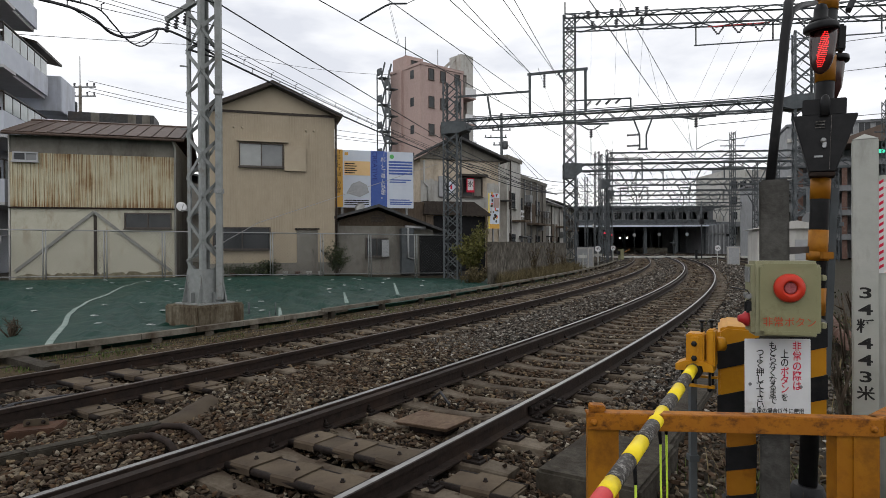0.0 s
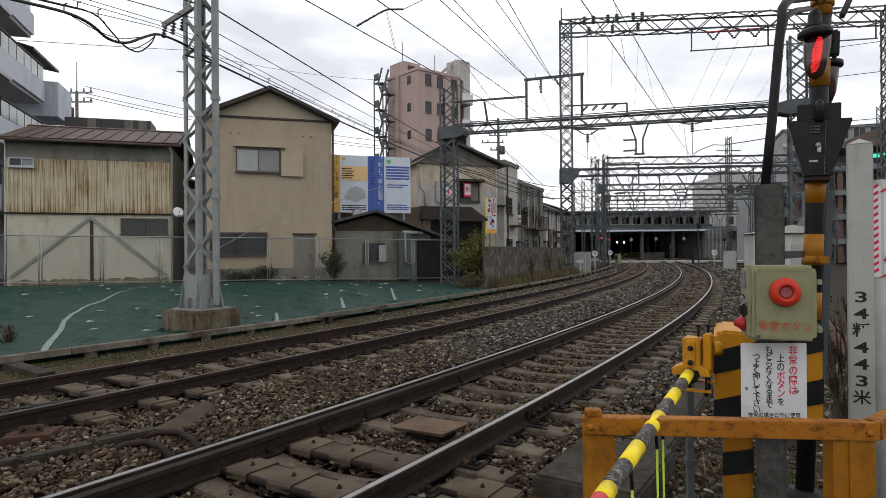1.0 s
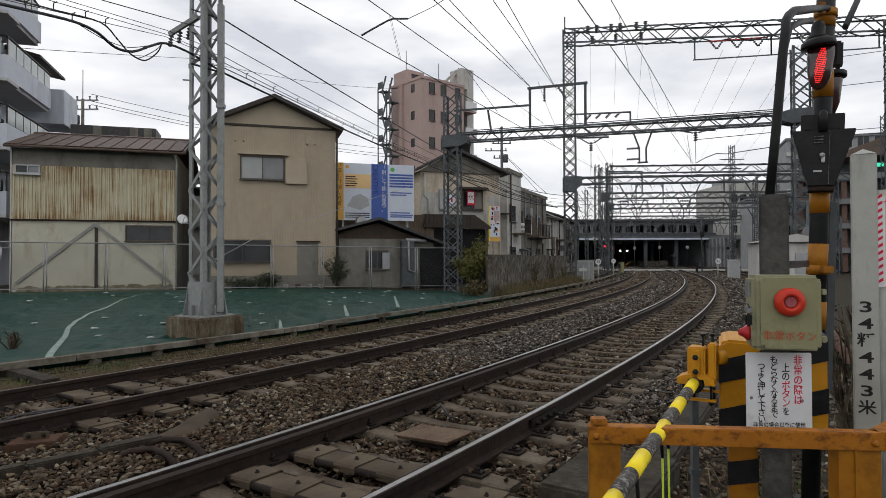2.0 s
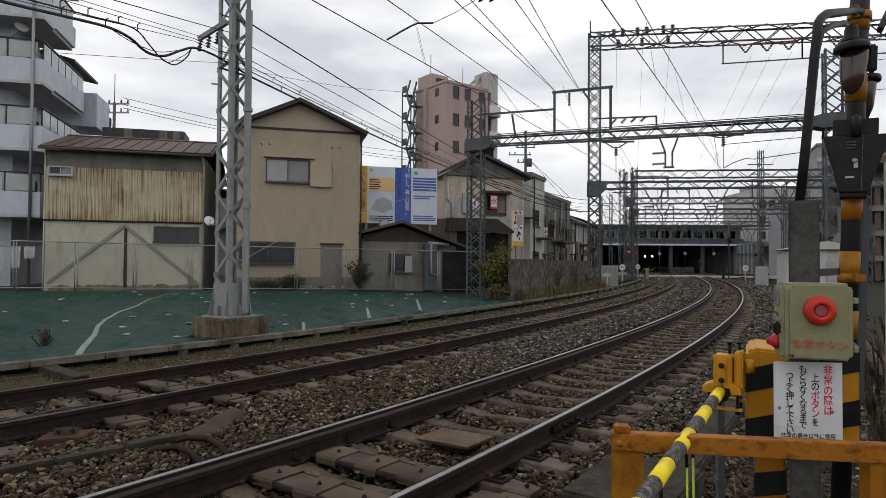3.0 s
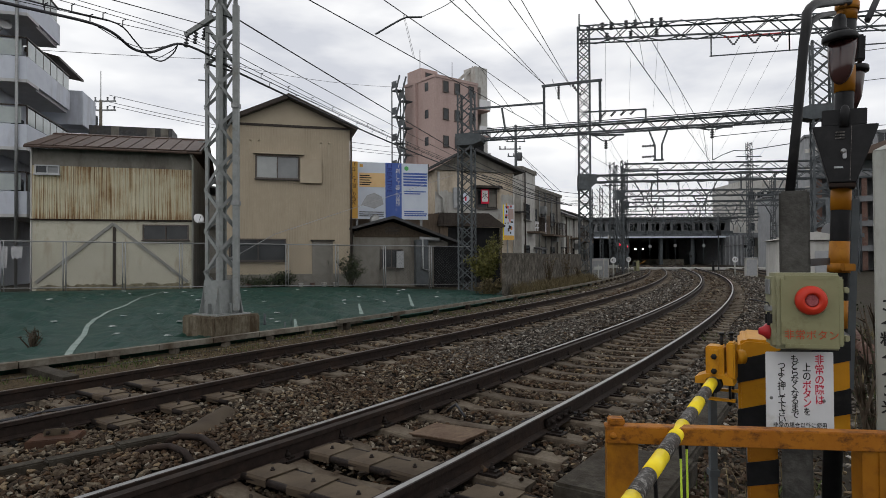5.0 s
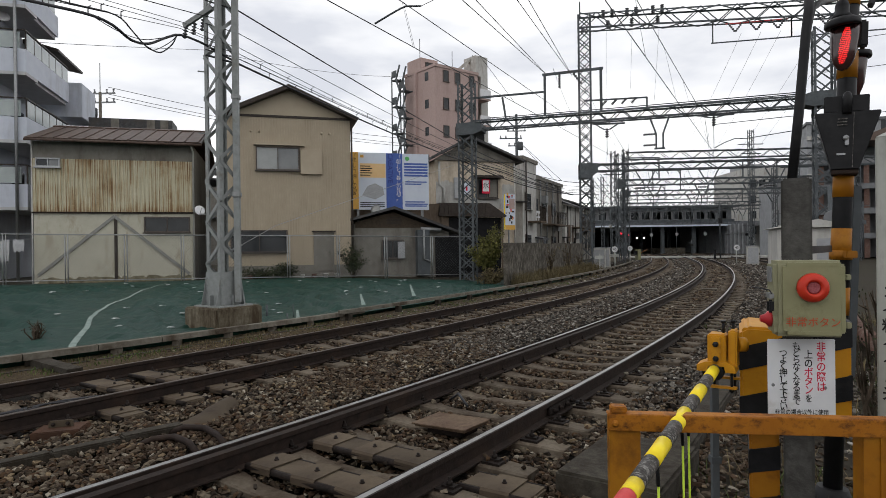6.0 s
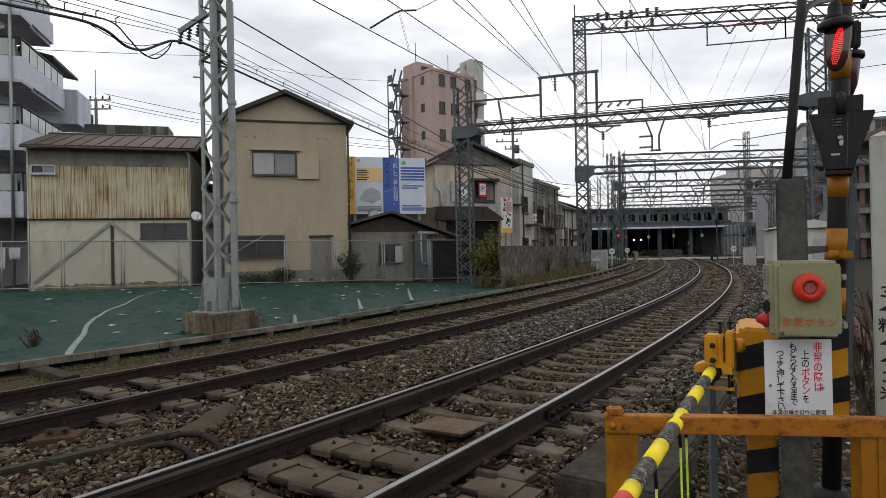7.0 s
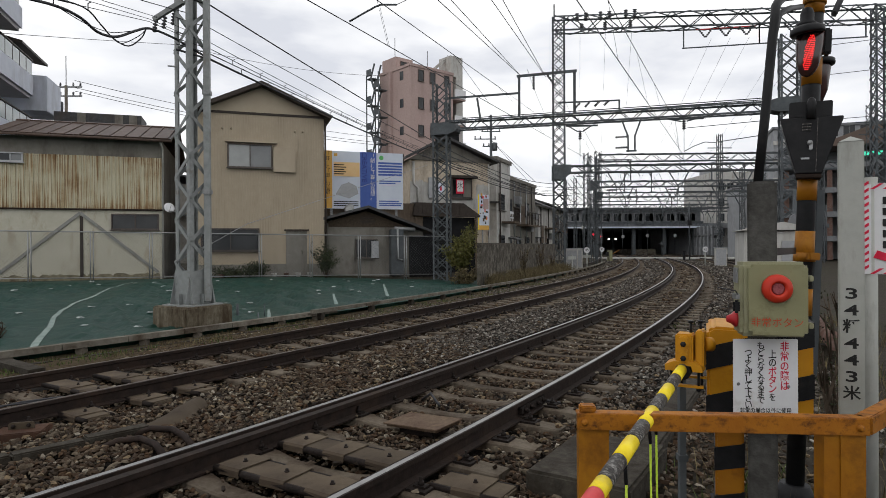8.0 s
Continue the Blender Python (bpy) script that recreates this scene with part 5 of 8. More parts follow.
# ---- pink tower block ----
def build_tower():
    t = thing("tower_block", pose(-2.2, 64, 0, 0, 0, 40), "dusty pink tiled tower block with small windows and white balconies", "apartment building")
    part("wall", box(B(), 0, 5.9, 0, 5.47, -0.2, 20.3), M_pink, t)
    part("rear_wall", box(B(), 5.905, 7.3, 1.6, 5.47, -0.2, 20.0), M_pink, t)
    part("parapet", box(B(), -0.08, 5.98, -0.08, 5.55, 20.31, 20.6), M_pink, t)
    part("stair_head", box(B(), 0.3, 2.6, 2.9, 5.4, 20.61, 22.0), M_pink, t)
    window(t, 0.9, 1.9, 20.9, 21.6, 2.87, M_glass, M_frame, sill=False, panes=2)
    part("corner_pier", box(B(), -0.3, -0.004, 3.1, 3.6, -0.2, 20.3), M_pink, t)
    part("lift_tower", box(B(), 7.31, 8.3, 1.0, 3.0, -0.2, 22.9), M_palewall, t)
    part("lift_head", box(B(), 6.5, 7.305, 1.0, 3.0, 20.61, 22.9), M_palewall, t, "pale grey lift head")
    part("raking_beam", bar(B(), (6.49, 2.0, 22.6), (4.4, 2.6, 20.65), 0.3), M_palewall, t)
    for k in range(6):
        z = 3.0 + 2.9 * k + 1.4
        for x in (1.0, 2.6, 4.6):
            window(t, x, x + 0.75, z, z + 1.2, -0.03, M_glass, M_frame, sill=True, panes=1)
        part("side_window", box(B(), -0.03, 0.03, 1.2, 1.8, z + 0.2, z + 1.1), M_glass, t)
        bal = thing_part("balcony", t)
        part("slab", box(B(), 5.91, 7.5, -0.35, 1.59, z - 1.25, z - 1.1), M_pink, bal)
        part("fascia", slab(B(), [(5.91, z - 1.09), (7.4, z - 1.09), (7.5, z - 1.0), (7.5, z - 0.1), (5.91, z - 0.1)], -0.4, -0.26), M_white, bal, "white balcony front")
        part("side_fascia", box(B(), 7.38, 7.5, -0.255, 1.59, z - 1.09, z - 0.1), M_white, bal)
        part("opening", box(B(), 6.0, 7.2, 1.55, 1.595, z - 1.05, z + 1.0), M_glass, bal)
        st = thing_part("stair_landing", t)
        for y0, dz in ((3.6, 0.0), (5.0, 1.45)):
            part("slab", box(B(), -1.5, -0.31, y0, y0 + 0.9, z - 0.6 + dz, z - 0.5 + dz), M_steelfar, st)
            part("railing", box(B(), -1.5, -1.45, y0, y0 + 0.9, z - 0.3 + dz, z + 0.45 + dz), M_steelfar, st)
        for x in (-1.45, -0.6):
            part("flight", bar(B(), (x, 4.4, z - 0.55), (x, 5.1, z + 0.9), 0.08, 0.22), M_steelfar, st)
            part("flight", bar(B(), (x, 5.1, z + 0.9), (x, 4.4, z + 2.35), 0.08, 0.22), M_steelfar, st)
    for x, y in ((-1.5, 3.6), (-1.5, 5.85), (-0.35, 5.85)):
        part("stair_post", tube(B(), [(x, y, -0.2), (x, y, 20.2)], 0.07, 6), M_steelfar, t)
    for x, y, h in ((1.0, 4.0, 3.0), (5.6, 4.0, 2.2), (7.4, 2.5, 1.4)):
        part("antenna", tube(B(), [(x, y, 20.5), (x, y, 22.6 + h * 0.6)], 0.035, 6), M_wire, t)


build_tower()


# ---- row of old houses beyond the wall ----
def old_house(x, y, rz, w, d, h, wall, label, flat=False):
    t = thing("old_house", pose(x, y, 0, 0, 0, rz), label, "house", "old houses beyond the wall")
    part("wall", box(B(), 0, w, 0, d, -0.3, h), wall, t)
    if flat:
        part("roof", box(B(), -0.1, w + 0.1, -0.1, d + 0.1, h, h + 0.25), M_plaster, t)
    else:
        roof = thing_part("roof", t)
        part("roof_slope", slab(B(), [(w / 2, h + 0.9), (-0.4, h - 0.05), (-0.4, h + 0.08), (w / 2, h + 1.05)], -0.4, d + 0.4), M_tile, roof)
        part("roof_slope", slab(B(), [(w / 2, h + 0.9), (w + 0.4, h - 0.05), (w + 0.4, h + 0.08), (w / 2, h + 1.05)], -0.4, d + 0.4), M_tile, roof)
    z = 1.2
    while z < h - 1.2:
        for k in range(int(w / 1.9)):
            window(t, 0.4 + 1.9 * k, 1.5 + 1.9 * k, z, z + 1.0, -0.03, M_glass, M_frame)
        for k in range(int(d / 2.4)):
            win = thing_part("window", t)
            part("pane", box(B(), w - 0.02, w + 0.03, 0.5 + 2.4 * k, 1.7 + 2.4 * k, z, z + 1.0), M_glass, win)
            part("window_frame", box(B(), w + 0.004, w + 0.05, 0.42 + 2.4 * k, 0.49 + 2.4 * k, z - 0.05, z + 1.05), M_frame, win)
            part("window_sill", box(B(), w + 0.004, w + 0.12, 0.4 + 2.4 * k, 1.8 + 2.4 * k, z - 0.12, z - 0.06), M_frame, win)
        z += 2.7
    # what hangs on the track side: cooler boxes, pipes, a balcony, boards
    for k in range(int(d / 1.6)):
        y_ = 0.4 + 1.6 * k + random.uniform(-0.2, 0.4)
        part("drainpipe", tube(B(), [(w + 0.07, y_, h - 0.05), (w + 0.07, y_, 0)], 0.045, 6), random.choice((M_galv, M_brown, M_palewall)), t)
        if random.random() < 0.6:
            z_ = random.uniform(0.8, h - 1.6)
            part("cooler_box", box(B(), w + 0.06, w + 0.42, y_ + 0.15, y_ + 0.85, z_, z_ + 0.55, 0.02), M_alu, t)
        if random.random() < 0.5:
            z_ = random.uniform(1.6, h - 1.8)
            part("boarding", box(B(), w + 0.004, w + 0.035, y_ + 0.1, y_ + 1.3, z_, z_ + 1.5), random.choice((M_wood, M_wood, M_tile)), t)
    part("balcony_floor", box(B(), w + 0.004, w + 0.9, d * 0.35, d * 0.8, 3.0, 3.12), M_wood, t)
    for k in range(9):
        y_ = d * 0.35 + k * d * 0.45 / 8.2
        part("balcony_bar", box(B(), w + 0.83, w + 0.87, y_, y_ + 0.04, 3.12, 4.0), M_brown, t)
    part("balcony_rail", box(B(), w + 0.8, w + 0.9, d * 0.35, d * 0.8, 4.0, 4.06), M_brown, t)
    part("eave", slab(B(), [(-0.15, h - 2.75), (w + 0.5, h - 2.75), (w + 0.5, h - 2.68), (-0.15, h - 2.55)], -0.5, -0.003), M_tile, t)
    return t


old_house(1.0, 40.8, -24, 3.4, 3.0, 7.0, M_palewall, "pale grey old house with a flat roof", True)
t = old_house(1.54, 45.0, -24, 3.9, 8.5, 6.3, M_plaster, "grey-brown rendered old house with balconies", True)
part("name_board", box(B(), 3.905, 4.05, 0.2, 3.6, 3.2, 4.0), M_white, t, "white board with illegible writing")
for k in range(2):
    for j in range(6):
        part("text_bar", box(B(), 4.052, 4.062, 0.4 + 0.5 * j, 0.75 + 0.5 * j, 3.3 + 0.32 * k, 3.5 + 0.32 * k), M_plaster, t)
part("lean_to", slab(B(), [(1.2, 2.6), (5.2, 1.9), (5.2, 2.0), (1.2, 2.75)], -1.5, 0.0), M_tile, t)
old_house(5.25, 53.5, -22, 4, 6, 4.9, M_palewall, "pale two-storey old house beside the tracks")
old_house(-3, 55, -10, 5, 8, 6.5, M_plaster, "brown-grey old house with tiled roof")
old_house(6.4, 62, -20, 5, 12, 5.6, M_plaster, "grey old house near the far crossing")
old_house(-14, 44, 17, 7, 8, 6.6, M_tile, "dark grey house with a tank-like parapet roof", True)
old_house(-27, 52, 17, 9, 9, 7, M_plaster, "grey old house behind the yards")

# ---- stained concrete wall beside the track ----
w0, w1 = Vector((1.95, 26.0, 0)), Vector((8.4, 42.5, 0))
wall = thing("concrete_wall", Matrix(), "dark stained concrete boundary wall with dry weeds", "wall", kind="structure")
ang = math.degrees(math.atan2((w1 - w0).y, (w1 - w0).x))
n_w = 6
for k in range(n_w):
    p = w0.lerp(w1, k / n_w)
    ln = (w1 - w0).length / n_w
    part("wall_panel", box(B(), 0.002, ln - 0.002, -0.09, 0.09, -0.5, 1.62 + random.uniform(-0.03, 0.03), 0.015), M_oldwall, wall, m=pose(p.x, p.y, 0, 0, 0, ang))


# laundry and pots in the yards
lr = thing("drying_rack", at_yard(29.5) @ pose(-18.7, 0.2, 0.1), "steel drying rack with hung white towels", "drying rack")
part("rail", tube(B(), [(-1.3, 0, 1.85), (0.8, 0, 1.85)], 0.015, 6), M_galv, lr)
for x in (-1.3, 0.8):
    part("post", tube(B(), [(x, 0, -0.3), (x, 0, 1.85)], 0.02, 6), M_galv, lr)
for x0, x1, z in ((-0.35, -0.02, 0.95), (0.1, 0.5, 1.35), (-1.1, -0.6, 0.6)):
    bm = B()
    top = [bm.verts.new((x0 + (x1 - x0) * k / 6, 0.02 * math.sin(k * 2.1), 1.87)) for k in range(7)]
    mid = [bm.verts.new((x0 + (x1 - x0) * k / 6, -0.03 + 0.05 * math.sin(k * 2.6), (1.87 + z) / 2)) for k in range(7)]
    low = [bm.verts.new((x0 + (x1 - x0) * (0.1 + 0.8 * k / 6), -0.02 + 0.06 * math.sin(k * 2.6), z + 0.04 * (k % 3))) for k in range(7)]
    for a_, b_ in ((top, mid), (mid, low)):
        for k in range(6):
            bm.faces.new((a_[k], a_[k + 1], b_[k + 1], b_[k])).smooth = True
    bmesh.ops.solidify(bm, geom=bm.faces[:], thickness=0.012)
    part("towel", bm, M_white, lr, "white hung towel")
for k in range(9):
    q = yard(-9.7 + 0.52 * k + random.uniform(-0.1, 0.1), 0.75 + random.uniform(-0.1, 0.1), 0.12, 28.6)
    solid("flower_pot", lathe(B(), ((0.08, 0), (0.12, 0.2), (0.13, 0.22), (0.11, 0.22), (0.1, 0.17)), 12), random.choice((M_rustpipe, M_brown, M_palewall, M_black)), "small plant pot standing by the house wall", "flower pot", m=pose(q.x, q.y, q.z), group="plant pots")


# ---- lattice masts, gantries and overhead line ----
def lattice(parent, name, p, q, w, d, panels, material, leg=0.07, rod=0.035, split=True, cross=True, spin=0.0, label="", counter=False):
    """A four-legged lattice from p to q, w by d across; its bars are pieces, or one mesh when far off."""
    z = (Vector(q) - Vector(p))
    L = z.length
    z.normalize()
    if abs(z.z) > 0.9:
        x = Vector((math.cos(spin), math.sin(spin), 0))
    else:
        x = Vector((-z.y, z.x, 0)).normalized()
    y = z.cross(x)
    m = Matrix(((x.x, y.x, z.x, p[0]), (x.y, y.y, z.y, p[1]), (x.z, y.z, z.z, p[2]), (0, 0, 0, 1)))
    ob = thing_part(name, parent, m, label)
    for sx in (-1, 1):
        for sy in (-1, 1):
            cx, cy = sx * w / 2, sy * d / 2
            o = [(cx, cy), (cx - sx * leg, cy), (cx - sx * leg, cy - sy * 0.014), (cx - sx * 0.014, cy - sy * 0.014), (cx - sx * 0.014, cy - sy * leg), (cx, cy - sy * leg)]
            part("leg", prism(B(), o, 0, L), material, ob)
    h = L / panels
    joined = B()
    data = {}

    def put(a, b, across):
        if split:
            key = (across, round((Vector(b) - Vector(a)).length, 3))
            if key not in data:
                bm2 = B()
                bar(bm2, (0, 0, 0), (0, 0, key[1]), rod, 0.008)
                me = bpy.data.meshes.new("lattice_bar")
                bm2.to_mesh(me)
                bm2.free()
                me.materials.append(material)
                data[key] = me
            zz = (Vector(b) - Vector(a)).normalized()
            nn = Vector((0, 1, 0)) if across == "x" else Vector((1, 0, 0))
            xx = nn.cross(zz).normalized()
            yy = zz.cross(xx)
            piece("lattice_bar", data[key], ob, Matrix(((xx.x, yy.x, zz.x, a[0]), (xx.y, yy.y, zz.y, a[1]), (xx.z, yy.z, zz.z, a[2]), (0, 0, 0, 1))))
        else:
            bar(joined, a, b, rod, rod)

    for k in range(panels):
        z0, z1 = k * h, (k + 1) * h
        for s in (-1, 1):
            even = (k % 2 == 0) != (counter and s < 0)
            e = s * (d / 2 + 0.008)
            if even or cross:
                put((-w / 2, e, z0), (w / 2, e, z1), "x")
            if not even or cross:
                put((w / 2, e, z0), (-w / 2, e, z1), "x")
            e = s * (w / 2 + 0.008)
            if even or cross:
                put((e, -d / 2, z0), (e, d / 2, z1), "y")
            if not even or cross:
                put((e, d / 2, z0), (e, -d / 2, z1), "y")
    if not split:
        tagged(part("lattice_work", joined, material, ob), kind="stuff")
    else:
        joined.free()
    return ob


def insulator(bm, p, q, r=0.06, n=5):
    p, q = Vector(p), Vector(q)
    z, x, y, L = axes(p, q)
    m = Matrix(((x.x, y.x, z.x, p.x), (x.y, y.y, z.y, p.y), (x.z, y.z, z.z, p.z), (0, 0, 0, 1)))
    prof = []
    for k in range(n):
        a = L * k / n
        prof += [(0.35 * r, a), (r, a + 0.35 * L / n), (r, a + 0.5 * L / n), (0.35 * r, a + 0.85 * L / n)]
    return lathe(bm, prof, 10, m)


M_insul = surf("dark_glazed_insulator", (0.05, 0.05, 0.055), (0.09, 0.09, 0.095), 6, 0.25, 0, spec=0.7)

# the near mast on its concrete foot
mast = thing("lattice_mast", Matrix(), "tall grey lattice steel mast on a concrete footing", "lattice mast")
MX, MY = -5.0, 12.95
TURN = -33
foot = box(B(), -0.56, 0.56, -0.56, 0.56, -0.7, 0.26, 0.03)
part("footing", foot, M_footing, mast, "rust-stained concrete footing", pose(MX, MY, 0, 0, 0, TURN))
part("base_plate", box(B(), -0.42, 0.42, -0.42, 0.42, 0.262, 0.29), M_steel, mast, m=pose(MX, MY, 0, 0, 0, TURN))
for k in range(4):
    bm = B()
    slab(bm, [(-0.37, 0.29), (0.37, 0.29), (0.29, 0.66), (0.24, 0.98), (-0.24, 0.98), (-0.29, 0.66)], -0.252, -0.24)
    side = part("gusset", bm, M_steel, mast, m=pose(MX, MY, 0, 0, 0, TURN + 90 * k))
    part("foot_rib", slab(B(), [(-0.01, 0.29), (0.01, 0.29), (0.01, 0.5), (-0.01, 0.5)], -0.34, -0.253), M_steel, mast, m=pose(MX, MY, 0, 0, 0, TURN + 90 * k))
    for x, z in ((-0.25, 0.34), (-0.12, 0.34), (0.12, 0.34), (0.25, 0.34), (-0.2, 0.7), (0.2, 0.7), (-0.2, 0.85), (0.2, 0.85), (-0.2, 0.55), (0.2, 0.55)):
        part("rivet", lathe(B(), ((0.016, 0), (0.012, 0.01), (0.004, 0.013)), 8, pose(x, -0.252, z, 90)), M_steel, side)
lattice(mast, "shaft", (MX, MY, 0.7), (MX, MY, 9.0), 0.47, 0.47, 19, M_steel, 0.1, 0.07, True, False, radians(TURN), counter=True)
part("conduit", bar(B(), (MX + 0.35, MY - 0.1, 0.35), (MX + 0.35, MY - 0.1, 6.78), 0.12, 0.1), M_steel, mast, "pale steel cable conduit")
part("conduit_clamp", box(B(), 0.27, 0.43, -0.18, -0.02, 2.55, 2.65, 0.01), M_galv, mast, m=pose(MX, MY, 0))
part("conduit_clamp", box(B(), 0.27, 0.43, -0.18, -0.02, 4.6, 4.7, 0.01), M_galv, mast, m=pose(MX, MY, 0))
part("cross_arm", bar(B(), (MX - 0.8, MY + 0.05, 6.22), (MX - 0.1, MY - 0.2, 6.5), 0.06, 0.1), M_steel, mast)
for k in range(3):
    part("insulator", insulator(B(), (MX - 0.74 + 0.19 * k, MY + 0.02, 6.2 + 0.075 * k), (MX - 0.77 + 0.19 * k, MY - 0.0, 5.93 + 0.075 * k), 0.05, 4), M_insul, mast)
for z in (2.2, 3.9, 5.2):
    part("step_bolt", bar(B(), (MX - 0.3, MY - 0.08, z), (MX - 0.44, MY - 0.13, z), 0.025), M_steel, mast)

# first gantry over the tracks
G1L, G1R = Vector((0.45, 28.6, 0)), Vector((13.9, 23.75, 0))
u1 = (G1R - G1L).normalized()
g1 = thing("gantry", Matrix(), "grey lattice gantry carrying the overhead wires", "gantry", "overhead line gantries")
spin1 = math.atan2(u1.y, u1.x)
lattice(g1, "mast", (G1L.x, G1L.y, -0.2), (G1L.x, G1L.y, 9.1), 0.72, 0.6, 15, M_steelfar, 0.08, 0.05, True, True, spin1)
lattice(g1, "mast", (G1R.x, G1R.y, -0.2), (G1R.x, G1R.y, 9.6), 0.72, 0.6, 15, M_steelfar, 0.08, 0.05, True, True, spin1)
a, b = G1L + u1 * 0.3, G1R - u1 * 0.3
lattice(g1, "beam", (a.x, a.y, 7.03), (b.x, b.y, 6.85), 0.5, 0.44, 27, M_steelfar, 0.075, 0.04, True, False)
for p, sx in ((G1L, 1), (G1R, -1)):
    bm = B()
    slab(bm, [(-0.42, 6.6), (0.42, 6.6), (0.8, 6.72), (0.8, 7.04), (0.4, 7.15), (-0.42, 7.15)], -0.36, 0.36)
    part("joint_box", bm, M_steelfar, g1, m=Matrix.Translation(p) @ Matrix.Rotation(spin1 + (0 if sx > 0 else math.pi), 4, "Z"))


def g_at(base, u, k, z):
    p = base + u * k
    return Vector((p.x, p.y, z))


def frame_up(g, base, u, k0, k1, z0, z1, r=0.07, arm=True):
    """A portal of bars standing on or hanging from a beam."""
    part("portal_bar", bar(B(), g_at(base, u, k0, z0), g_at(base, u, k0, z1), r), M_steelfar, g)
    part("portal_bar", bar(B(), g_at(base, u, k1, z0), g_at(base, u, k1, z1), r), M_steelfar, g)
    part("portal_bar", bar(B(), g_at(base, u, k0 - 0.1, z1), g_at(base, u, k1 + 0.1, z1), r), M_steelfar, g)


def hung_insulators(g, base, u, ks, z, length=0.45, back=0.0, slant=0.25):
    for k in ks:
        p = g_at(base, u, k, z)
        part("insulator", insulator(B(), p, p + u * slant + Vector((0, 0, -length)), 0.07, 5), M_insul, g)


# stands and arms on the first gantry
frame_up(g1, G1L, u1, 3.65, 6.07, 7.2, 9.02, 0.1)
part("portal_bar", bar(B(), g_at(G1L, u1, 1.87, 7.2), g_at(G1L, u1, 1.71, 8.22), 0.08), M_steelfar, g1)
part("portal_bar", bar(B(), g_at(G1L, u1, 0.1, 8.32), g_at(G1L, u1, 3.65, 8.27), 0.08), M_steelfar, g1)
part("portal_bar", bar(B(), g_at(G1L, u1, 5.4, 7.7), g_at(G1L, u1, 7.95, 7.6), 0.06), M_steelfar, g1)
part("portal_bar", bar(B(), g_at(G1L, u1, 7.93, 7.1), g_at(G1L, u1, 7.93, 7.6), 0.06), M_steelfar, g1)
hung_insulators(g1, G1L, u1, (6.3, 6.7, 7.1, 7.5), 7.62, 0.2, slant=-0.2)
hung_insulators(g1, G1L, u1, (4.3,), 8.95, 0.6, slant=0.0)
hung_insulators(g1, G1L, u1, (4.9,), 8.95, 0.5, slant=0.35)
for z in (7.27, 7.34):
    part("cable_run", tube(B(), sag(g_at(G1L, u1, 1.0, z), g_at(G1L, u1, 13.5, z - 0.1), 0.02, 6), 0.02, 6), M_wire, g1)
# V-shaped drop arm
for k0, k1 in ((8.02, 8.28), (8.81, 8.55)):
    part("drop_arm", bar(B(), g_at(G1L, u1, k0, 6.78), g_at(G1L, u1, k1, 6.05), 0.07), M_steelfar, g1)
    part("drop_arm", bar(B(), g_at(G1L, u1, k1, 6.08), g_at(G1L, u1, k1, 5.46), 0.06), M_steelfar, g1)
part("drop_arm", bar(B(), g_at(G1L, u1, 8.2, 5.44), g_at(G1L, u1, 8.63, 5.44), 0.07), M_steelfar, g1)
for z in (6.05, 5.6):
    part("insulator", insulator(B(), g_at(G1L, u1, 8.25, z), g_at(G1L, u1, 7.75, z), 0.06, 5), M_insul, g1)
# yokes that hang the wires of each track
for k, z in ((6.3, 6.18), (10.47, 6.33)):
    part("yoke_bar", bar(B(), g_at(G1L, u1, k - 0.6, 6.66), g_at(G1L, u1, k + 0.75, 6.6), 0.07), M_steelfar, g1)
    for sl in (-0.45, 0.5):
        part("yoke_bar", bar(B(), g_at(G1L, u1, k + sl, 6.62), g_at(G1L, u1, k + 0.2 * sl, z + 0.2), 0.05), M_steelfar, g1)
    part("insulator", insulator(B(), g_at(G1L, u1, k, z + 0.25), g_at(G1L, u1, k, z - 0.15), 0.09, 4), M_insul, g1)
    part("yoke_rod", bar(B(), g_at(G1L, u1, k, z - 0.15), g_at(G1L, u1, k, 5.3), 0.02), M_steelfar, g1)
part("pull_arm", tube(B(), [g_at(G1L, u1, 10.47, 5.3), g_at(G1L, u1, 10.85, 5.5), g_at(G1L, u1, 11.25, 5.64), g_at(G1L, u1, 11.6, 5.6), g_at(G1L, u1, 13.3, 5.78)], 0.018, 6), M_steelfar, g1)
part("pull_wire", tube(B(), [g_at(G1L, u1, 10.47, 6.25), g_at(G1L, u1, 13.4, 6.35)], 0.015, 5), M_steelfar, g1)

# second, taller gantry
G2L, G2R = Vector((9.0, 43.6, 0)), Vector((29.0, 39.4, 0))
u2 = (G2R - G2L).normalized()
spin2 = math.atan2(u2.y, u2.x)
g2 = thing("gantry", Matrix(), "tall grey lattice gantry with an upper feeder beam", "gantry", "overhead line gantries")
for p in (G2L, G2R):
    lattice(g2, "mast", (p.x, p.y, -0.2), (p.x, p.y, 17.6 if p is G2L else 16.9), 0.85, 0.8, 22, M_steelfar, 0.1, 0.06, False, True, spin2)
a, b = G2L - u2 * 0.3, G2R + u2 * 4
lattice(g2, "beam", (a.x, a.y, 17.15), (b.x, b.y, 16.2), 0.9, 1.05, 22, M_steelfar, 0.1, 0.06, False, False)
g2u = Vector((0.994, -0.105, 0))
a, b = G2L + g2u * 0.3, G2L + g2u * 19
lattice(g2, "beam", (a.x, a.y, 6.9), (b.x, b.y, 6.9), 0.6, 0.55, 22, M_steelfar, 0.09, 0.05, False, False)
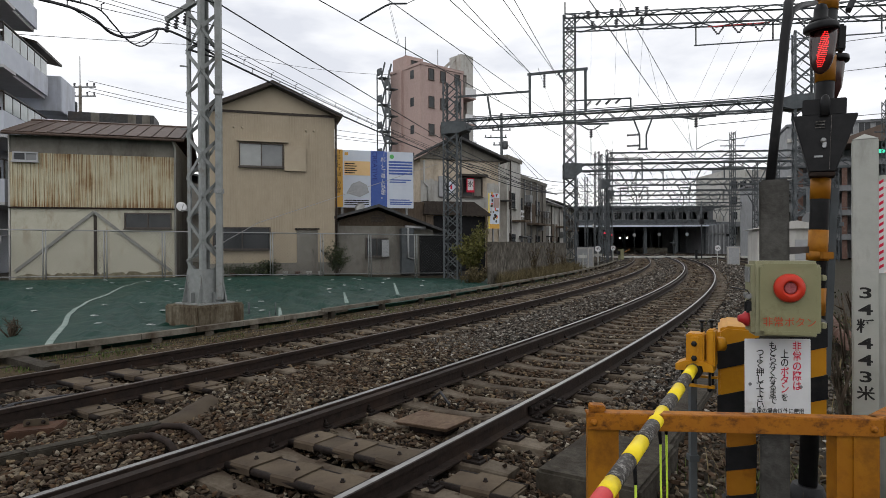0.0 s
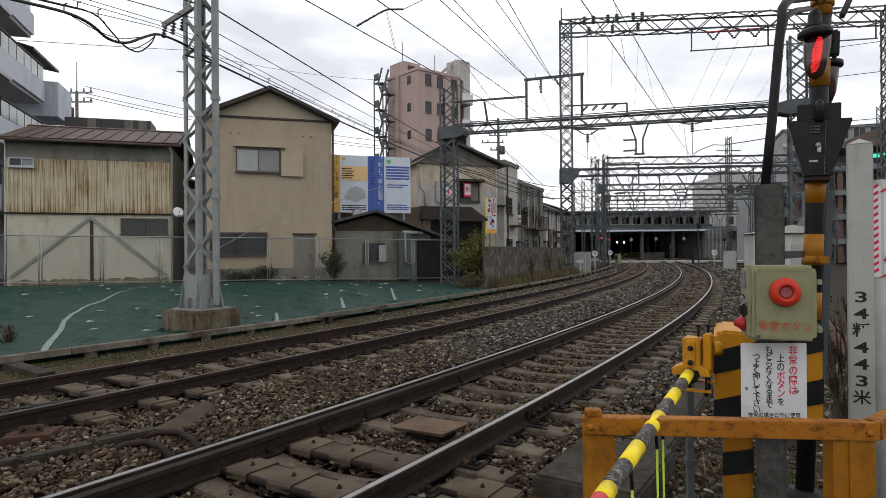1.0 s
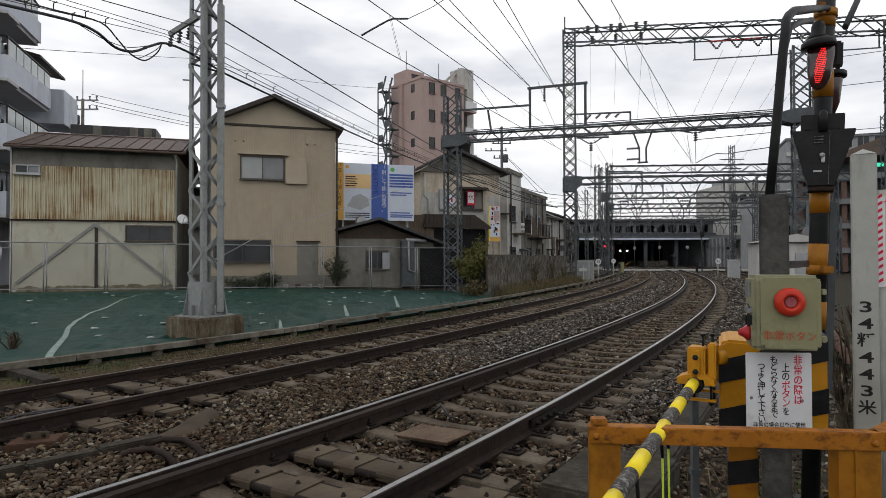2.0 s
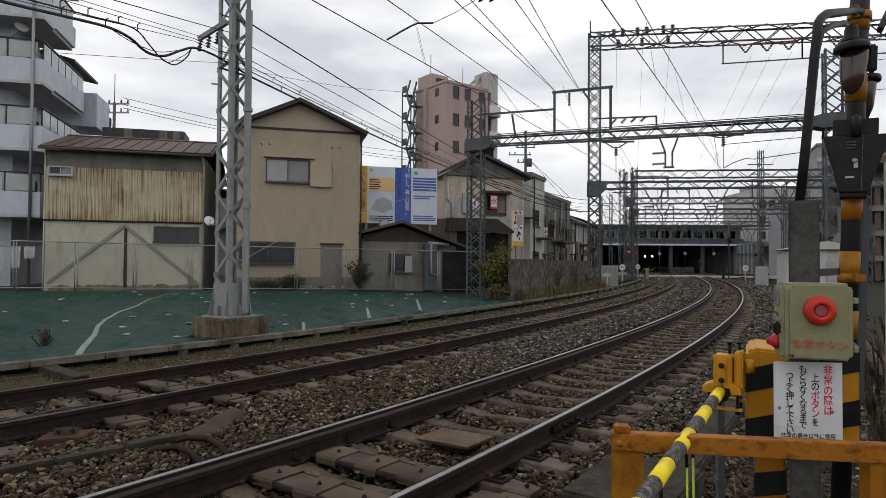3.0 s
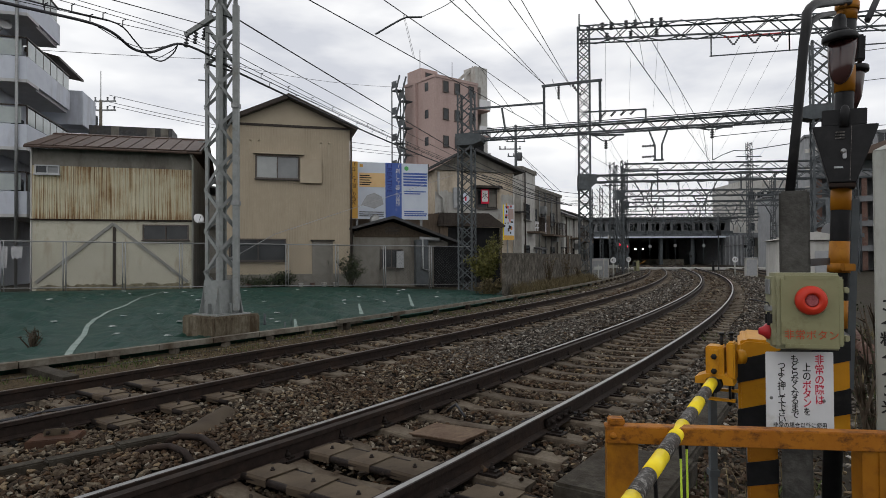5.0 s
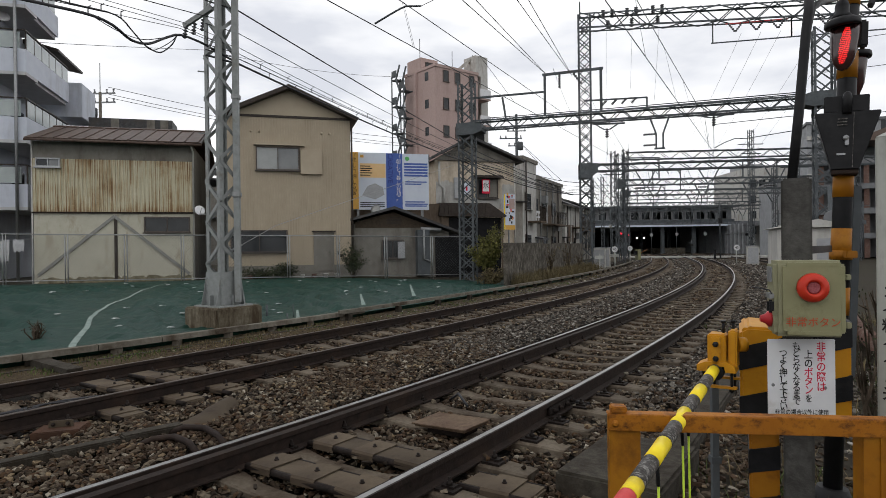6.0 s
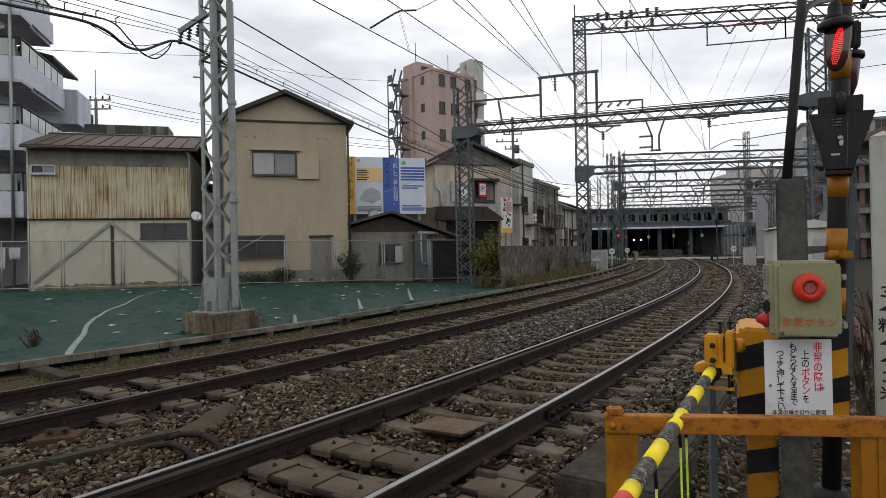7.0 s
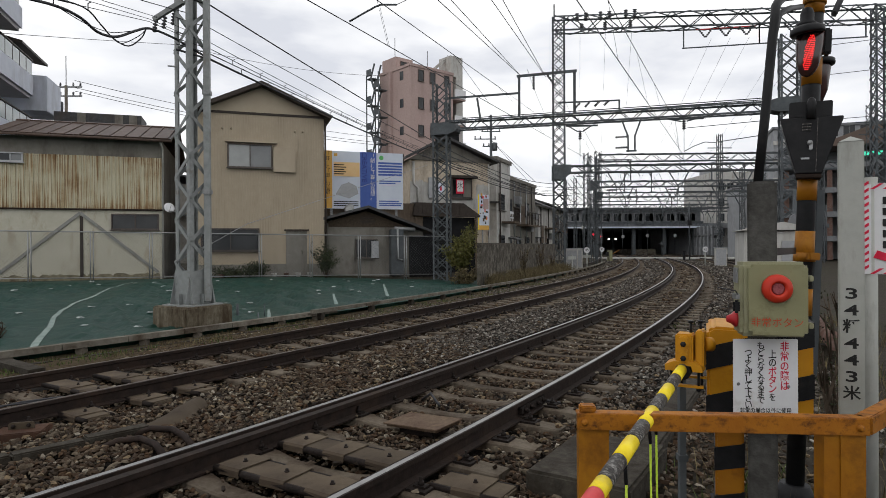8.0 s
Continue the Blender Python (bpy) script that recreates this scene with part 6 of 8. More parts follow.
part("joint_box", slab(B(), [(-0.75, 6.15), (-0.1, 6.15), (0.45, 6.6), (0.45, 7.2), (-0.75, 7.2)], -0.45, 0.45), M_steelfar, g2, m=Matrix.Translation(G2L + g2u * 0.3))
frame_up(g2, G2L, u2, 8.4, 13.2, 16.4, 14.95)
frame_up(g2, G2L, u2, 13.2, 19.6, 16.2, 14.95)
for k in (9.8, 11.1, 12.4, 15.2, 16.6):
    for sl in (-0.45, 0.45):
        p = g_at(G2L, u2, k, 16.2)
        part("insulator", insulator(B(), p + u2 * sl, p + Vector((0, 0, -0.62)), 0.08, 5), M_insul, g2)
part("red_rail", bar(B(), g_at(G2L, u2, 9.2, 16.15), g_at(G2L, u2, 13, 16.15), 0.07), M_redband, g2)
for k in (1.6, 3.2, 4.9):
    for sl in (-0.3, 0.3):
        p = g_at(G2L, u2, k + sl, 17.3)
        part("insulator", insulator(B(), p, p + Vector((0, 0, 0.6)), 0.15, 5), M_insul, g2)
    p = g_at(G2L, u2, k, 16.55)
    part("insulator", insulator(B(), p, p + Vector((0, 0, 0.6)), 0.15, 5), M_insul, g2)
part("finial", tube(B(), [(G2L.x - 0.3, G2L.y, 17.4), (G2L.x - 0.3, G2L.y, 18.6)], 0.05, 6), M_steelfar, g2)
for k in (4.0, 8.2, 12.5):
    part("drop_arm", bar(B(), g_at(G2L, g2u, k - 0.6, 6.6), g_at(G2L, g2u, k, 5.6), 0.07), M_steelfar, g2)
    part("drop_arm", bar(B(), g_at(G2L, g2u, k + 0.7, 6.6), g_at(G2L, g2u, k + 0.2, 5.6), 0.07), M_steelfar, g2)
    part("drop_arm", bar(B(), g_at(G2L, g2u, k, 5.6), g_at(G2L, g2u, k, 5.1), 0.06), M_steelfar, g2)
    part("insulator", insulator(B(), g_at(G2L, g2u, k, 5.4), g_at(G2L, g2u, k - 0.7, 5.4), 0.07, 6), M_insul, g2)


def far_gantry(x0, x1, y, z, mast_top, upper=None, frames=()):
    g = thing("gantry", Matrix(), "grey lattice gantry near the station throat", "gantry", "overhead line gantries")
    u = Vector((1, -0.06, 0)).normalized()
    base = Vector((x0, y, 0))
    W = (x1 - x0)
    for k, top in ((0, mast_top), (W, mast_top - 1)):
        p = base + u * k
        lattice(g, "mast", (p.x, p.y, -0.2), (p.x, p.y, top), 0.65, 0.65, int(top / 0.6), M_steelfar, 0.08, 0.045, False, False, 0)
    a, b = base, base + u * W
    lattice(g, "beam", (a.x, a.y, z), (b.x, b.y, z), 0.6, 0.6, int(W / 0.75), M_steelfar, 0.1, 0.06, False, False)
    part("joint_box", slab(B(), [(-0.36, z - 0.55), (0.1, z - 0.55), (0.45, z - 0.25), (0.45, z + 0.3), (-0.36, z + 0.3)], -0.34, 0.34), M_steelfar, g, m=Matrix.Translation(base))
    if upper:
        lattice(g, "beam", (a.x, a.y, upper), (b.x, b.y, upper), 0.7, 0.9, int(W / 1.2), M_steelfar, 0.1, 0.06, False, False)
    for k0, k1, zt in frames:
        frame_up(g, base, u, k0, k1, z + 0.3, zt, 0.1)
        hung_insulators(g, base, u, np.linspace(k0 + 0.3, k1 - 0.3, 3), zt, 0.4)
    k = 3.0
    while k < W - 1:
        part("drop_arm", bar(B(), g_at(base, u, k - 0.6, z - 0.3), g_at(base, u, k, z - 1.4), 0.09), M_steelfar, g)
        part("drop_arm", bar(B(), g_at(base, u, k + 0.7, z - 0.3), g_at(base, u, k + 0.2, z - 1.4), 0.09), M_steelfar, g)
        part("drop_arm", bar(B(), g_at(base, u, k, z - 1.4), g_at(base, u, k, z - 2.1), 0.08), M_steelfar, g)
        k += 4.3
    return g


far_gantry(15.2, 36, 58, 7.3, 10, None, ((0.5, 3.5, 9.6), (11, 14, 9.2)))
far_gantry(18.9, 42, 70, 7.3, 12.3, 11.5, ((3, 6, 9.8),))
far_gantry(24.5, 52, 92, 7.4, 11, None, ((2, 6, 10.0), (12, 17, 9.6)))
far_gantry(27.5, 60, 106, 7.6, 10.5, 9.6)

# extra lattice posts seen at the throat
for x, y, h in ((31.0, 66, 13.5), (16.5, 66, 11.5), (21, 97, 12), (24.2, 104, 13), (39.5, 78, 11), (36.0, 50, 13), (33.5, 62, 10.5)):
    g = thing("lattice_mast", Matrix(), "slim grey lattice mast in the station yard", "lattice mast", "yard masts")
    lattice(g, "shaft", (x, y, -0.2), (x, y, h), 0.5, 0.5, int(h / 0.5), M_steelfar, 0.07, 0.04, False, False, 0)
    part("cross_arm", bar(B(), (x - 1.3, y, h - 1.5), (x + 1.3, y, h - 1.5), 0.09), M_steelfar, g)
    part("cross_arm", bar(B(), (x - 1.0, y, h - 2.5), (x + 1.0, y, h - 2.5), 0.09), M_steelfar, g)
    part("footing", box(B(), x - 0.6, x + 0.6, y - 0.6, y + 0.6, -0.4, 0.2, 0.03), M_conc, g)


# ---- wires ----
def wire(pts, r, label="thin dark overhead wire", group="overhead wires"):
    return solid("overhead_wire", tube(B(), pts, r, 5), M_wire, label, "wire", group=group)


def along(off, z, s0, s1, step=3.0):
    return [T(s, off, z)[0] for s in np.arange(s0, s1 + 0.1, step)]


# over each track: contact wire, messenger and droppers; straight to the first gantry, then round the bend
for off, c0, c1, m0, m1 in ((0.0, (1.95, 8.81, 5.15), (10.25, 25.0, 5.15), (3.12, 11.43, 6.3), (9.81, 25.2, 6.91)),
                            (-SPACING, (-2.2, 8.62, 5.15), (6.75, 26.4, 5.15), (-1.35, 10.39, 5.9), (4.49, 27.1, 7.37))):
    c0, c1, m0, m1 = (Vector(v) for v in (c0, c1, m0, m1))
    wire([c0 + (c0 - c1) * 1.1, c1], 0.0085, "copper contact wire over the track")
    wire([m0 + (m0 - m1) * 1.2, m1], 0.009, "catenary messenger wire over the track")
    for k in range(4):
        p = m0.lerp(m1, 0.06 + 0.27 * k)
        q = c0.lerp(c1, (p.y - c0.y) / (c1.y - c0.y))
        for d in (0.0, 0.06):
            wire([p + Vector((d * 0.4, d, 0)), q + Vector((d * 0.4, d, 0))], 0.003, "thin dropper between two overhead wires", "wire droppers")
    s_g = side_of(c1.x, c1.y)[0]
    wire([c1] + along(off, 5.15, s_g + 4, 118), 0.0085, "copper contact wire over the track")
    spans = (s_g, 42, 58, 84, 118)
    for a, b in zip(spans[:-1], spans[1:]):
        n = 12
        pts = [T(a + (b - a) * k / n, off - 0.3, 7.0 - 0.9 * 4 * (k / n) * (1 - k / n))[0] for k in range(n + 1)]
        wire(pts, 0.009, "catenary messenger wire over the track")
        for k in range(1, n, 2):
            wire([pts[k], T(a + (b - a) * k / n, off, 5.15)[0]], 0.003, "thin dropper between two overhead wires", "wire droppers")


def span(p, q, drop, r, label="dark overhead feeder cable"):
    wire(sag(p, q, drop, 12), r, label)


def eased(pts, n=4):
    """A smooth line through points."""
    pts = [Vector(p) for p in pts]
    out = []
    for i in range(len(pts) - 1):
        a, b = pts[max(i - 1, 0)], pts[min(i + 2, len(pts) - 1)]
        p, q = pts[i], pts[i + 1]
        for k in range(n):
            u = k / n
            out.append(0.5 * (2 * p + (q - a) * u + (2 * a - 5 * p + 4 * q - b) * u * u + (3 * p - a - 3 * q + b) * u ** 3))
    return out + [pts[-1]]


# feeder cables between the masts on the left, and on past the camera
for z1, z2, drop, r in ((6.5, 6.17, 0.03, 0.016), (6.02, 5.91, 0.07, 0.009), (5.72, 5.7, 0.15, 0.008), (5.59, 5.62, 0.13, 0.008), (5.48, 5.49, 0.04, 0.011), (5.37, 5.39, 0.10, 0.023)):
    span((MX + 0.39, MY, z1), (0.3, 28.4, z2), drop, r)
    span((0.3, 28.4, z2), (9.2, 43.4, z2 - 0.3), 0.5, r * 1.2)
    span((9.2, 43.4, z2 - 0.3), (15.2, 58, z2 + 0.2), 0.4, r * 1.2)
    span((MX + 0.39, MY, z1), (MX - 0.2, MY - 0.3, z1 + 0.12), 0.0, r)
wire(eased([(-6.05, 6.2, 4.45), (-5.9, 7.6, 4.72), (-5.77, 8.5, 4.91), (-5.65, 9.39, 5.09), (-5.58, 9.91, 5.11), (-5.52, 10.34, 5.02), (-5.46, 10.8, 5.11), (-5.4, 11.32, 5.39), (-5.34, 11.78, 5.6), (-5.25, 12.5, 5.7), (-5.1, 12.95, 5.66), (MX + 0.39, MY, 5.37)]), 0.024, "thick black sagging feeder cable bundle")
wire(eased([(-6.1, 6.2, 4.55), (-5.85, 7.98, 4.91), (-5.71, 8.98, 5.11), (-5.58, 9.98, 5.31), (-5.52, 10.41, 5.18), (-5.47, 10.72, 5.05), (-5.42, 11.14, 5.06), (-5.37, 11.53, 5.34), (-5.35, 11.68, 5.57)]), 0.013, "black looped feeder cable")
wire(eased([(-5.64, 9.52, 5.09), (-5.56, 10.05, 5.06), (-5.48, 10.64, 5.13), (-5.41, 11.23, 5.36)]), 0.007)
wire(eased([(-5.47, 10.72, 5.04), (-5.44, 10.97, 5.05), (-5.38, 11.5, 5.38), (-5.35, 11.72, 5.6)]), 0.008)
for q0, q1, r in (((-5.77, 8.55, 5.15), (-5.34, 11.78, 5.78), 0.006), ((-5.73, 8.87, 5.29), (-5.33, 11.92, 5.89), 0.006), ((-5.85, 8.3, 4.95), (-5.34, 11.78, 5.73), 0.006), ((-5.63, 9.58, 5.59), (-5.25, 12.54, 6.27), 0.009)):
    q0, q1 = Vector(q0), Vector(q1)
    span(q0 - (q1 - q0) * 0.6, q1, 0.0, r)
    span(q1, (MX, MY, q1.z + 0.05), 0.0, r)
span((-26.4, 32, 12.86), (-20.5, 50, 17.86), 0.05, 0.018)
span((-20.5, 50, 17.86), (-4.6, 67.5, 20.2), 0.6, 0.018)
# thick cables drooping from the second mast to the third
for lift, r in ((0.0, 0.024), (0.12, 0.02), (0.42, 0.02)):
    path = [(0.3, 28.4, 5.5 + lift), (1.03, 30.0, 5.36 + lift), (2.39, 32.0, 5.28 + lift * 0.9), (4.33, 36.0, 5.1 + lift * 0.6), (6.8, 41.0, 5.0 + lift * 0.3), (8.06, 43.4, 5.01)]
    wire(eased(path, 3), r, "thick black drooping feeder cable")
# suspended hooks on the feeder
hook = B()
bar(hook, (0, 0, 0), (0, 0, 0.1), 0.012)
bar(hook, (0, 0, 0.1), (0.05, 0, 0.12), 0.012)
me_hook = bpy.data.meshes.new("cable_hanger")
hook.to_mesh(me_hook)
hook.free()
me_hook.materials.append(M_wire)
spots = [Vector(p) for p in ((-5.78, 8.45, 5.0), (-5.71, 8.98, 5.11), (-5.62, 9.63, 5.24), (-5.56, 10.1, 5.31), (-5.78, 8.48, 4.92), (-5.66, 9.35, 5.1))]
for k in range(1, 15):
    for z1, z2, drop in ((5.48, 5.49, 0.04), (5.37, 5.39, 0.10)):
        u = (k - (0.3 if z1 > 5.4 else 0)) / 15
        spots.append(Vector((MX + 0.39, MY, z1)).lerp(Vector((0.3, 28.4, z2)), u) - Vector((0, 0, drop * 4 * u * (1 - u))))
for p in spots:
    tagged(piece("cable_hanger", me_hook, None, Matrix.Translation(p)), "small dark hanger on the feeder cable", "cable hanger", "cable hangers")
# long wires from above the camera to the gantries
for p, q in (((1.18, 15.0, 7.85), (5.01, 26.96, 8.85)), ((1.52, 15.0, 7.84), (5.01, 26.96, 8.85)), ((0.28, 15.0, 7.66), (3.98, 27.33, 9.0)), ((0.28, 15.0, 7.33), (3.98, 27.33, 9.0))):
    p, q = Vector(p), Vector(q)
    span(p - (q - p) * 0.7, q, 0.0, 0.011)
for k, (a, b) in enumerate((((10.4, 43, 16.9), (22, 92, 10)), ((12.2, 43, 16.9), (25, 92, 10)), ((14, 42.8, 16.9), (28, 92, 10)), ((19, 41.6, 15.5), (30, 92, 9.8)), ((20.2, 41.4, 15.5), (32, 92, 9.8)), ((21.4, 41.2, 15.5), (34, 92, 9.8)), ((23.6, 40.6, 15.5), (37, 92, 9.8)), ((25, 40.3, 15.5), (39, 92, 9.8)), ((4.2, 27, 9.2), (9.5, 43.5, 9.0)), ((5.2, 26.7, 9.2), (16, 58, 9.5)))):
    span(a, b, 0.8, 0.009)
for z in (6.2, 7.9, 9.0):
    span((13.9, 23.7, z), (30, 14, z + 0.4), 0.2, 0.012)
# bent stay arm high over the tracks, hung from two wires
arm = thing("wire_holder", Matrix(), "bent slim steel holder hung among the overhead wires", "wire holder")
part("tube", tube(B(), [(-1.46, 11, 5.45), (-1.2, 11, 5.6), (-1.0, 11, 5.71), (-0.9, 11, 5.75), (-0.62, 11, 5.75)], 0.018, 8), M_steelfar, arm)
part("stay", tube(B(), [(-0.62, 11.0, 5.75), (-0.2, 11.0, 5.95), (4.0, 11.0, 8.6)], 0.006, 6), M_wire, arm)


# the near mast's own gantry beam, high over the crossing, with hanging insulators
GN = Vector((MX, MY, 0))
un = Vector((0.84, -0.545, 0)).normalized()
GE = GN + un * 15.5
gn = thing("gantry", Matrix(), "grey lattice gantry beam over the level crossing", "gantry", "overhead line gantries")
a, b = GN + un * 0.4, GE - un * 0.3
lattice(gn, "beam", (a.x, a.y, 7.5), (b.x, b.y, 7.5), 0.55, 0.55, 26, M_steelfar, 0.08, 0.05, True, False)
lattice(gn, "mast", (GE.x, GE.y, -0.3), (GE.x, GE.y, 8.2), 0.66, 0.62, 13, M_steel, 0.085, 0.055, True, True, math.atan2(un.y, un.x))
hf = thing_part("hanging_frame", gn, Matrix(), "dark steel hanging frame with insulators")
part("bar", bar(B(), (-0.35, 10.3, 5.92), (0.55, 10.1, 6.0), 0.07), M_steelfar, hf)
part("bar", bar(B(), (-0.2, 10.27, 5.93), (-0.2, 10.0, 7.3), 0.06), M_steelfar, hf)
part("bar", bar(B(), (0.45, 10.12, 5.98), (0.45, 9.6, 7.3), 0.06), M_steelfar, hf)
for x in (0.12, 0.3):
    part("insulator", insulator(B(), (x, 10.15, 5.95), (x + 0.12, 10.15, 5.78), 0.06, 4), M_insul, hf)

# stay rod from the mast's foot up to the house corner
st = thing("stay_wire", Matrix(), "thin steel stay wire with a rod end on the mast", "stay wire")
part("rod", bar(B(), (MX - 0.3, MY - 0.2, 1.15), (MX + 0.3, MY + 0.3, 1.55), 0.035), M_steel, st)
part("cable", tube(B(), [(MX + 0.3, MY + 0.3, 1.55), (-4.3, 14.4, 2.0), (-0.2, 28.2, 5.2)], 0.008, 6), M_galv, st)


# ---- the station and what lies round it ----
def build_station():
    t = thing("station_hall", Matrix(), "grey elevated station hall over dark track openings", "station")
    y = 120
    # Back and inner walls near-black: the openings' unlit gloom is put into colour.
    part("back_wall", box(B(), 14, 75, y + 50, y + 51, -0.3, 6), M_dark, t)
    part("inner_ceiling", box(B(), 14, 66, y + 30.1, y + 50, 5.0, 5.9), M_darkstation, t)
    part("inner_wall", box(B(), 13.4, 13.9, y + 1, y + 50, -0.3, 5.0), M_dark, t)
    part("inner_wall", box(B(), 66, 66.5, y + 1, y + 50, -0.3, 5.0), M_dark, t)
    part("deck", box(B(), 14, 66, y, y + 30, 5.0, 5.9), M_darkstation, t)
    part("deck_edge", box(B(), 19, 55, y - 0.9, y - 0.003, 5.0, 5.3), M_whitep, t)
    part("upper_wall", box(B(), 20, 53, y + 1, y + 24, 5.9, 8.6), M_darkstation, t)
    part("roof", box(B(), 19, 54, y, y + 25, 8.6, 9.0), M_steelfar, t)
    for k in range(15):
        window(t, 21 + 2.1 * k, 22.6 + 2.1 * k, 6.4, 7.9, y + 0.98, [M_glass, M_whitep], M_alu, panes=2, sill=False)
    for x in (13.5, 24.0, 32.2, 39.5, 45.5, 51.5, 60):
        part("column", box(B(), x - 0.3, x + 0.3, y + 0.2, y + 1.0, -0.3, 5.0), M_steelfar, t)
        part("column", box(B(), x - 0.3, x + 0.3, y + 14.2, y + 15.0, -0.3, 5.0), M_steelfar, t)
    part("platform", box(B(), 40.2, 44.8, y + 3, y + 30, -0.3, 0.9), M_conc, t)
    part("platform", box(B(), 24.5, 31.0, y + 3, y + 30, -0.3, 0.9), M_conc, t)
    part("side_wall", box(B(), 51.6, 52.2, y - 8, y + 25, -0.3, 5.2), M_office, t)
    for k in range(7):
        part("pilaster", box(B(), 51.3, 51.595, y - 8 + 1.6 * k, y - 7.6 + 1.6 * k, -0.3, 5.2), M_darkstation, t)
    part("pipe_rack", box(B(), 51.35, 51.59, y - 8, y + 3, 3.4, 3.6), M_galv, t)
    for z_ in (5.45, 9.3):
        bm = B()
        for k in range(46):
            x_ = 19.5 + 0.75 * k
            bar(bm, (x_, y - 0.6, z_ - 0.35), (x_ + 0.375, y - 0.6, z_ + 0.35), 0.06)
            bar(bm, (x_ + 0.375, y - 0.6, z_ + 0.35), (x_ + 0.75, y - 0.6, z_ - 0.35), 0.06)
        tagged(part("front_truss", bm, M_steelfar, t), kind="stuff")
        part("truss_chord", bar(B(), (19.5, y - 0.6, z_ + 0.35), (54, y - 0.6, z_ + 0.35), 0.1), M_steelfar, t)
        part("truss_chord", bar(B(), (19.5, y - 0.6, z_ - 0.35), (54, y - 0.6, z_ - 0.35), 0.1), M_steelfar, t)
    for x_ in np.arange(21, 53, 1.7):
        part("front_pipe", tube(B(), [(x_, y - 0.4, 4.9), (x_ + 0.1, y - 0.4, 9.6)], 0.035, 6), M_steelfar, t)
    for x_, z_ in ((37.0, 3.4), (41.8, 3.5), (47.2, 3.5)):
        part("hung_board", lathe(B(), ((0.32, 0), (0.32, 0.05)), 16, pose(x_, y - 0.8, z_, 90)), M_office, t)
        part("board_post", tube(B(), [(x_, y - 0.7, -0.2), (x_, y - 0.7, 4.9)], 0.04, 8), M_steelfar, t)
    part("rail_fence", box(B(), 20, 53, y - 0.3, y - 0.2, 5.9, 6.3), M_steelfar, t)
    w = thing("office_block", Matrix(), "grey concrete office block beside the station", "building")
    part("wall", box(B(), 57.5, 66.0, 125, 140, -0.3, 16.6), M_palewall, w)
    for i in range(4):
        for j in range(4):
            window(w, 58.3 + 1.9 * i, 59.7 + 1.9 * i, 3.4 + 3.1 * j, 5.0 + 3.1 * j, 124.97, M_glass, M_alu, sill=False)
    part("roof_box", box(B(), 58.5, 62.5, 128, 134, 16.6, 17.8), M_office, w)


build_station()

train = thing("train", pose(43.6, 143, 0.35), "dark train front with two lit headlights inside the station", "train")
part("body", box(B(), -1.4, 1.4, 6, 26, 0.35, 3.9, 0.15), surf("dark_maroon_body", (0.03, 0.01, 0.012), (0.05, 0.018, 0.02), 2, 0.4, 0), train)
part("windscreen", box(B(), -1.1, 1.1, 5.95, 5.995, 2.0, 3.2, 0.02), M_glass, train)
for x in (-0.85, 0.85):
    part("headlight", lathe(B(), ((0.2, 0), (0.2, 0.06)), 12, pose(x, 5.94, 2.9, 90)), M_head, train, "lit white headlight")

for x, y, z in ((20.41, 78, 3.16), (21.94, 80, 2.98)):
    s = thing("signal", pose(x, y, -0.2), "black trackside signal showing red", "railway signal", "trackside signals")
    part("post", tube(B(), [(0, 0, 0), (0, 0, z + 0.4)], 0.07, 8), M_steelfar, s)
    part("head", box(B(), -0.28, 0.28, -0.12, 0.1, z - 0.9, z + 0.4, 0.05), M_black, s)
    part("lamp", lathe(B(), ((0.13, 0), (0.11, 0.05)), 14, pose(0, -0.1, z, 90)), M_sigred, s, "lit red lamp")
    for k in (1, 2):
        part("lens", lathe(B(), ((0.1, 0), (0.09, 0.04)), 12, pose(0, -0.12, z - 0.32 * k, 90)), M_lens, s)

for x, y, n in ((12.62, 50.3, "45"), (17.2, 62.4, "35"), (22.97, 51.6, "45")):
    s = thing("speed_sign", pose(x, y, -0.25), "round white speed limit board on a white post", "speed sign", "speed signs")
    part("post", tube(B(), [(0, 0, 0), (0, 0, 1.35)], 0.05, 8), M_whitepost, s)
    part("disc", lathe(B(), ((0.24, 0), (0.24, 0.03)), 22, pose(0, -0.05, 1.4, 90)), M_white, s)
    lettering("number", s, n, 0.3, M_ink, pose(0, -0.09, 1.4))
for x, y in ((11.4, 48.6), (24.0, 51.0), (10.6, 46.8)):
    s = thing("signal_cabinet", pose(x, y, -0.25, 0, 0, -15), "pale grey trackside relay cabinet", "relay cabinet", "trackside cabinets")
    part("body", box(B(), -0.45, 0.45, -0.3, 0.3, 0, 1.5, 0.03), M_palewall, s)
    part("roof", box(B(), -0.5, 0.5, -0.35, 0.35, 1.5, 1.56, 0.01), M_alu, s)
    part("door", box(B(), -0.38, 0.38, -0.315, -0.302, 0.1, 1.4, 0.004), M_alu, s)
for x, y, r in ((10.2, 45.0, 35), (13.2, 52.5, -30)):
    s = thing("white_marker", pose(x, y, -0.25, 0, 0, r), "white painted angled marker stake", "marker")
    part("stake", box(B(), -0.06, 0.06, -0.04, 0.04, 0, 1.1, 0.01), M_whitepost, s)
    part("blade", box(B(), -0.55, 0.35, -0.07, -0.042, 0.75, 0.98, 0.01), M_whitepost, s)
cab = thing("crossing_barrier", pose(19.6, 68, -0.2, 0, 0, 10), "yellow barrier machine at the far crossing", "barrier")
part("body", box(B(), -0.16, 0.2, -0.35, 0.35, 0, 1.2, 0.03), M_box, cab)
part("arm", bar(B(), (0.3, -0.2, 0.85), (1.0, -0.2, 1.2), 0.06), M_orange, cab)
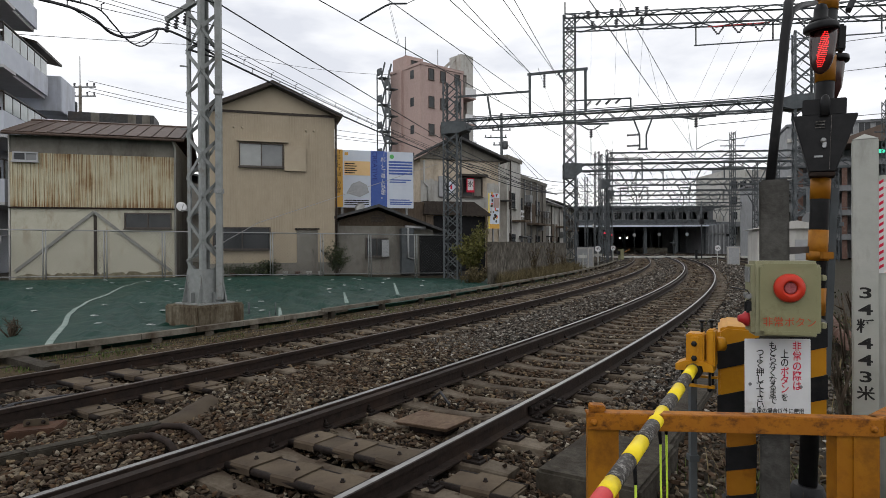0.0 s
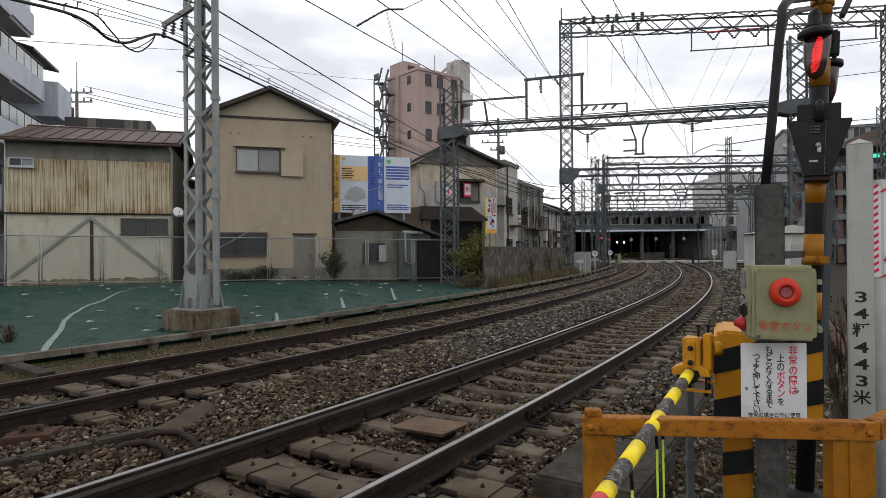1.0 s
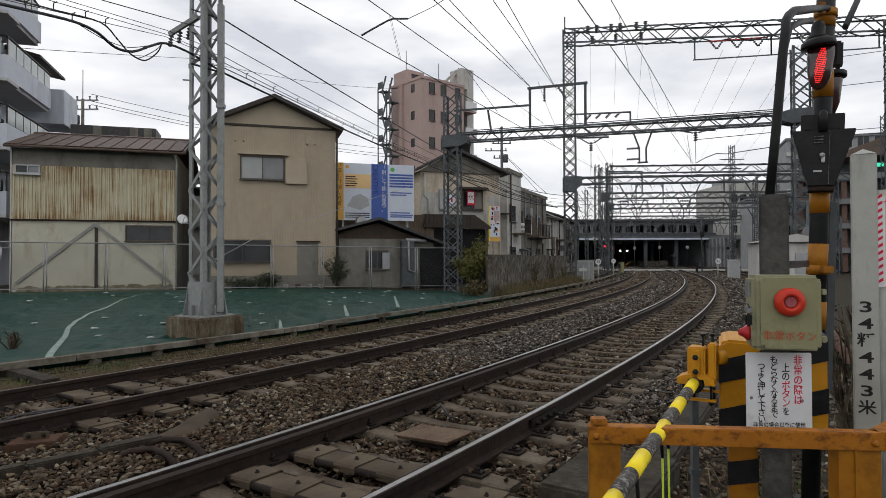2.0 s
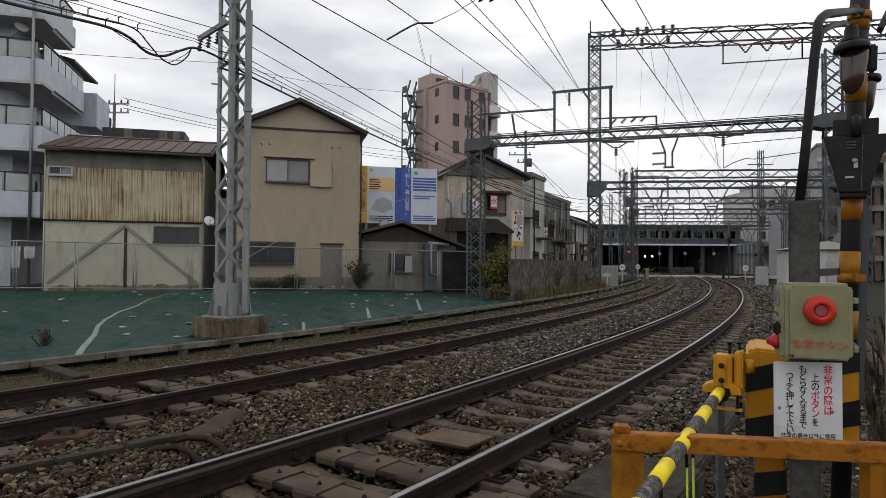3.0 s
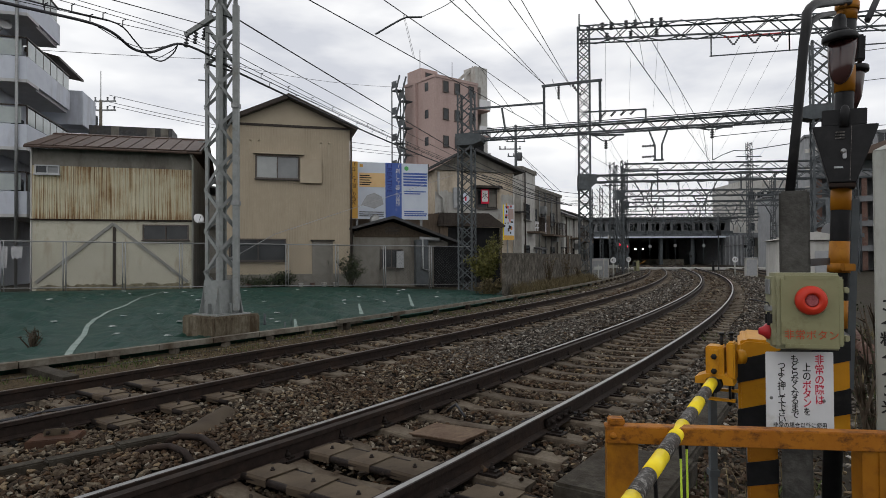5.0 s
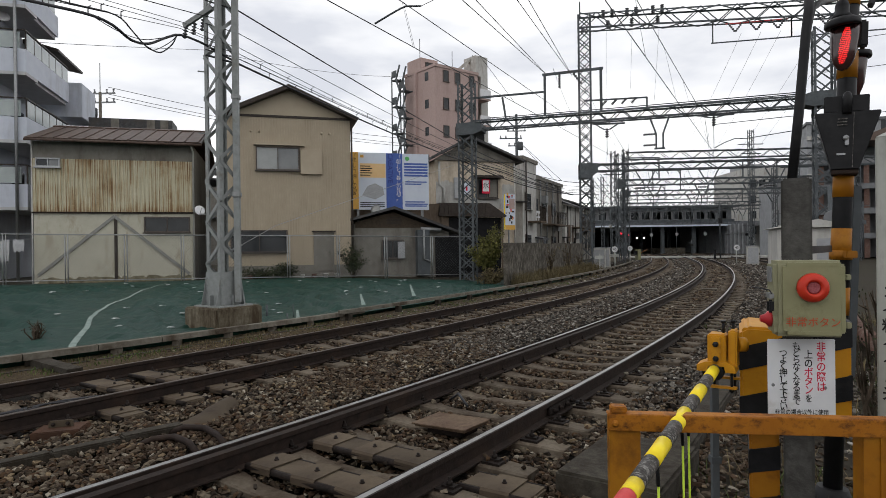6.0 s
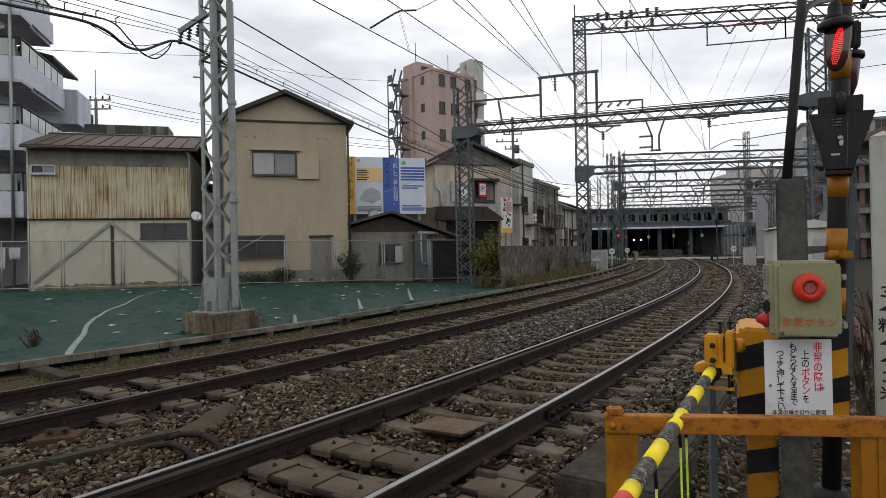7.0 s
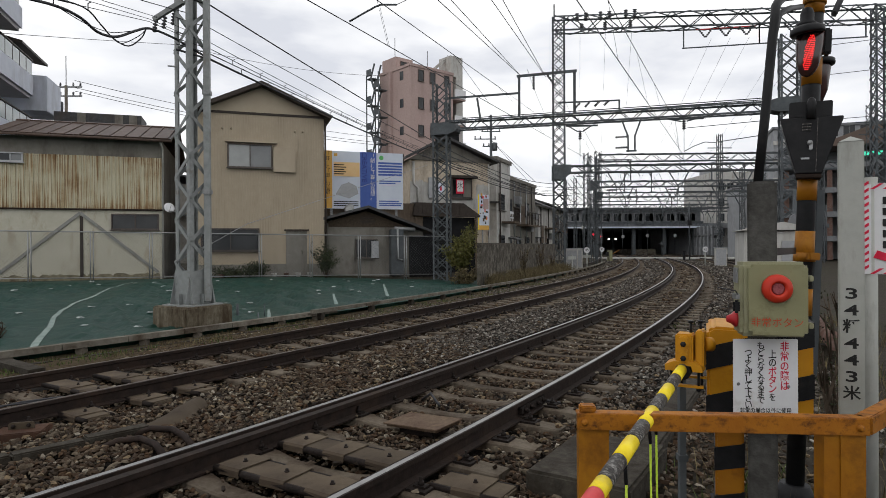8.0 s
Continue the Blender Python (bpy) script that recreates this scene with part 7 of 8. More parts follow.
part("weight", box(B(), -0.4, -0.17, -0.2, 0.2, 0.6, 1.05, 0.03), M_black, cab)
post = thing("yard_post", TM(72, 1.9, -0.2), "short black post between the tracks", "post")
part("shaft", box(B(), -0.12, 0.12, -0.12, 0.12, 0, 1.0, 0.02), M_black, post)
part("cap", box(B(), -0.15, 0.15, -0.15, 0.15, 1.0, 1.1, 0.02), M_black, post)

# buildings on the right, beyond the yard
r = thing("parking_block", pose(40, 70, 0, 0, 0, -28), "brown-grey multi-storey block with open floors", "building")
for k in range(4):
    part("floor_slab", box(B(), 0, 26, 0, 14, 1.9 + 2.7 * k, 2.5 + 2.7 * k), M_darkstation, r)
    for j in range(7):
        part("column", box(B(), 0.3 + 4.2 * j, 0.8 + 4.2 * j, 0.3, 0.8, (-0.2 if k == 0 else -0.2 + 2.7 * k), 1.9 + 2.7 * k), M_rustpipe, r)
part("core_wall", box(B(), 0.5, 25.5, 5, 13.5, -0.2, 12.4), M_darkstation, r)
part("roof_slab", slab(B(), [(3, 12.4), (29, 12.4), (29, 17.5), (17, 17.5)], -0.5, 14), surf("brown_roof_cladding", (0.10, 0.075, 0.06), (0.15, 0.11, 0.09), 1, 0.7, 0.03), r)
part("green_sign", box(B(), 7.5, 10.5, -0.12, -0.003, 11.2, 11.6), M_neon, r)
o = thing("office_block", pose(33, 84, 0, 0, 0, -14), "pale office block with rows of windows", "building")
part("wall", box(B(), 9, 22, 0, 10, -0.2, 9.5), M_office, o)
for i in range(6):
    for j in range(3):
        window(o, 9.5 + 2.0 * i, 11 + 2.0 * i, 1.4 + 2.8 * j, 2.9 + 2.8 * j, -0.03, M_glass, M_alu, sill=False)
part("roof_edge", box(B(), 8.8, 22.2, -0.2, 10.2, 9.5, 9.8), M_darkstation, o)

# mid-rise block with window bands behind the yard masts
mb = thing("office_block", pose(55.9, 100, 0, 0, 0, -20), "pale grey mid-rise block with banded windows", "building")
part("wall", box(B(), 0, 17, 0, 12, -0.2, 20.4), M_office, mb)
for j in range(6):
    part("floor_band", box(B(), -0.1, 17.1, -0.25, -0.003, 2.9 + 3.0 * j, 3.5 + 3.0 * j), M_palewall, mb)
    for i in range(7):
        window(mb, 0.6 + 2.3 * i, 2.3 + 2.3 * i, 3.7 + 3.0 * j, 5.4 + 3.0 * j, -0.03, M_glass, M_alu, sill=False)
part("roof_edge", box(B(), -0.2, 17.2, -0.3, 12.2, 20.41, 20.8), M_darkstation, mb)

# white equipment hut behind the crossing posts
h = thing("equipment_hut", pose(5.1, 9.1, -0.3, 0, 0, -18), "white steel equipment cabinet beside the track", "equipment cabinet")
part("body", box(B(), -0.42, 0.55, 0, 0.9, 0, 1.95, 0.02), M_palewall, h)
part("roof", slab(B(), [(-0.48, 1.96), (0.61, 1.96), (0.1, 2.08)], -0.06, 0.96), M_palewall, h)
part("door", box(B(), 0.08, 0.5, -0.02, -0.003, 0.15, 1.8, 0.005), M_alu, h)
part("hasp", box(B(), 0.02, 0.3, -0.05, -0.021, 1.35, 1.42), M_galv, h)
hp = thing("yard_pole", pose(7.6, 12.8, -0.3), "slim dark pole with a round mirror plate", "pole")
part("shaft", tube(B(), [(0, 0, 0), (0, 0, 2.9)], 0.05, 8), M_steelfar, hp)
part("plate", lathe(B(), ((0.2, 0), (0.2, 0.03)), 20, pose(0.0, -0.07, 2.2, 90)), M_darkstation, hp)
rp = solid("rusty_pipe", tube(B(), [(5.4, 8.2, 0.12), (8.6, 14.4, 0.12)], 0.11, 14), M_rustpipe, "thick rusty red-brown pipe lying on supports", "pipe")
for k in range(3):
    p = Vector((5.7, 8.8, 0)).lerp(Vector((8.3, 13.8, 0)), k / 2)
    solid("pipe_support", box(B(), -0.2, 0.2, -0.1, 0.1, -0.4, 0.005, 0.01), M_concdark, "small concrete block under the pipe", "pipe support", m=pose(p.x, p.y, 0, 0, 0, -28))
# distant utility pole and power lines on the left, plain roofs further back
up = thing("utility_pole", pose(-25.8, 44, -0.2), "grey utility pole with crossarms and insulators", "utility pole")
part("shaft", tube(B(), [(0, 0, 0), (0, 0, 13.2)], 0.16, 10, 0.1), M_conc, up)
for z in (12.45, 13.1):
    part("crossarm", bar(B(), (-0.5, 0, z), (1.1, 0, z), 0.1), M_galv, up)
    for x in (-0.4, 0.5, 1.0):
        part("insulator", insulator(B(), (x, 0, z + 0.05), (x, 0, z + 0.32), 0.08, 3), M_insul, up)
part("transformer", lathe(B(), ((0.2, 0), (0.22, 0.1), (0.22, 0.6), (0.16, 0.66)), 12, pose(-0.45, 0, 11.4)), M_steelfar, up)
part("tip", tube(B(), [(0, 0, 13.2), (0, 0, 15.3)], 0.03, 6), M_galv, up)
for dz in (12.6, 12.85, 13.35):
    wire(sag((-25.2, 44, dz), (-4, 62, dz - 1.0), 0.5), 0.02)
p2 = thing("utility_pole", pose(5.6, 58.5, -0.2), "dark utility pole with crossarms behind the houses", "utility pole")
part("shaft", tube(B(), [(0, 0, 0), (0, 0, 14.2)], 0.17, 10, 0.12), M_steelfar, p2)
for z, x0, x1 in ((11.9, -1.6, 0.5), (12.6, -0.9, 0.9), (11.2, -0.8, 0.2)):
    part("crossarm", bar(B(), (x0, 0, z), (x1, 0, z), 0.09), M_steelfar, p2)
    for x in (x0 + 0.1, x0 + 0.6, x1 - 0.1):
        part("insulator", insulator(B(), (x, 0, z + 0.05), (x, 0, z + 0.3), 0.08, 3), M_insul, p2)
part("transformer", lathe(B(), ((0.24, 0), (0.26, 0.1), (0.26, 0.7), (0.2, 0.75)), 14, pose(0.35, 0, 10.8)), M_steelfar, p2)
for dx in (-0.3, 0.3):
    part("stay_wire", tube(B(), [(0.1, 0, 11.7), (3.6 + dx, -2, 7.6)], 0.02, 5), M_wire, p2)
am = thing("roof_tank", at_yard(37) @ pose(-20.3, 2, 0), "long dark grey roof parapet with panel joints", "roof parapet")
part("body", box(B(), 0, 4.2, 0, 2, 0, 8.75), M_tile, am)
for x in (1.1, 2.9, 3.6):
    part("panel_joint", box(B(), x, x + 0.4, -0.06, -0.003, 7.3, 8.74), M_plaster, am)


# clutter of the station throat: slim poles, boards, lamps and pipes
rc = np.random.default_rng(21)
for k in range(34):
    x, y = rc.uniform(16, 52), rc.uniform(60, 116)
    s_, o_ = side_of(x, y)
    if min(abs(o_), abs(o_ + SPACING), abs(o_ - 5.4), abs(o_ + SPACING + 4.2)) < 1.7:
        continue
    if x / y < 0.2:
        continue
    hgt = rc.uniform(2.2, 8.5)
    q = thing("yard_pole", pose(x, y, -0.25), "slim grey pole with fittings in the station yard", "pole", "yard poles")
    part("shaft", tube(B(), [(0, 0, 0), (0, 0, hgt)], 0.07, 6), M_steelfar, q)
    part("arm", bar(B(), (-0.6, 0, hgt - 0.4), (0.8, 0, hgt - 0.4), 0.07), M_steelfar, q)
    part("fitting", box(B(), -0.22, 0.22, -0.2, 0.1, hgt * 0.6, hgt * 0.6 + rc.uniform(0.3, 0.7), 0.03), random.choice((M_palewall, M_black, M_steelfar)), q)
for k in range(12):
    x, y = rc.uniform(18, 50), rc.uniform(64, 110)
    span((x * 0.4 + 8, 62, rc.uniform(6, 9)), (x + 3, 100, rc.uniform(6, 9)), 0.5, 0.02)
for k in range(8):
    span((9.0 + 0.2 * k, 43.5, 5.2 + 0.25 * k), (16 + 1.1 * k, 70 + 3 * (k % 3), 5.0 + 0.35 * k), 0.7, 0.022)
for k in range(7):
    z = 5.6 + 0.45 * k
    span((15.4, 58, z), (26, 92, z + 0.2), 0.8, 0.025)


# ---- at the crossing: rail, posts, barrier, signal ----
# orange guard rail
gr = thing("guard_rail", Matrix(), "orange painted steel guard rail with rust spots", "guard rail")
RL, RR = Vector((0.455, 1.965, 0)), Vector((1.33, 1.87, 0))
u = (RR - RL).normalized()
zt = 0.898
bm = B()
m_r = Matrix.Translation(RL) @ Matrix.Rotation(math.atan2(u.y, u.x), 4, "Z")
Lr = (RR - RL).length
box(bm, 0.0, Lr, -0.004, 0.004, zt - 0.052, zt, 0.002, m_r)
box(bm, 0.0, Lr, 0.0045, 0.05, zt - 0.008, zt, 0.002, m_r)
part("top_rail", bm, M_orangerust, gr, "rust-spotted orange angle rail")
v2 = Vector((0.78, 0.62, 0)).normalized()
m_s = Matrix.Translation(RR) @ Matrix.Rotation(math.atan2(v2.y, v2.x), 4, "Z")
bm = B()
box(bm, 0.01, 1.3, -0.004, 0.004, zt - 0.052, zt, 0.002, m_s)
box(bm, 0.01, 1.3, 0.0045, 0.05, zt - 0.008, zt, 0.002, m_s)
part("side_rail", bm, M_orangerust, gr, "rust-spotted orange angle rail")
bm = B()
box(bm, 0.005, 0.1, 0.006, 0.012, -0.4, zt - 0.01, 0.0, m_r)
box(bm, 0.005, 0.011, 0.0125, 0.06, -0.4, zt - 0.01, 0.0, m_r)
box(bm, 0.094, 0.1, 0.0125, 0.06, -0.4, zt - 0.01, 0.0, m_r)
part("leg", bm, M_orange, gr)
bm = B()
box(bm, Lr - 0.13, Lr - 0.008, 0.006, 0.012, -0.4, zt - 0.054, 0.0, m_r)
box(bm, Lr - 0.13, Lr - 0.124, 0.0125, 0.07, -0.4, zt - 0.054, 0.0, m_r)
box(bm, Lr - 0.014, Lr - 0.008, 0.0125, 0.07, -0.4, zt - 0.054, 0.0, m_r)
box(bm, Lr - 0.085, Lr - 0.08, 0.0, 0.0055, -0.4, zt - 0.054, 0.0, m_r)
part("leg", bm, M_orange, gr)
part("leg", box(B(), 1.15, 1.25, 0.006, 0.06, -0.4, zt - 0.01, 0.004, m_s), M_orange, gr)
for x, w in ((0.022, 0), (Lr - 0.03, 0)):
    part("bolt", lathe(B(), ((0.011, 0), (0.011, 0.006), (0.006, 0.007), (0.005, 0.012)), 8, m_r @ pose(x, -0.004, zt - 0.028, 90)), M_orangerust, gr)
part("end_tab", box(B(), 0.01, 0.06, 0.004, 0.05, zt + 0.001, zt + 0.022, 0.004, m_r), M_orangerust, gr)

# emergency post: concrete post, push-button case, instruction plate
ep = thing("emergency_post", Matrix(), "square grey concrete post with chipped edges", "post")
part("shaft", box(B(), -0.054, 0.054, -0.055, 0.055, -0.4, 1.692, 0.008), M_postconc, ep, m=pose(1.365, 2.55, 0, 0, 0, -27))
bm = B()
bar(bm, (1.385, 2.58, 1.40), (1.99, 3.37, 1.40), 0.012, 0.035)
part("bracket", bm, M_black, ep, "black flat steel bracket")

bx = thing("button_case", pose(1.312, 2.36, 1.222, 0, 0, -14), "khaki emergency button case with a red push button", "emergency button")
part("case", box(B(), -0.122, 0.118, 0.0, 0.125, -0.146, 0.143, 0.014), M_boxedge, bx)
part("lid", box(B(), -0.096, 0.112, -0.014, -0.001, -0.137, 0.135, 0.014), M_box, bx)
btn = part("button_ring", lathe(B(), ((0.054, 0), (0.055, 0.01), (0.05, 0.024), (0.034, 0.032), (0.027, 0.032), (0.0235, 0.02), (0.02, 0.018)), 36, pose(0.003, -0.014, 0.042, 90)), M_red, bx, "round red plastic button ring")
part("push_button", lathe(B(), ((0.023, 0.0), (0.023, 0.018), (0.018, 0.023)), 24, pose(0.003, -0.016, 0.042, 90)), surf("dim_pink_button", (0.2, 0.035, 0.04), (0.34, 0.10, 0.11), 160, 0.4, 0.1), btn, "dull pink push button")
lettering("writing", bx, "非常ボタン", 0.039, M_redink, pose(0.004, -0.0165, -0.09), None, 0.95)
for z in (0.08, -0.1):
    part("hinge", box(B(), 0.119, 0.137, 0.0, 0.03, z - 0.011, z + 0.011, 0.003), M_boxedge, bx)
part("latch", box(B(), -0.142, -0.123, 0.0, 0.05, -0.002, 0.02, 0.003), M_galv, bx)
part("hinge_plate", box(B(), -0.129, -0.1225, 0.03, 0.09, 0.06, 0.12, 0.002), M_alu, bx)
part("padlock", box(B(), -0.15, -0.125, -0.014, 0.006, -0.055, -0.005, 0.007), M_black, bx)
part("red_lamp", lathe(B(), ((0.03, 0), (0.032, 0.01), (0.02, 0.022), (0.012, 0.04)), 18, pose(-0.12, 0.06, -0.085, 0, -90, 0)), surf("dull_red_dome", (0.35, 0.015, 0.02), (0.42, 0.03, 0.035), 9, 0.3, 0), bx, "small red dome lamp")
wire([(1.19, 2.40, 1.235), (1.165, 2.37, 1.255), (1.13, 2.37, 1.262), (1.10, 2.38, 1.268)], 0.0025, "thin frayed yellowish wire", "loose wires")

pl = thing("instruction_plate", pose(1.325, 2.455, 0.885, 0, 0, -4), "white enamel plate with red and black instructions", "sign plate")
part("plate", box(B(), -0.125, 0.128, -0.003, 0.003, -0.185, 0.17, 0.0025), M_white, pl)
lettering("writing", pl, "非常の際は", 0.041, M_crimson, pose(0.074, -0.0045, 0.138), 0.039, 0.88, 0.012)
lettering("writing", pl, "上の", 0.038, M_ink, pose(0.027, -0.0045, 0.108), 0.034, 0.85, 0.015)
lettering("writing", pl, "ボタン", 0.040, M_crimson, pose(0.027, -0.0045, 0.038), 0.034, 0.88, 0.02)
lettering("writing", pl, "を", 0.034, M_ink, pose(0.027, -0.0045, -0.064), 0.04, 0.85, 0.012)
lettering("writing", pl, "もどらなくなるまで", 0.034, M_ink, pose(-0.018, -0.0045, 0.142), 0.0272, 0.95, 0.012)
lettering("writing", pl, "つよく押して下さい", 0.034, M_ink, pose(-0.067, -0.0045, 0.114), 0.0262, 0.95, 0.012)
lettering("writing", pl, "非常の場合以外に使用", 0.0235, M_ink, pose(0.0, -0.0045, -0.117), None, 0.86, 0.012)
for x, z in ((0.09, -0.02), (-0.105, -0.01)):
    part("screw", lathe(B(), ((0.007, 0), (0.005, 0.004)), 10, pose(x, -0.003, z, 90)), M_galv, pl)
# the plate's straps to the post
part("strap", box(B(), -0.06, 0.075, 0.004, 0.05, 0.08, 0.1), M_galv, pl)


# barrier machine: orange cabinet with black slanting bands on a pedestal
def band_slab(bm, x0, x1, y0, y1, z0, z1, slope, r=0.0):
    """A belt round a cabinet whose edges slant across its front."""
    d = slope * (x1 - x0)
    o = [(x0, z0), (x1, z0 - d), (x1, z1 - d), (x0, z1)]
    return slab(bm, o, y0, y1)


bmach = thing("barrier_machine", pose(1.235, 2.78, -0.025, 0, 0, -24), "orange and black striped crossing barrier machine", "barrier machine")
W = 0.42
bm = B()
slab(bm, [(0, 0.64), (W, 0.64), (W, 1.03), (W - 0.04, 1.05), (0.24, 1.06), (0.16, 1.085), (0.03, 1.09), (0, 1.07)], 0, 0.4)
bmesh.ops.bevel(bm, geom=bm.edges[:], offset=0.012, segments=2, affect="EDGES")
part("cabinet", bm, M_amber, bmach)
for z in (0.863, 0.643):
    part("black_band", band_slab(B(), -0.003, W + 0.003, -0.004, 0.403, z + 0.03, z + 0.133, -0.3), M_black, bmach)
part("pedestal", box(B(), 0.035, 0.155, 0.05, 0.3, -0.4, 0.639, 0.01), M_orange, bmach)
for z in (-0.25, -0.02, 0.205, 0.425):
    part("black_band", band_slab(B(), 0.032, 0.158, 0.047, 0.303, z, z + 0.105, -0.25), M_black, bmach)
part("side_plate", lathe(B(), ((0.06, 0), (0.06, 0.03)), 20, pose(0.0, 0.15, 0.99, 0, -90, 0)), M_amber, bmach)

ba = thing_part("barrier_arm", bmach, bmach.matrix_basis.inverted(), "yellow and black banded barrier arm, lowered")
A0, A1 = Vector((1.058, 2.61, 0.913)), Vector((-0.560, -0.16, 0.765))
d = (A1 - A0).normalized()
part("core", tube(B(), [A0, A1], 0.0205, 16), M_blackband, ba)
x = 0.05
k = 0
while x < 3.0:
    if k > 8:
        mm, lab = (M_redband, "faded red reflective band") if k % 2 else (M_yellow, "")
    else:
        mm, lab = (M_yellow, "yellow reflective band") if k % 2 == 0 else (M_blackband, "scuffed black band")
    ln = 0.07 if k == 8 else 0.152
    part("band", tube(B(), [A0 + d * x, A0 + d * (x + ln)], 0.0222, 18), mm, ba, lab)
    x += ln + 0.003
    k += 1
# clamp bracket that holds the arm
ang_a = math.degrees(math.atan2(d.y, d.x))
cl = thing_part("arm_bracket", bmach, bmach.matrix_basis.inverted() @ pose(1.083, 2.645, 0.985, 0, 0, 90 + ang_a), "yellow cast bracket holding the barrier arm")
part("plate", box(B(), -0.035, 0.035, -0.045, 0.05, -0.06, 0.07, 0.006), M_amber, cl)
part("rib", box(B(), -0.018, 0.018, -0.06, -0.046, -0.055, 0.06, 0.004), M_amber, cl)
part("back_plate", box(B(), 0.042, 0.075, -0.02, 0.075, -0.075, 0.085, 0.006), M_amber, cl)
part("lug", slab(B(), [(-0.075, -0.085), (-0.035, -0.085), (-0.03, -0.062), (0.03, -0.062), (0.035, -0.085), (0.075, -0.085), (0.07, -0.06), (0.04, -0.045), (-0.04, -0.045), (-0.075, -0.06)], -0.06, 0.05), M_amber, cl)
part("sleeve", tube(B(), [(0, 0.03, -0.085), (0, -0.075, -0.088)], 0.03, 16), M_black, cl)
for z in (0.03, -0.03):
    part("bolt", lathe(B(), ((0.012, 0), (0.012, 0.009), (0.007, 0.01), (0.006, 0.02)), 6, pose(0, -0.06, z, 90)), M_black, cl)
for x, y in ((0.02, 0.02), (0.055, 0.05)):
    part("stud", tube(B(), [(x, y, 0.06), (x, y, 0.115)], 0.006, 8), M_black, cl)
    part("stud_head", lathe(B(), ((0.011, 0), (0.011, 0.01)), 6, pose(x, y, 0.112)), M_black, cl)
for x, y in ((-0.055, -0.02), (0.055, -0.02), (0.06, 0.04), (-0.02, 0.04)):
    part("stud", tube(B(), [(x, y, -0.085), (x, y, -0.175)], 0.0055, 8), M_black, cl)
    part("nut", lathe(B(), ((0.011, 0), (0.011, 0.012)), 6, pose(x, y, -0.17)), M_black, cl)
part("clip_bar", box(B(), -0.075, 0.075, -0.032, -0.008, -0.158, -0.148), M_amber, cl)
part("clip_bar", box(B(), -0.04, 0.08, 0.028, 0.052, -0.128, -0.118), M_amber, cl)
part("hub", tube(B(), [(0.07, 0.04, 0.02), (0.1, 0.06, 0.02)], 0.03, 14), M_amber, cl)
M_lime = surf("lime_plastic_cord", (0.45, 0.62, 0.04), (0.55, 0.72, 0.07), 9, 0.5, 0)
for x in (0.62, 0.72, 1.06):
    p = A0 + d * x
    tie = part("strip_tie", tube(B(), [p + Vector((0, 0, 0.02)), p + Vector((0, 0, -0.05)), p + Vector((0.002, 0, -0.09))], 0.0055, 8), M_black, ba)
    part("plastic_strip", tube(B(), [p + Vector((0.002, 0, -0.09)), p + Vector((0.004, 0, -0.3)), p + Vector((0.012, 0, -0.45))], 0.0036, 6), M_lime, ba, "lime plastic strip")
sp = thing("support_stand", pose(1.19, 2.95, -0.3), "grey steel conduit beside the barrier machine", "conduit")
part("pipe", bar(B(), (0, 0, 0), (0, 0, 1.1), 0.03), M_steelfar, sp)
part("clamp", box(B(), -0.022, 0.022, -0.022, 0.022, 0.7, 0.73), M_steelfar, sp)

for k, pts in enumerate(([(1.05, 2.95, -0.28), (1.2, 3.1, -0.2), (1.38, 3.05, -0.24), (1.5, 3.2, -0.1), (1.5, 3.3, 0.1)], [(1.0, 3.1, -0.27), (1.2, 3.0, -0.23), (1.4, 3.2, -0.2), (1.55, 3.4, -0.26)], [(1.1, 2.8, -0.28), (1.3, 2.95, -0.19), (1.52, 2.95, -0.24), (1.7, 3.15, -0.27)])):
    solid("ground_cable", tube(B(), eased(pts), 0.016 - 0.003 * k, 8), M_wire, "black cable lying beside the barrier machine", "cable", group="ground cables")

# crossing signal: banded pole, flashing lamp, second lamp, black indicator housing
SP = Vector((1.997, 3.42, 0))
LEAN = 2.6
sg = thing("crossing_signal", pose(SP.x, SP.y, -0.3, 0, LEAN, 0), "yellow and black banded crossing signal pole", "crossing signal")
R = 0.0465
part("pole", tube(B(), [(0, 0, 0), (0, 0, 4.2)], R, 24), M_black, sg)
part("base_flange", lathe(B(), ((0.19, 0), (0.19, 0.04), (0.11, 0.07), (0.1, 0.12), (0.1, 0.34), (0.075, 0.4)), 24), M_black, sg)
for z0, z1 in ((0.72, 0.87), (1.03, 1.19), (1.34, 1.49), (1.64, 1.81), (1.98, 2.12), (2.625, 2.77), (3.02, 3.12)):
    part("yellow_band", tube(B(), [(0, 0, z0), (0, 0, z1)], R + 0.003, 24), M_orange, sg)
bm = B()
tube(bm, [(0, 0, 1.64), (0, 0, 1.69)], R + 0.009, 24)
box(bm, -0.03, 0.03, -0.1, -0.066, 1.65, 1.69, 0.004)
part("clamp", bm, M_orange, sg)
part("clamp", tube(B(), [(0, 0, 3.075), (0, 0, 3.115)], R + 0.012, 24), M_orange, sg)
part("clamp_lug", box(B(), -0.09, -0.05, -0.09, -0.05, 3.06, 3.13, 0.006), M_orange, sg)
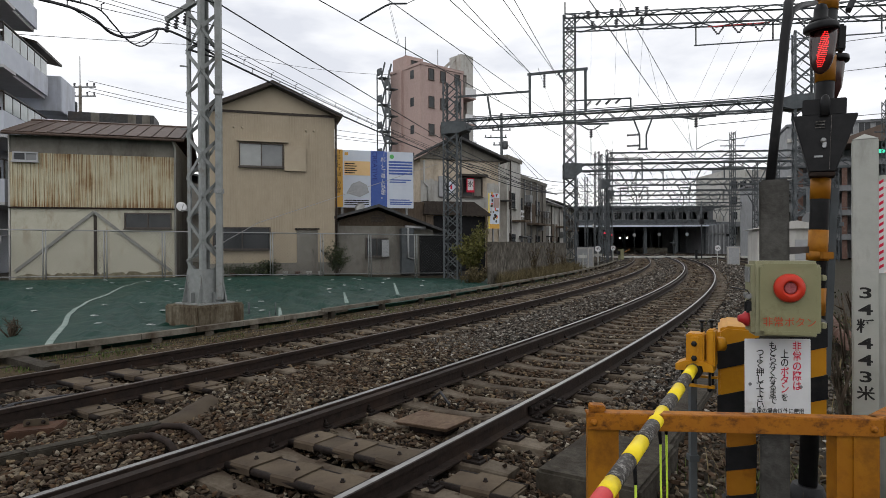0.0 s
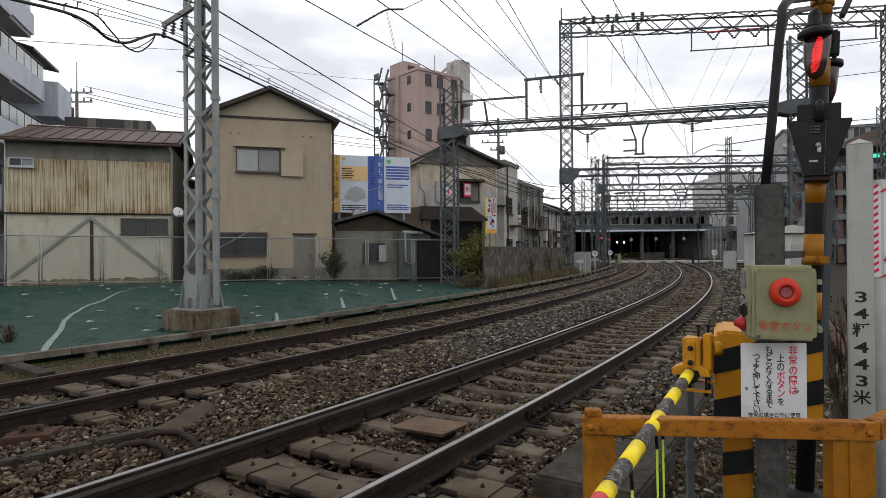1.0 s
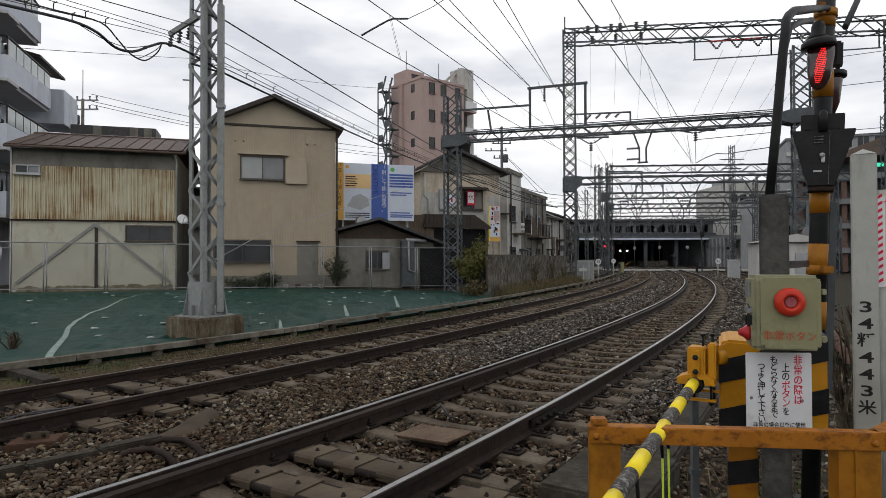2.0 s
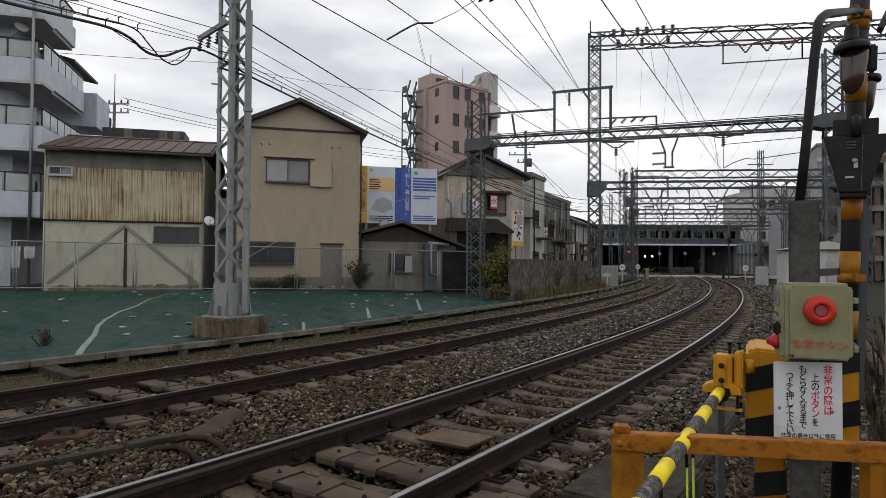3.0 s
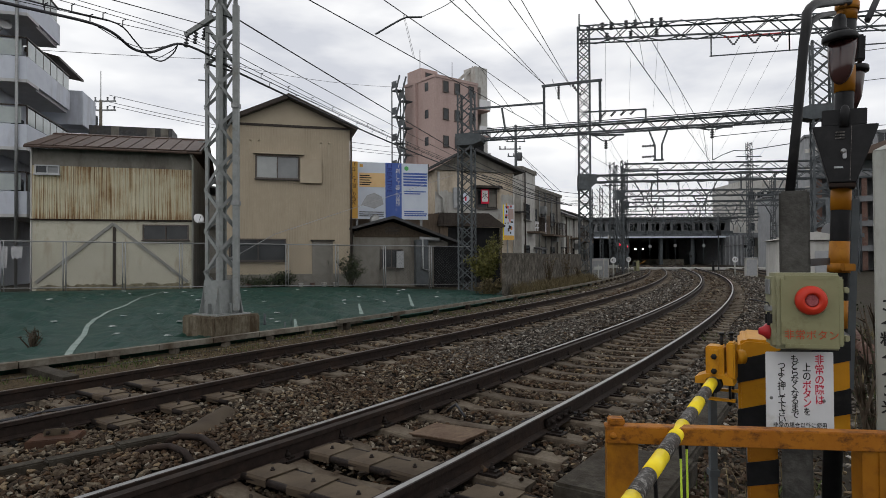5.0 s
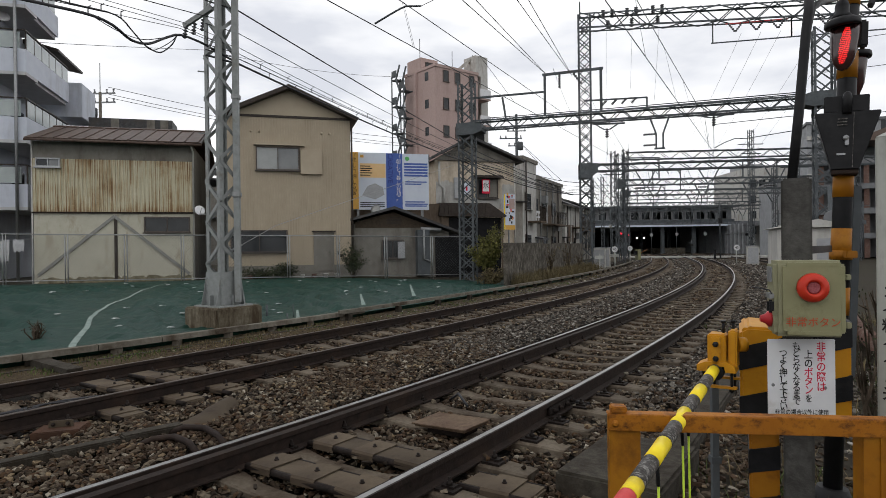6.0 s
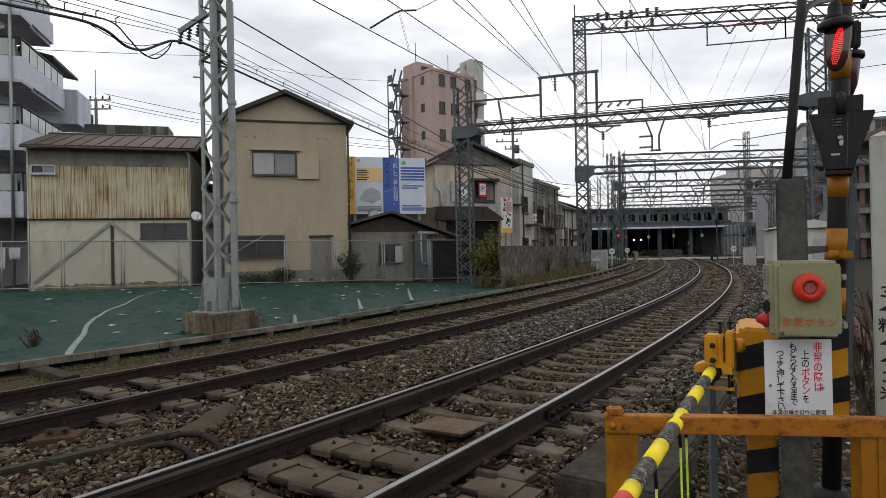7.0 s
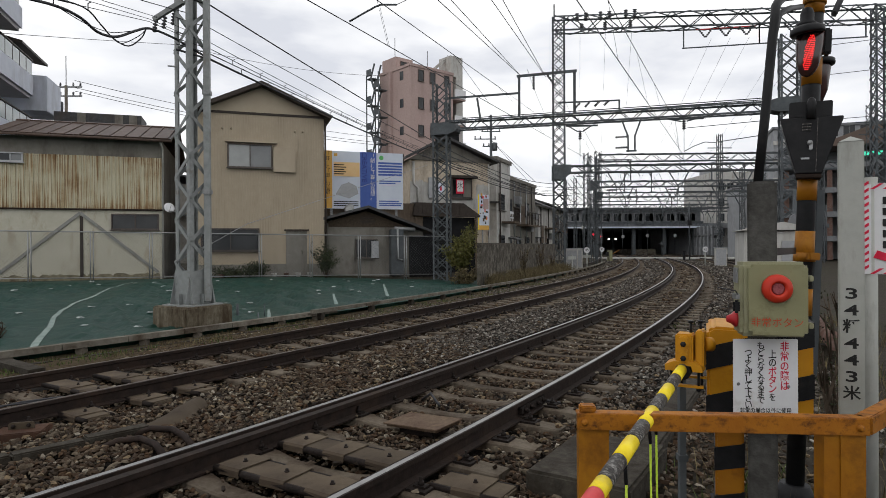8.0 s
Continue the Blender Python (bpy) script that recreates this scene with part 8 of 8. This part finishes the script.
# lamp under a wide hood, seen from its side
lamp = thing_part("flashing_lamp", sg, pose(-0.092, -0.13, 2.76, 0, 0, -28), "flashing red crossing lamp under a hood")
bm = B()
rows = []
for z, w, y0 in ((0.135, 0.068, 0.07), (0.05, 0.066, 0.06), (-0.02, 0.06, 0.05), (-0.065, 0.051, 0.04), (-0.095, 0.039, 0.03), (-0.113, 0.025, 0.02), (-0.122, 0.008, 0.02)):
    rows.append([bm.verts.new((math.cos(a) * w - 0.004 * (0.135 - z) * 10, math.sin(a) * w * 0.75 + 0.02, z)) for a in (q * math.tau / 28 for q in range(28))])
for a_, b_ in zip(rows[:-1], rows[1:]):
    for q in range(28):
        bm.faces.new((a_[q], a_[(q + 1) % 28], b_[(q + 1) % 28], b_[q])).smooth = True
bm.faces.new(rows[0])
bm.faces.new(rows[-1][::-1])
bmesh.ops.recalc_face_normals(bm, faces=bm.faces[:])
part("visor", bm, M_lens, lamp, "smoked dark red visor")
part("hood_rim", lathe(B(), ((0.04, 0.118), (0.08, 0.112), (0.085, 0.12), (0.082, 0.142), (0.055, 0.16), (0.035, 0.164)), 32, pose(-0.004, 0.01, -0.01, 6, -6, 0)), M_black, lamp, "black hood rim")
part("cap", lathe(B(), ((0.05, 0.15), (0.05, 0.165), (0.034, 0.18), (0.034, 0.22), (0.026, 0.245), (0.01, 0.255)), 20, pose(-0.02, 0.02, 0)), M_black, lamp)
part("back_box", box(B(), 0.06, 0.1, 0.03, 0.1, 0.0, 0.14, 0.01), M_black, lamp)


# the diode panel, which sits just before the visor while lit and draws back into it between flashes
def visor_y(x, z):
    w = np.interp(-z, (-0.135, -0.05, 0.02, 0.065, 0.095, 0.113, 0.122), (0.068, 0.066, 0.06, 0.051, 0.039, 0.025, 0.008))
    cx = -0.04 * (0.135 - z)
    return 0.02 - 0.75 * math.sqrt(max(0.0, w * w - (x - cx) ** 2))


bm = B()
for i in range(19):
    for j in range(7):
        zz = -0.089 + 0.0097 * i
        xx = -0.021 + 0.007 * j + (0.0035 if i % 2 else 0)
        if (xx / 0.0235) ** 2 + ((zz + 0.002) / 0.093) ** 2 > 1:
            continue
        xx += 0.12 * zz - 0.006
        lathe(bm, ((0.0027, 0), (0.0024, 0.002), (0.0012, 0.0032)), 6, pose(xx, visor_y(xx, zz) + 0.001, zz, 90))
diodes = part("diode_panel", bm, M_led, lamp, "array of lit red diodes")
# second lamp for the other road side
lamp2 = thing_part("side_lamp", sg, pose(0.085, 0.06, 2.69, 0, 0, 110), "second hooded crossing lamp facing away")
part("visor", lathe(B(), ((0.018, -0.14), (0.042, -0.07), (0.052, 0.05), (0.055, 0.08)), 24), M_lens, lamp2)
part("hood_rim", lathe(B(), ((0.04, 0.075), (0.07, 0.07), (0.073, 0.08), (0.07, 0.1), (0.03, 0.11)), 24), M_black, lamp2)
# black tapered indicator housing
ind = thing_part("indicator", sg, pose(-0.055, -0.1, 0, 0, 0, -30), "black tapered indicator housing")
bm = B()
slab(bm, [(-0.145, 2.425), (0.15, 2.425), (0.15, 2.41), (0.062, 2.12), (-0.062, 2.12), (-0.145, 2.41)], 0.0, 0.15)
bmesh.ops.bevel(bm, geom=bm.edges[:], offset=0.004, segments=1, affect="EDGES")
part("housing", bm, M_black, ind)
part("top_box", box(B(), -0.105, 0.1, 0.02, 0.14, 2.427, 2.515, 0.004), M_black, ind)
part("knob", lathe(B(), ((0.022, 2.415), (0.023, 2.5), (0.016, 2.523), (0.006, 2.53)), 16, pose(0.0, -0.005, 0)), M_black, ind)
for k in range(3):
    part("louvre", box(B(), -0.04, 0.004, -0.006, -0.001, 2.352 + 0.016 * k, 2.359 + 0.016 * k), M_blackband, ind)
part("latch", lathe(B(), ((0.015, 0), (0.013, 0.018), (0.006, 0.022)), 12, pose(0.0, 0.0, 2.285, 90)), M_galv, ind)
part("latch_tab", box(B(), -0.004, 0.014, -0.016, -0.002, 2.245, 2.28, 0.003), M_alu, ind)
part("nameplate", box(B(), -0.04, 0.0, -0.005, -0.001, 2.195, 2.205), M_alu, ind)
part("seam", box(B(), 0.031, 0.034, -0.003, -0.0005, 2.13, 2.42), M_blackband, ind)
part("rust_skirt", box(B(), -0.06, 0.06, 0.004, 0.13, 2.095, 2.118, 0.003), M_rail, ind)
part("side_conduit", bar(B(), (0.1, 0.05, 1.0), (0.1, 0.05, 2.05), 0.04), M_steelfar, sg)
# black cable pipes rising from the post to the lamps
cp = thing("cable_pipe", Matrix(), "bent black steel cable pipe rising to the signal", "cable pipe")
part("pipe", tube(B(), [(1.36, 2.58, 1.64), (1.398, 2.58, 1.98), (1.43, 2.58, 2.3), (1.442, 2.58, 2.39), (1.455, 2.6, 2.44), (1.485, 2.63, 2.475), (1.53, 2.67, 2.51), (1.62, 2.76, 2.55), (1.82, 3.02, 2.66), (2.06, 3.33, 2.79), (2.11, 3.36, 2.8)], 0.019, 14), M_black, cp)
part("pipe", tube(B(), [(1.432, 2.58, 2.29), (1.45, 2.585, 2.36), (1.475, 2.61, 2.41), (1.52, 2.65, 2.44), (1.6, 2.75, 2.49), (1.93, 3.2, 2.675)], 0.0135, 12), M_black, cp)
span((2.3, 3.5, 2.75), (4.9, 6.2, 5.6), 0.02, 0.018, "twisted dark cable rising from the signal")

# kilometre post
km = thing("kilometre_post", pose(2.0, 2.93, -0.4, 0, 0, -32), "white square kilometre post with black stencilled figures", "kilometre post")
bm = B()
box(bm, -0.052, 0.052, -0.05, 0.05, 0, 2.32, 0.005)
apex = bm.verts.new((0, 0, 2.35))
ring = [bm.verts.new(p) for p in ((-0.05, -0.048, 2.3205), (0.05, -0.048, 2.3205), (0.05, 0.048, 2.3205), (-0.05, 0.048, 2.3205))]
for i in range(4):
    bm.faces.new((ring[i], ring[(i + 1) % 4], apex))
part("shaft", bm, M_whitepost, km)
lettering("writing", km, "34粁443米", 0.07, M_ink, pose(0.0, -0.0515, 1.598), 0.0785, 1.05, 0.018)

# striped notice board at the road's side
nb = thing("notice_board", pose(2.47, 3.3, 0, 0, 0, -20), "white notice board with red slanted stripes and a red cross", "notice board")
part("board", box(B(), -0.15, 0.45, 0.0, 0.006, 1.27, 1.765, 0.002), M_white, nb)
for k in range(13):
    z = 1.275 + 0.038 * k
    part("red_stripe", slab(B(), [(-0.148, z), (-0.1, z + 0.032), (-0.1, z + 0.048), (-0.148, z + 0.016)], -0.004, -0.001), M_crimson, nb)
for k in range(8):
    x = -0.095 + 0.06 * k
    part("red_stripe", slab(B(), [(x, 1.272), (x + 0.02, 1.272), (x + 0.065, 1.302), (x + 0.045, 1.302)], -0.004, -0.001), M_crimson, nb)
    part("red_stripe", slab(B(), [(x, 1.733), (x + 0.02, 1.733), (x + 0.065, 1.763), (x + 0.045, 1.763)], -0.004, -0.001), M_crimson, nb)
part("red_cross", slab(B(), [(-0.08, 1.36), (-0.06, 1.40), (0.2, 1.30), (0.2, 1.26 + 0.012)], -0.006, -0.002), M_crimson, nb)
for k in range(5):
    part("text_bar", box(B(), -0.035, 0.0, -0.003, -0.001, 1.41 + 0.06 * k, 1.45 + 0.06 * k), M_ink, nb)
part("post", tube(B(), [(-0.08, 0.03, -0.4), (-0.08, 0.03, 1.8)], 0.032, 12), M_whitepost, nb)

# concrete block beside the guard rail, low kerb behind
solid("concrete_block", box(B(), -0.34, 0.34, -0.5, 0.5, -0.4, 0.0, 0.02), M_concdark, "dark worn concrete block beside the track", "concrete block", m=pose(1.15, 4.25, -0.02, 0, 0, -33))
solid("concrete_kerb", box(B(), -0.14, 0.14, -1.9, 1.9, -0.3, 0.0, 0.02), M_concdark, "long dark concrete kerb beside the ballast", "kerb", kind="structure", m=pose(2.3, 5.9, -0.08, 0, 0, -31))

# road behind and under the camera
rm = TM(-4.5, 0, 0)
solid("road", box(B(), -16, 26, -3.9, 3.6, -0.3, -0.012), M_ash, "grey asphalt level-crossing road", "road", kind="structure", m=rm)


# ---- plants ----
def blades(name, material, label, spots, seed, h=(0.12, 0.3), w=0.006, lean=0.5):
    """Tufts of thin bent blades at (x, y, z, radius, count)."""
    rng = np.random.default_rng(seed)
    V, F = [], []
    for x, y, z, rad, cnt in spots:
        for _ in range(cnt):
            a, r = rng.uniform(0, 6.283), rad * math.sqrt(rng.random())
            bx_, by_ = x + r * math.cos(a), y + r * math.sin(a)
            hh = rng.uniform(*h)
            d = rng.uniform(0, 6.283)
            ln = rng.uniform(0.1, lean) * hh
            px, py = -math.sin(d) * w, math.cos(d) * w
            n = len(V)
            mx, my = bx_ + math.cos(d) * ln * 0.35, by_ + math.sin(d) * ln * 0.35
            V += [(bx_ - px, by_ - py, z), (bx_ + px, by_ + py, z), (mx + px * 0.8, my + py * 0.8, z + hh * 0.6), (mx - px * 0.8, my - py * 0.8, z + hh * 0.6), (bx_ + math.cos(d) * ln, by_ + math.sin(d) * ln, z + hh)]
            F += [(n, n + 1, n + 2, n + 3), (n + 3, n + 2, n + 4)]
    me = bpy.data.meshes.new(name)
    me.from_pydata(V, [], F)
    me.materials.append(material)
    return tagged(new(name, me), label, "grass", kind="stuff")


rg = np.random.default_rng(9)
spots_g, spots_s = [], []
for k in range(190):
    s = rg.uniform(2.4, 34) if k > 45 else rg.uniform(2.2, 9.5)
    p = T(s, KERB - 0.3 * max(0, 1 - s / 9) + rg.uniform(-0.05, 0.75))[0]
    (spots_g if rg.random() < (0.6 if 3 < s < 5 or 11 < s < 18 else 0.2) else spots_s).append((p.x, p.y, -0.155, 0.2, 24))
blades("verge_grass", M_grass, "short green grass along the kerb", spots_g, 2, (0.025, 0.065), 0.006)
blades("verge_straw", M_straw, "short dry straw grass along the kerb", spots_s, 3, (0.02, 0.08), 0.005)
wall_spots = []
for k in range(230):
    u_ = rg.random()
    p = w0.lerp(w1, u_) + Vector((0.9, -0.35, 0)).normalized() * rg.uniform(0.15, 1.3)
    wall_spots.append((p.x, p.y, -0.28, 0.35, 40))
blades("wall_weeds", M_straw, "tall dry straw weeds along the concrete wall", wall_spots, 4, (0.15, 0.75), 0.008, 0.6)
right = []
for k in range(240):
    x, y = rg.uniform(1.7, 9.0), rg.uniform(2.6, 16)
    s_, o_ = side_of(x, y)
    if o_ < 2.5 or o_ > 7.5:
        continue
    right.append((x, y, -0.32, 0.3, 34))
blades("right_straw", M_straw, "matted dry straw grass beside the crossing", right, 5, (0.08, 0.3), 0.005, 0.9)
blades("right_grass", M_grass, "low green weeds beside the crossing", [(2.0 + rg.uniform(-0.4, 0.6), 3.3 + rg.uniform(-0.3, 1.2), -0.32, 0.15, 40) for _ in range(22)] + [(rg.uniform(4, 8), rg.uniform(7, 13), -0.3, 0.3, 30) for _ in range(20)], 6, (0.08, 0.24), 0.006, 0.7)
blades("front_straw", M_straw, "dry straw grass at the foot of the guard rail", [(1.5 + rg.uniform(-0.25, 0.35), 2.2 + rg.uniform(-0.15, 0.5), -0.35, 0.12, 30) for _ in range(26)], 7, (0.25, 0.75), 0.003, 0.6)


def bush(x, y, z, w, h, leaf, n, seed, label, material, bare=0.0, name="bush"):
    rng = np.random.default_rng(seed)
    t = thing(name, pose(x, y, z), label, "bush")
    bm = B()
    tips = []
    for k in range(16):
        a = rng.uniform(0, 6.283)
        tip = Vector((math.cos(a) * w * rng.uniform(0.2, 1.0), math.sin(a) * w * 0.6 * rng.uniform(0.2, 1.0), h * rng.uniform(0.5, 1.0)))
        mid = tip * 0.5 + Vector((rng.normal(0, 0.06), rng.normal(0, 0.06), h * 0.08))
        tube(bm, [(0, 0, -0.1), mid, tip], 0.018, 5, 0.005)
        tips.append((mid, tip))
        for _ in range(3):
            q = tip + Vector(rng.normal(0, 0.16, 3)) * w
            tube(bm, [mid.lerp(tip, rng.uniform(0.3, 0.9)), q], 0.008, 4, 0.003)
            tips.append((mid, q))
    part("stem", bm, M_bark, t)
    V, F = [], []
    for _ in range(n):
        a, b = tips[rng.integers(len(tips))]
        c = np.array(a.lerp(b, rng.uniform(-0.5, 1.1))) + rng.normal(0, 0.09, 3) * w
        d1, d2 = rng.normal(0, 1, 3), rng.normal(0, 1, 3)
        d1 /= np.linalg.norm(d1)
        d2 = np.cross(d1, d2)
        d2 /= np.linalg.norm(d2)
        L = leaf * rng.uniform(0.6, 1.3)
        k = len(V)
        V += [tuple(c - d1 * L), tuple(c + d2 * L * 0.4), tuple(c + d1 * L), tuple(c - d2 * L * 0.4)]
        F.append((k, k + 1, k + 2, k + 3))
    me = bpy.data.meshes.new("leaves")
    me.from_pydata(V, [], F)
    me.materials.append(material)
    piece("leaves", me, t, Matrix())
    return t


bush(1.25, 27.6, 0.0, 0.95, 2.2, 0.075, 4200, 11, "yellow-olive bush beside a lattice mast", M_leafolive)
bush(1.35, 26.3, -0.25, 0.7, 0.7, 0.06, 1500, 12, "dry straw-coloured bush at the wall's end", M_straw)
p = yard(-4.85, 0.3, 0, 28.6)
bush(p.x, p.y, 0.1, 0.75, 1.4, 0.05, 2000, 13, "dark green shrub behind the wire fence", M_leafdark)
p = yard(-7.9, 0.6, 0, 28.6)
bush(p.x, p.y, 0.15, 0.8, 0.55, 0.07, 1500, 14, "low dark green plant by the house", M_leafdark)
p = yard(-8.9, 0.7, 0, 28.6)
bush(p.x, p.y, 0.15, 0.9, 0.4, 0.06, 1200, 15, "low garden plants with dull leaves by the house", M_leafdark)
bush(-7.7, 11.0, -0.12, 0.22, 0.3, 0.016, 70, 16, "small green weed growing through the sheet", M_leafdark, name="weed")
for k, (a_, b_) in enumerate(((0.35, 1.6), (0.6, 2.0), (0.8, 1.2))):
    q = w0.lerp(w1, a_)
    bush(q.x + 0.45, q.y - 0.2, -0.2, 0.4, b_, 0.05, 160, 20 + k, "bare brown shrub against the concrete wall", M_straw)
bush(2.6, 3.9, -0.3, 0.25, 1.5, 0.012, 500, 31, "thin leggy weed with tiny dark leaves", M_leafdark, name="weed")


# ---- what moves: the crossing lamp flashes, six tenths of a second on and off ----
def motions():
    shown, hidden = Matrix(), pose(0, 0.035, 0)
    rows, t, on = [(0.0, shown)], 0.15, True
    while t < 7.99:
        rows.append((t - 0.017, shown if on else hidden))
        rows.append((t + 0.017, hidden if on else shown))
        on = not on
        t += 0.6
    rows.append((8.0, shown if on else hidden))
    walk(diodes, rows)


motions()
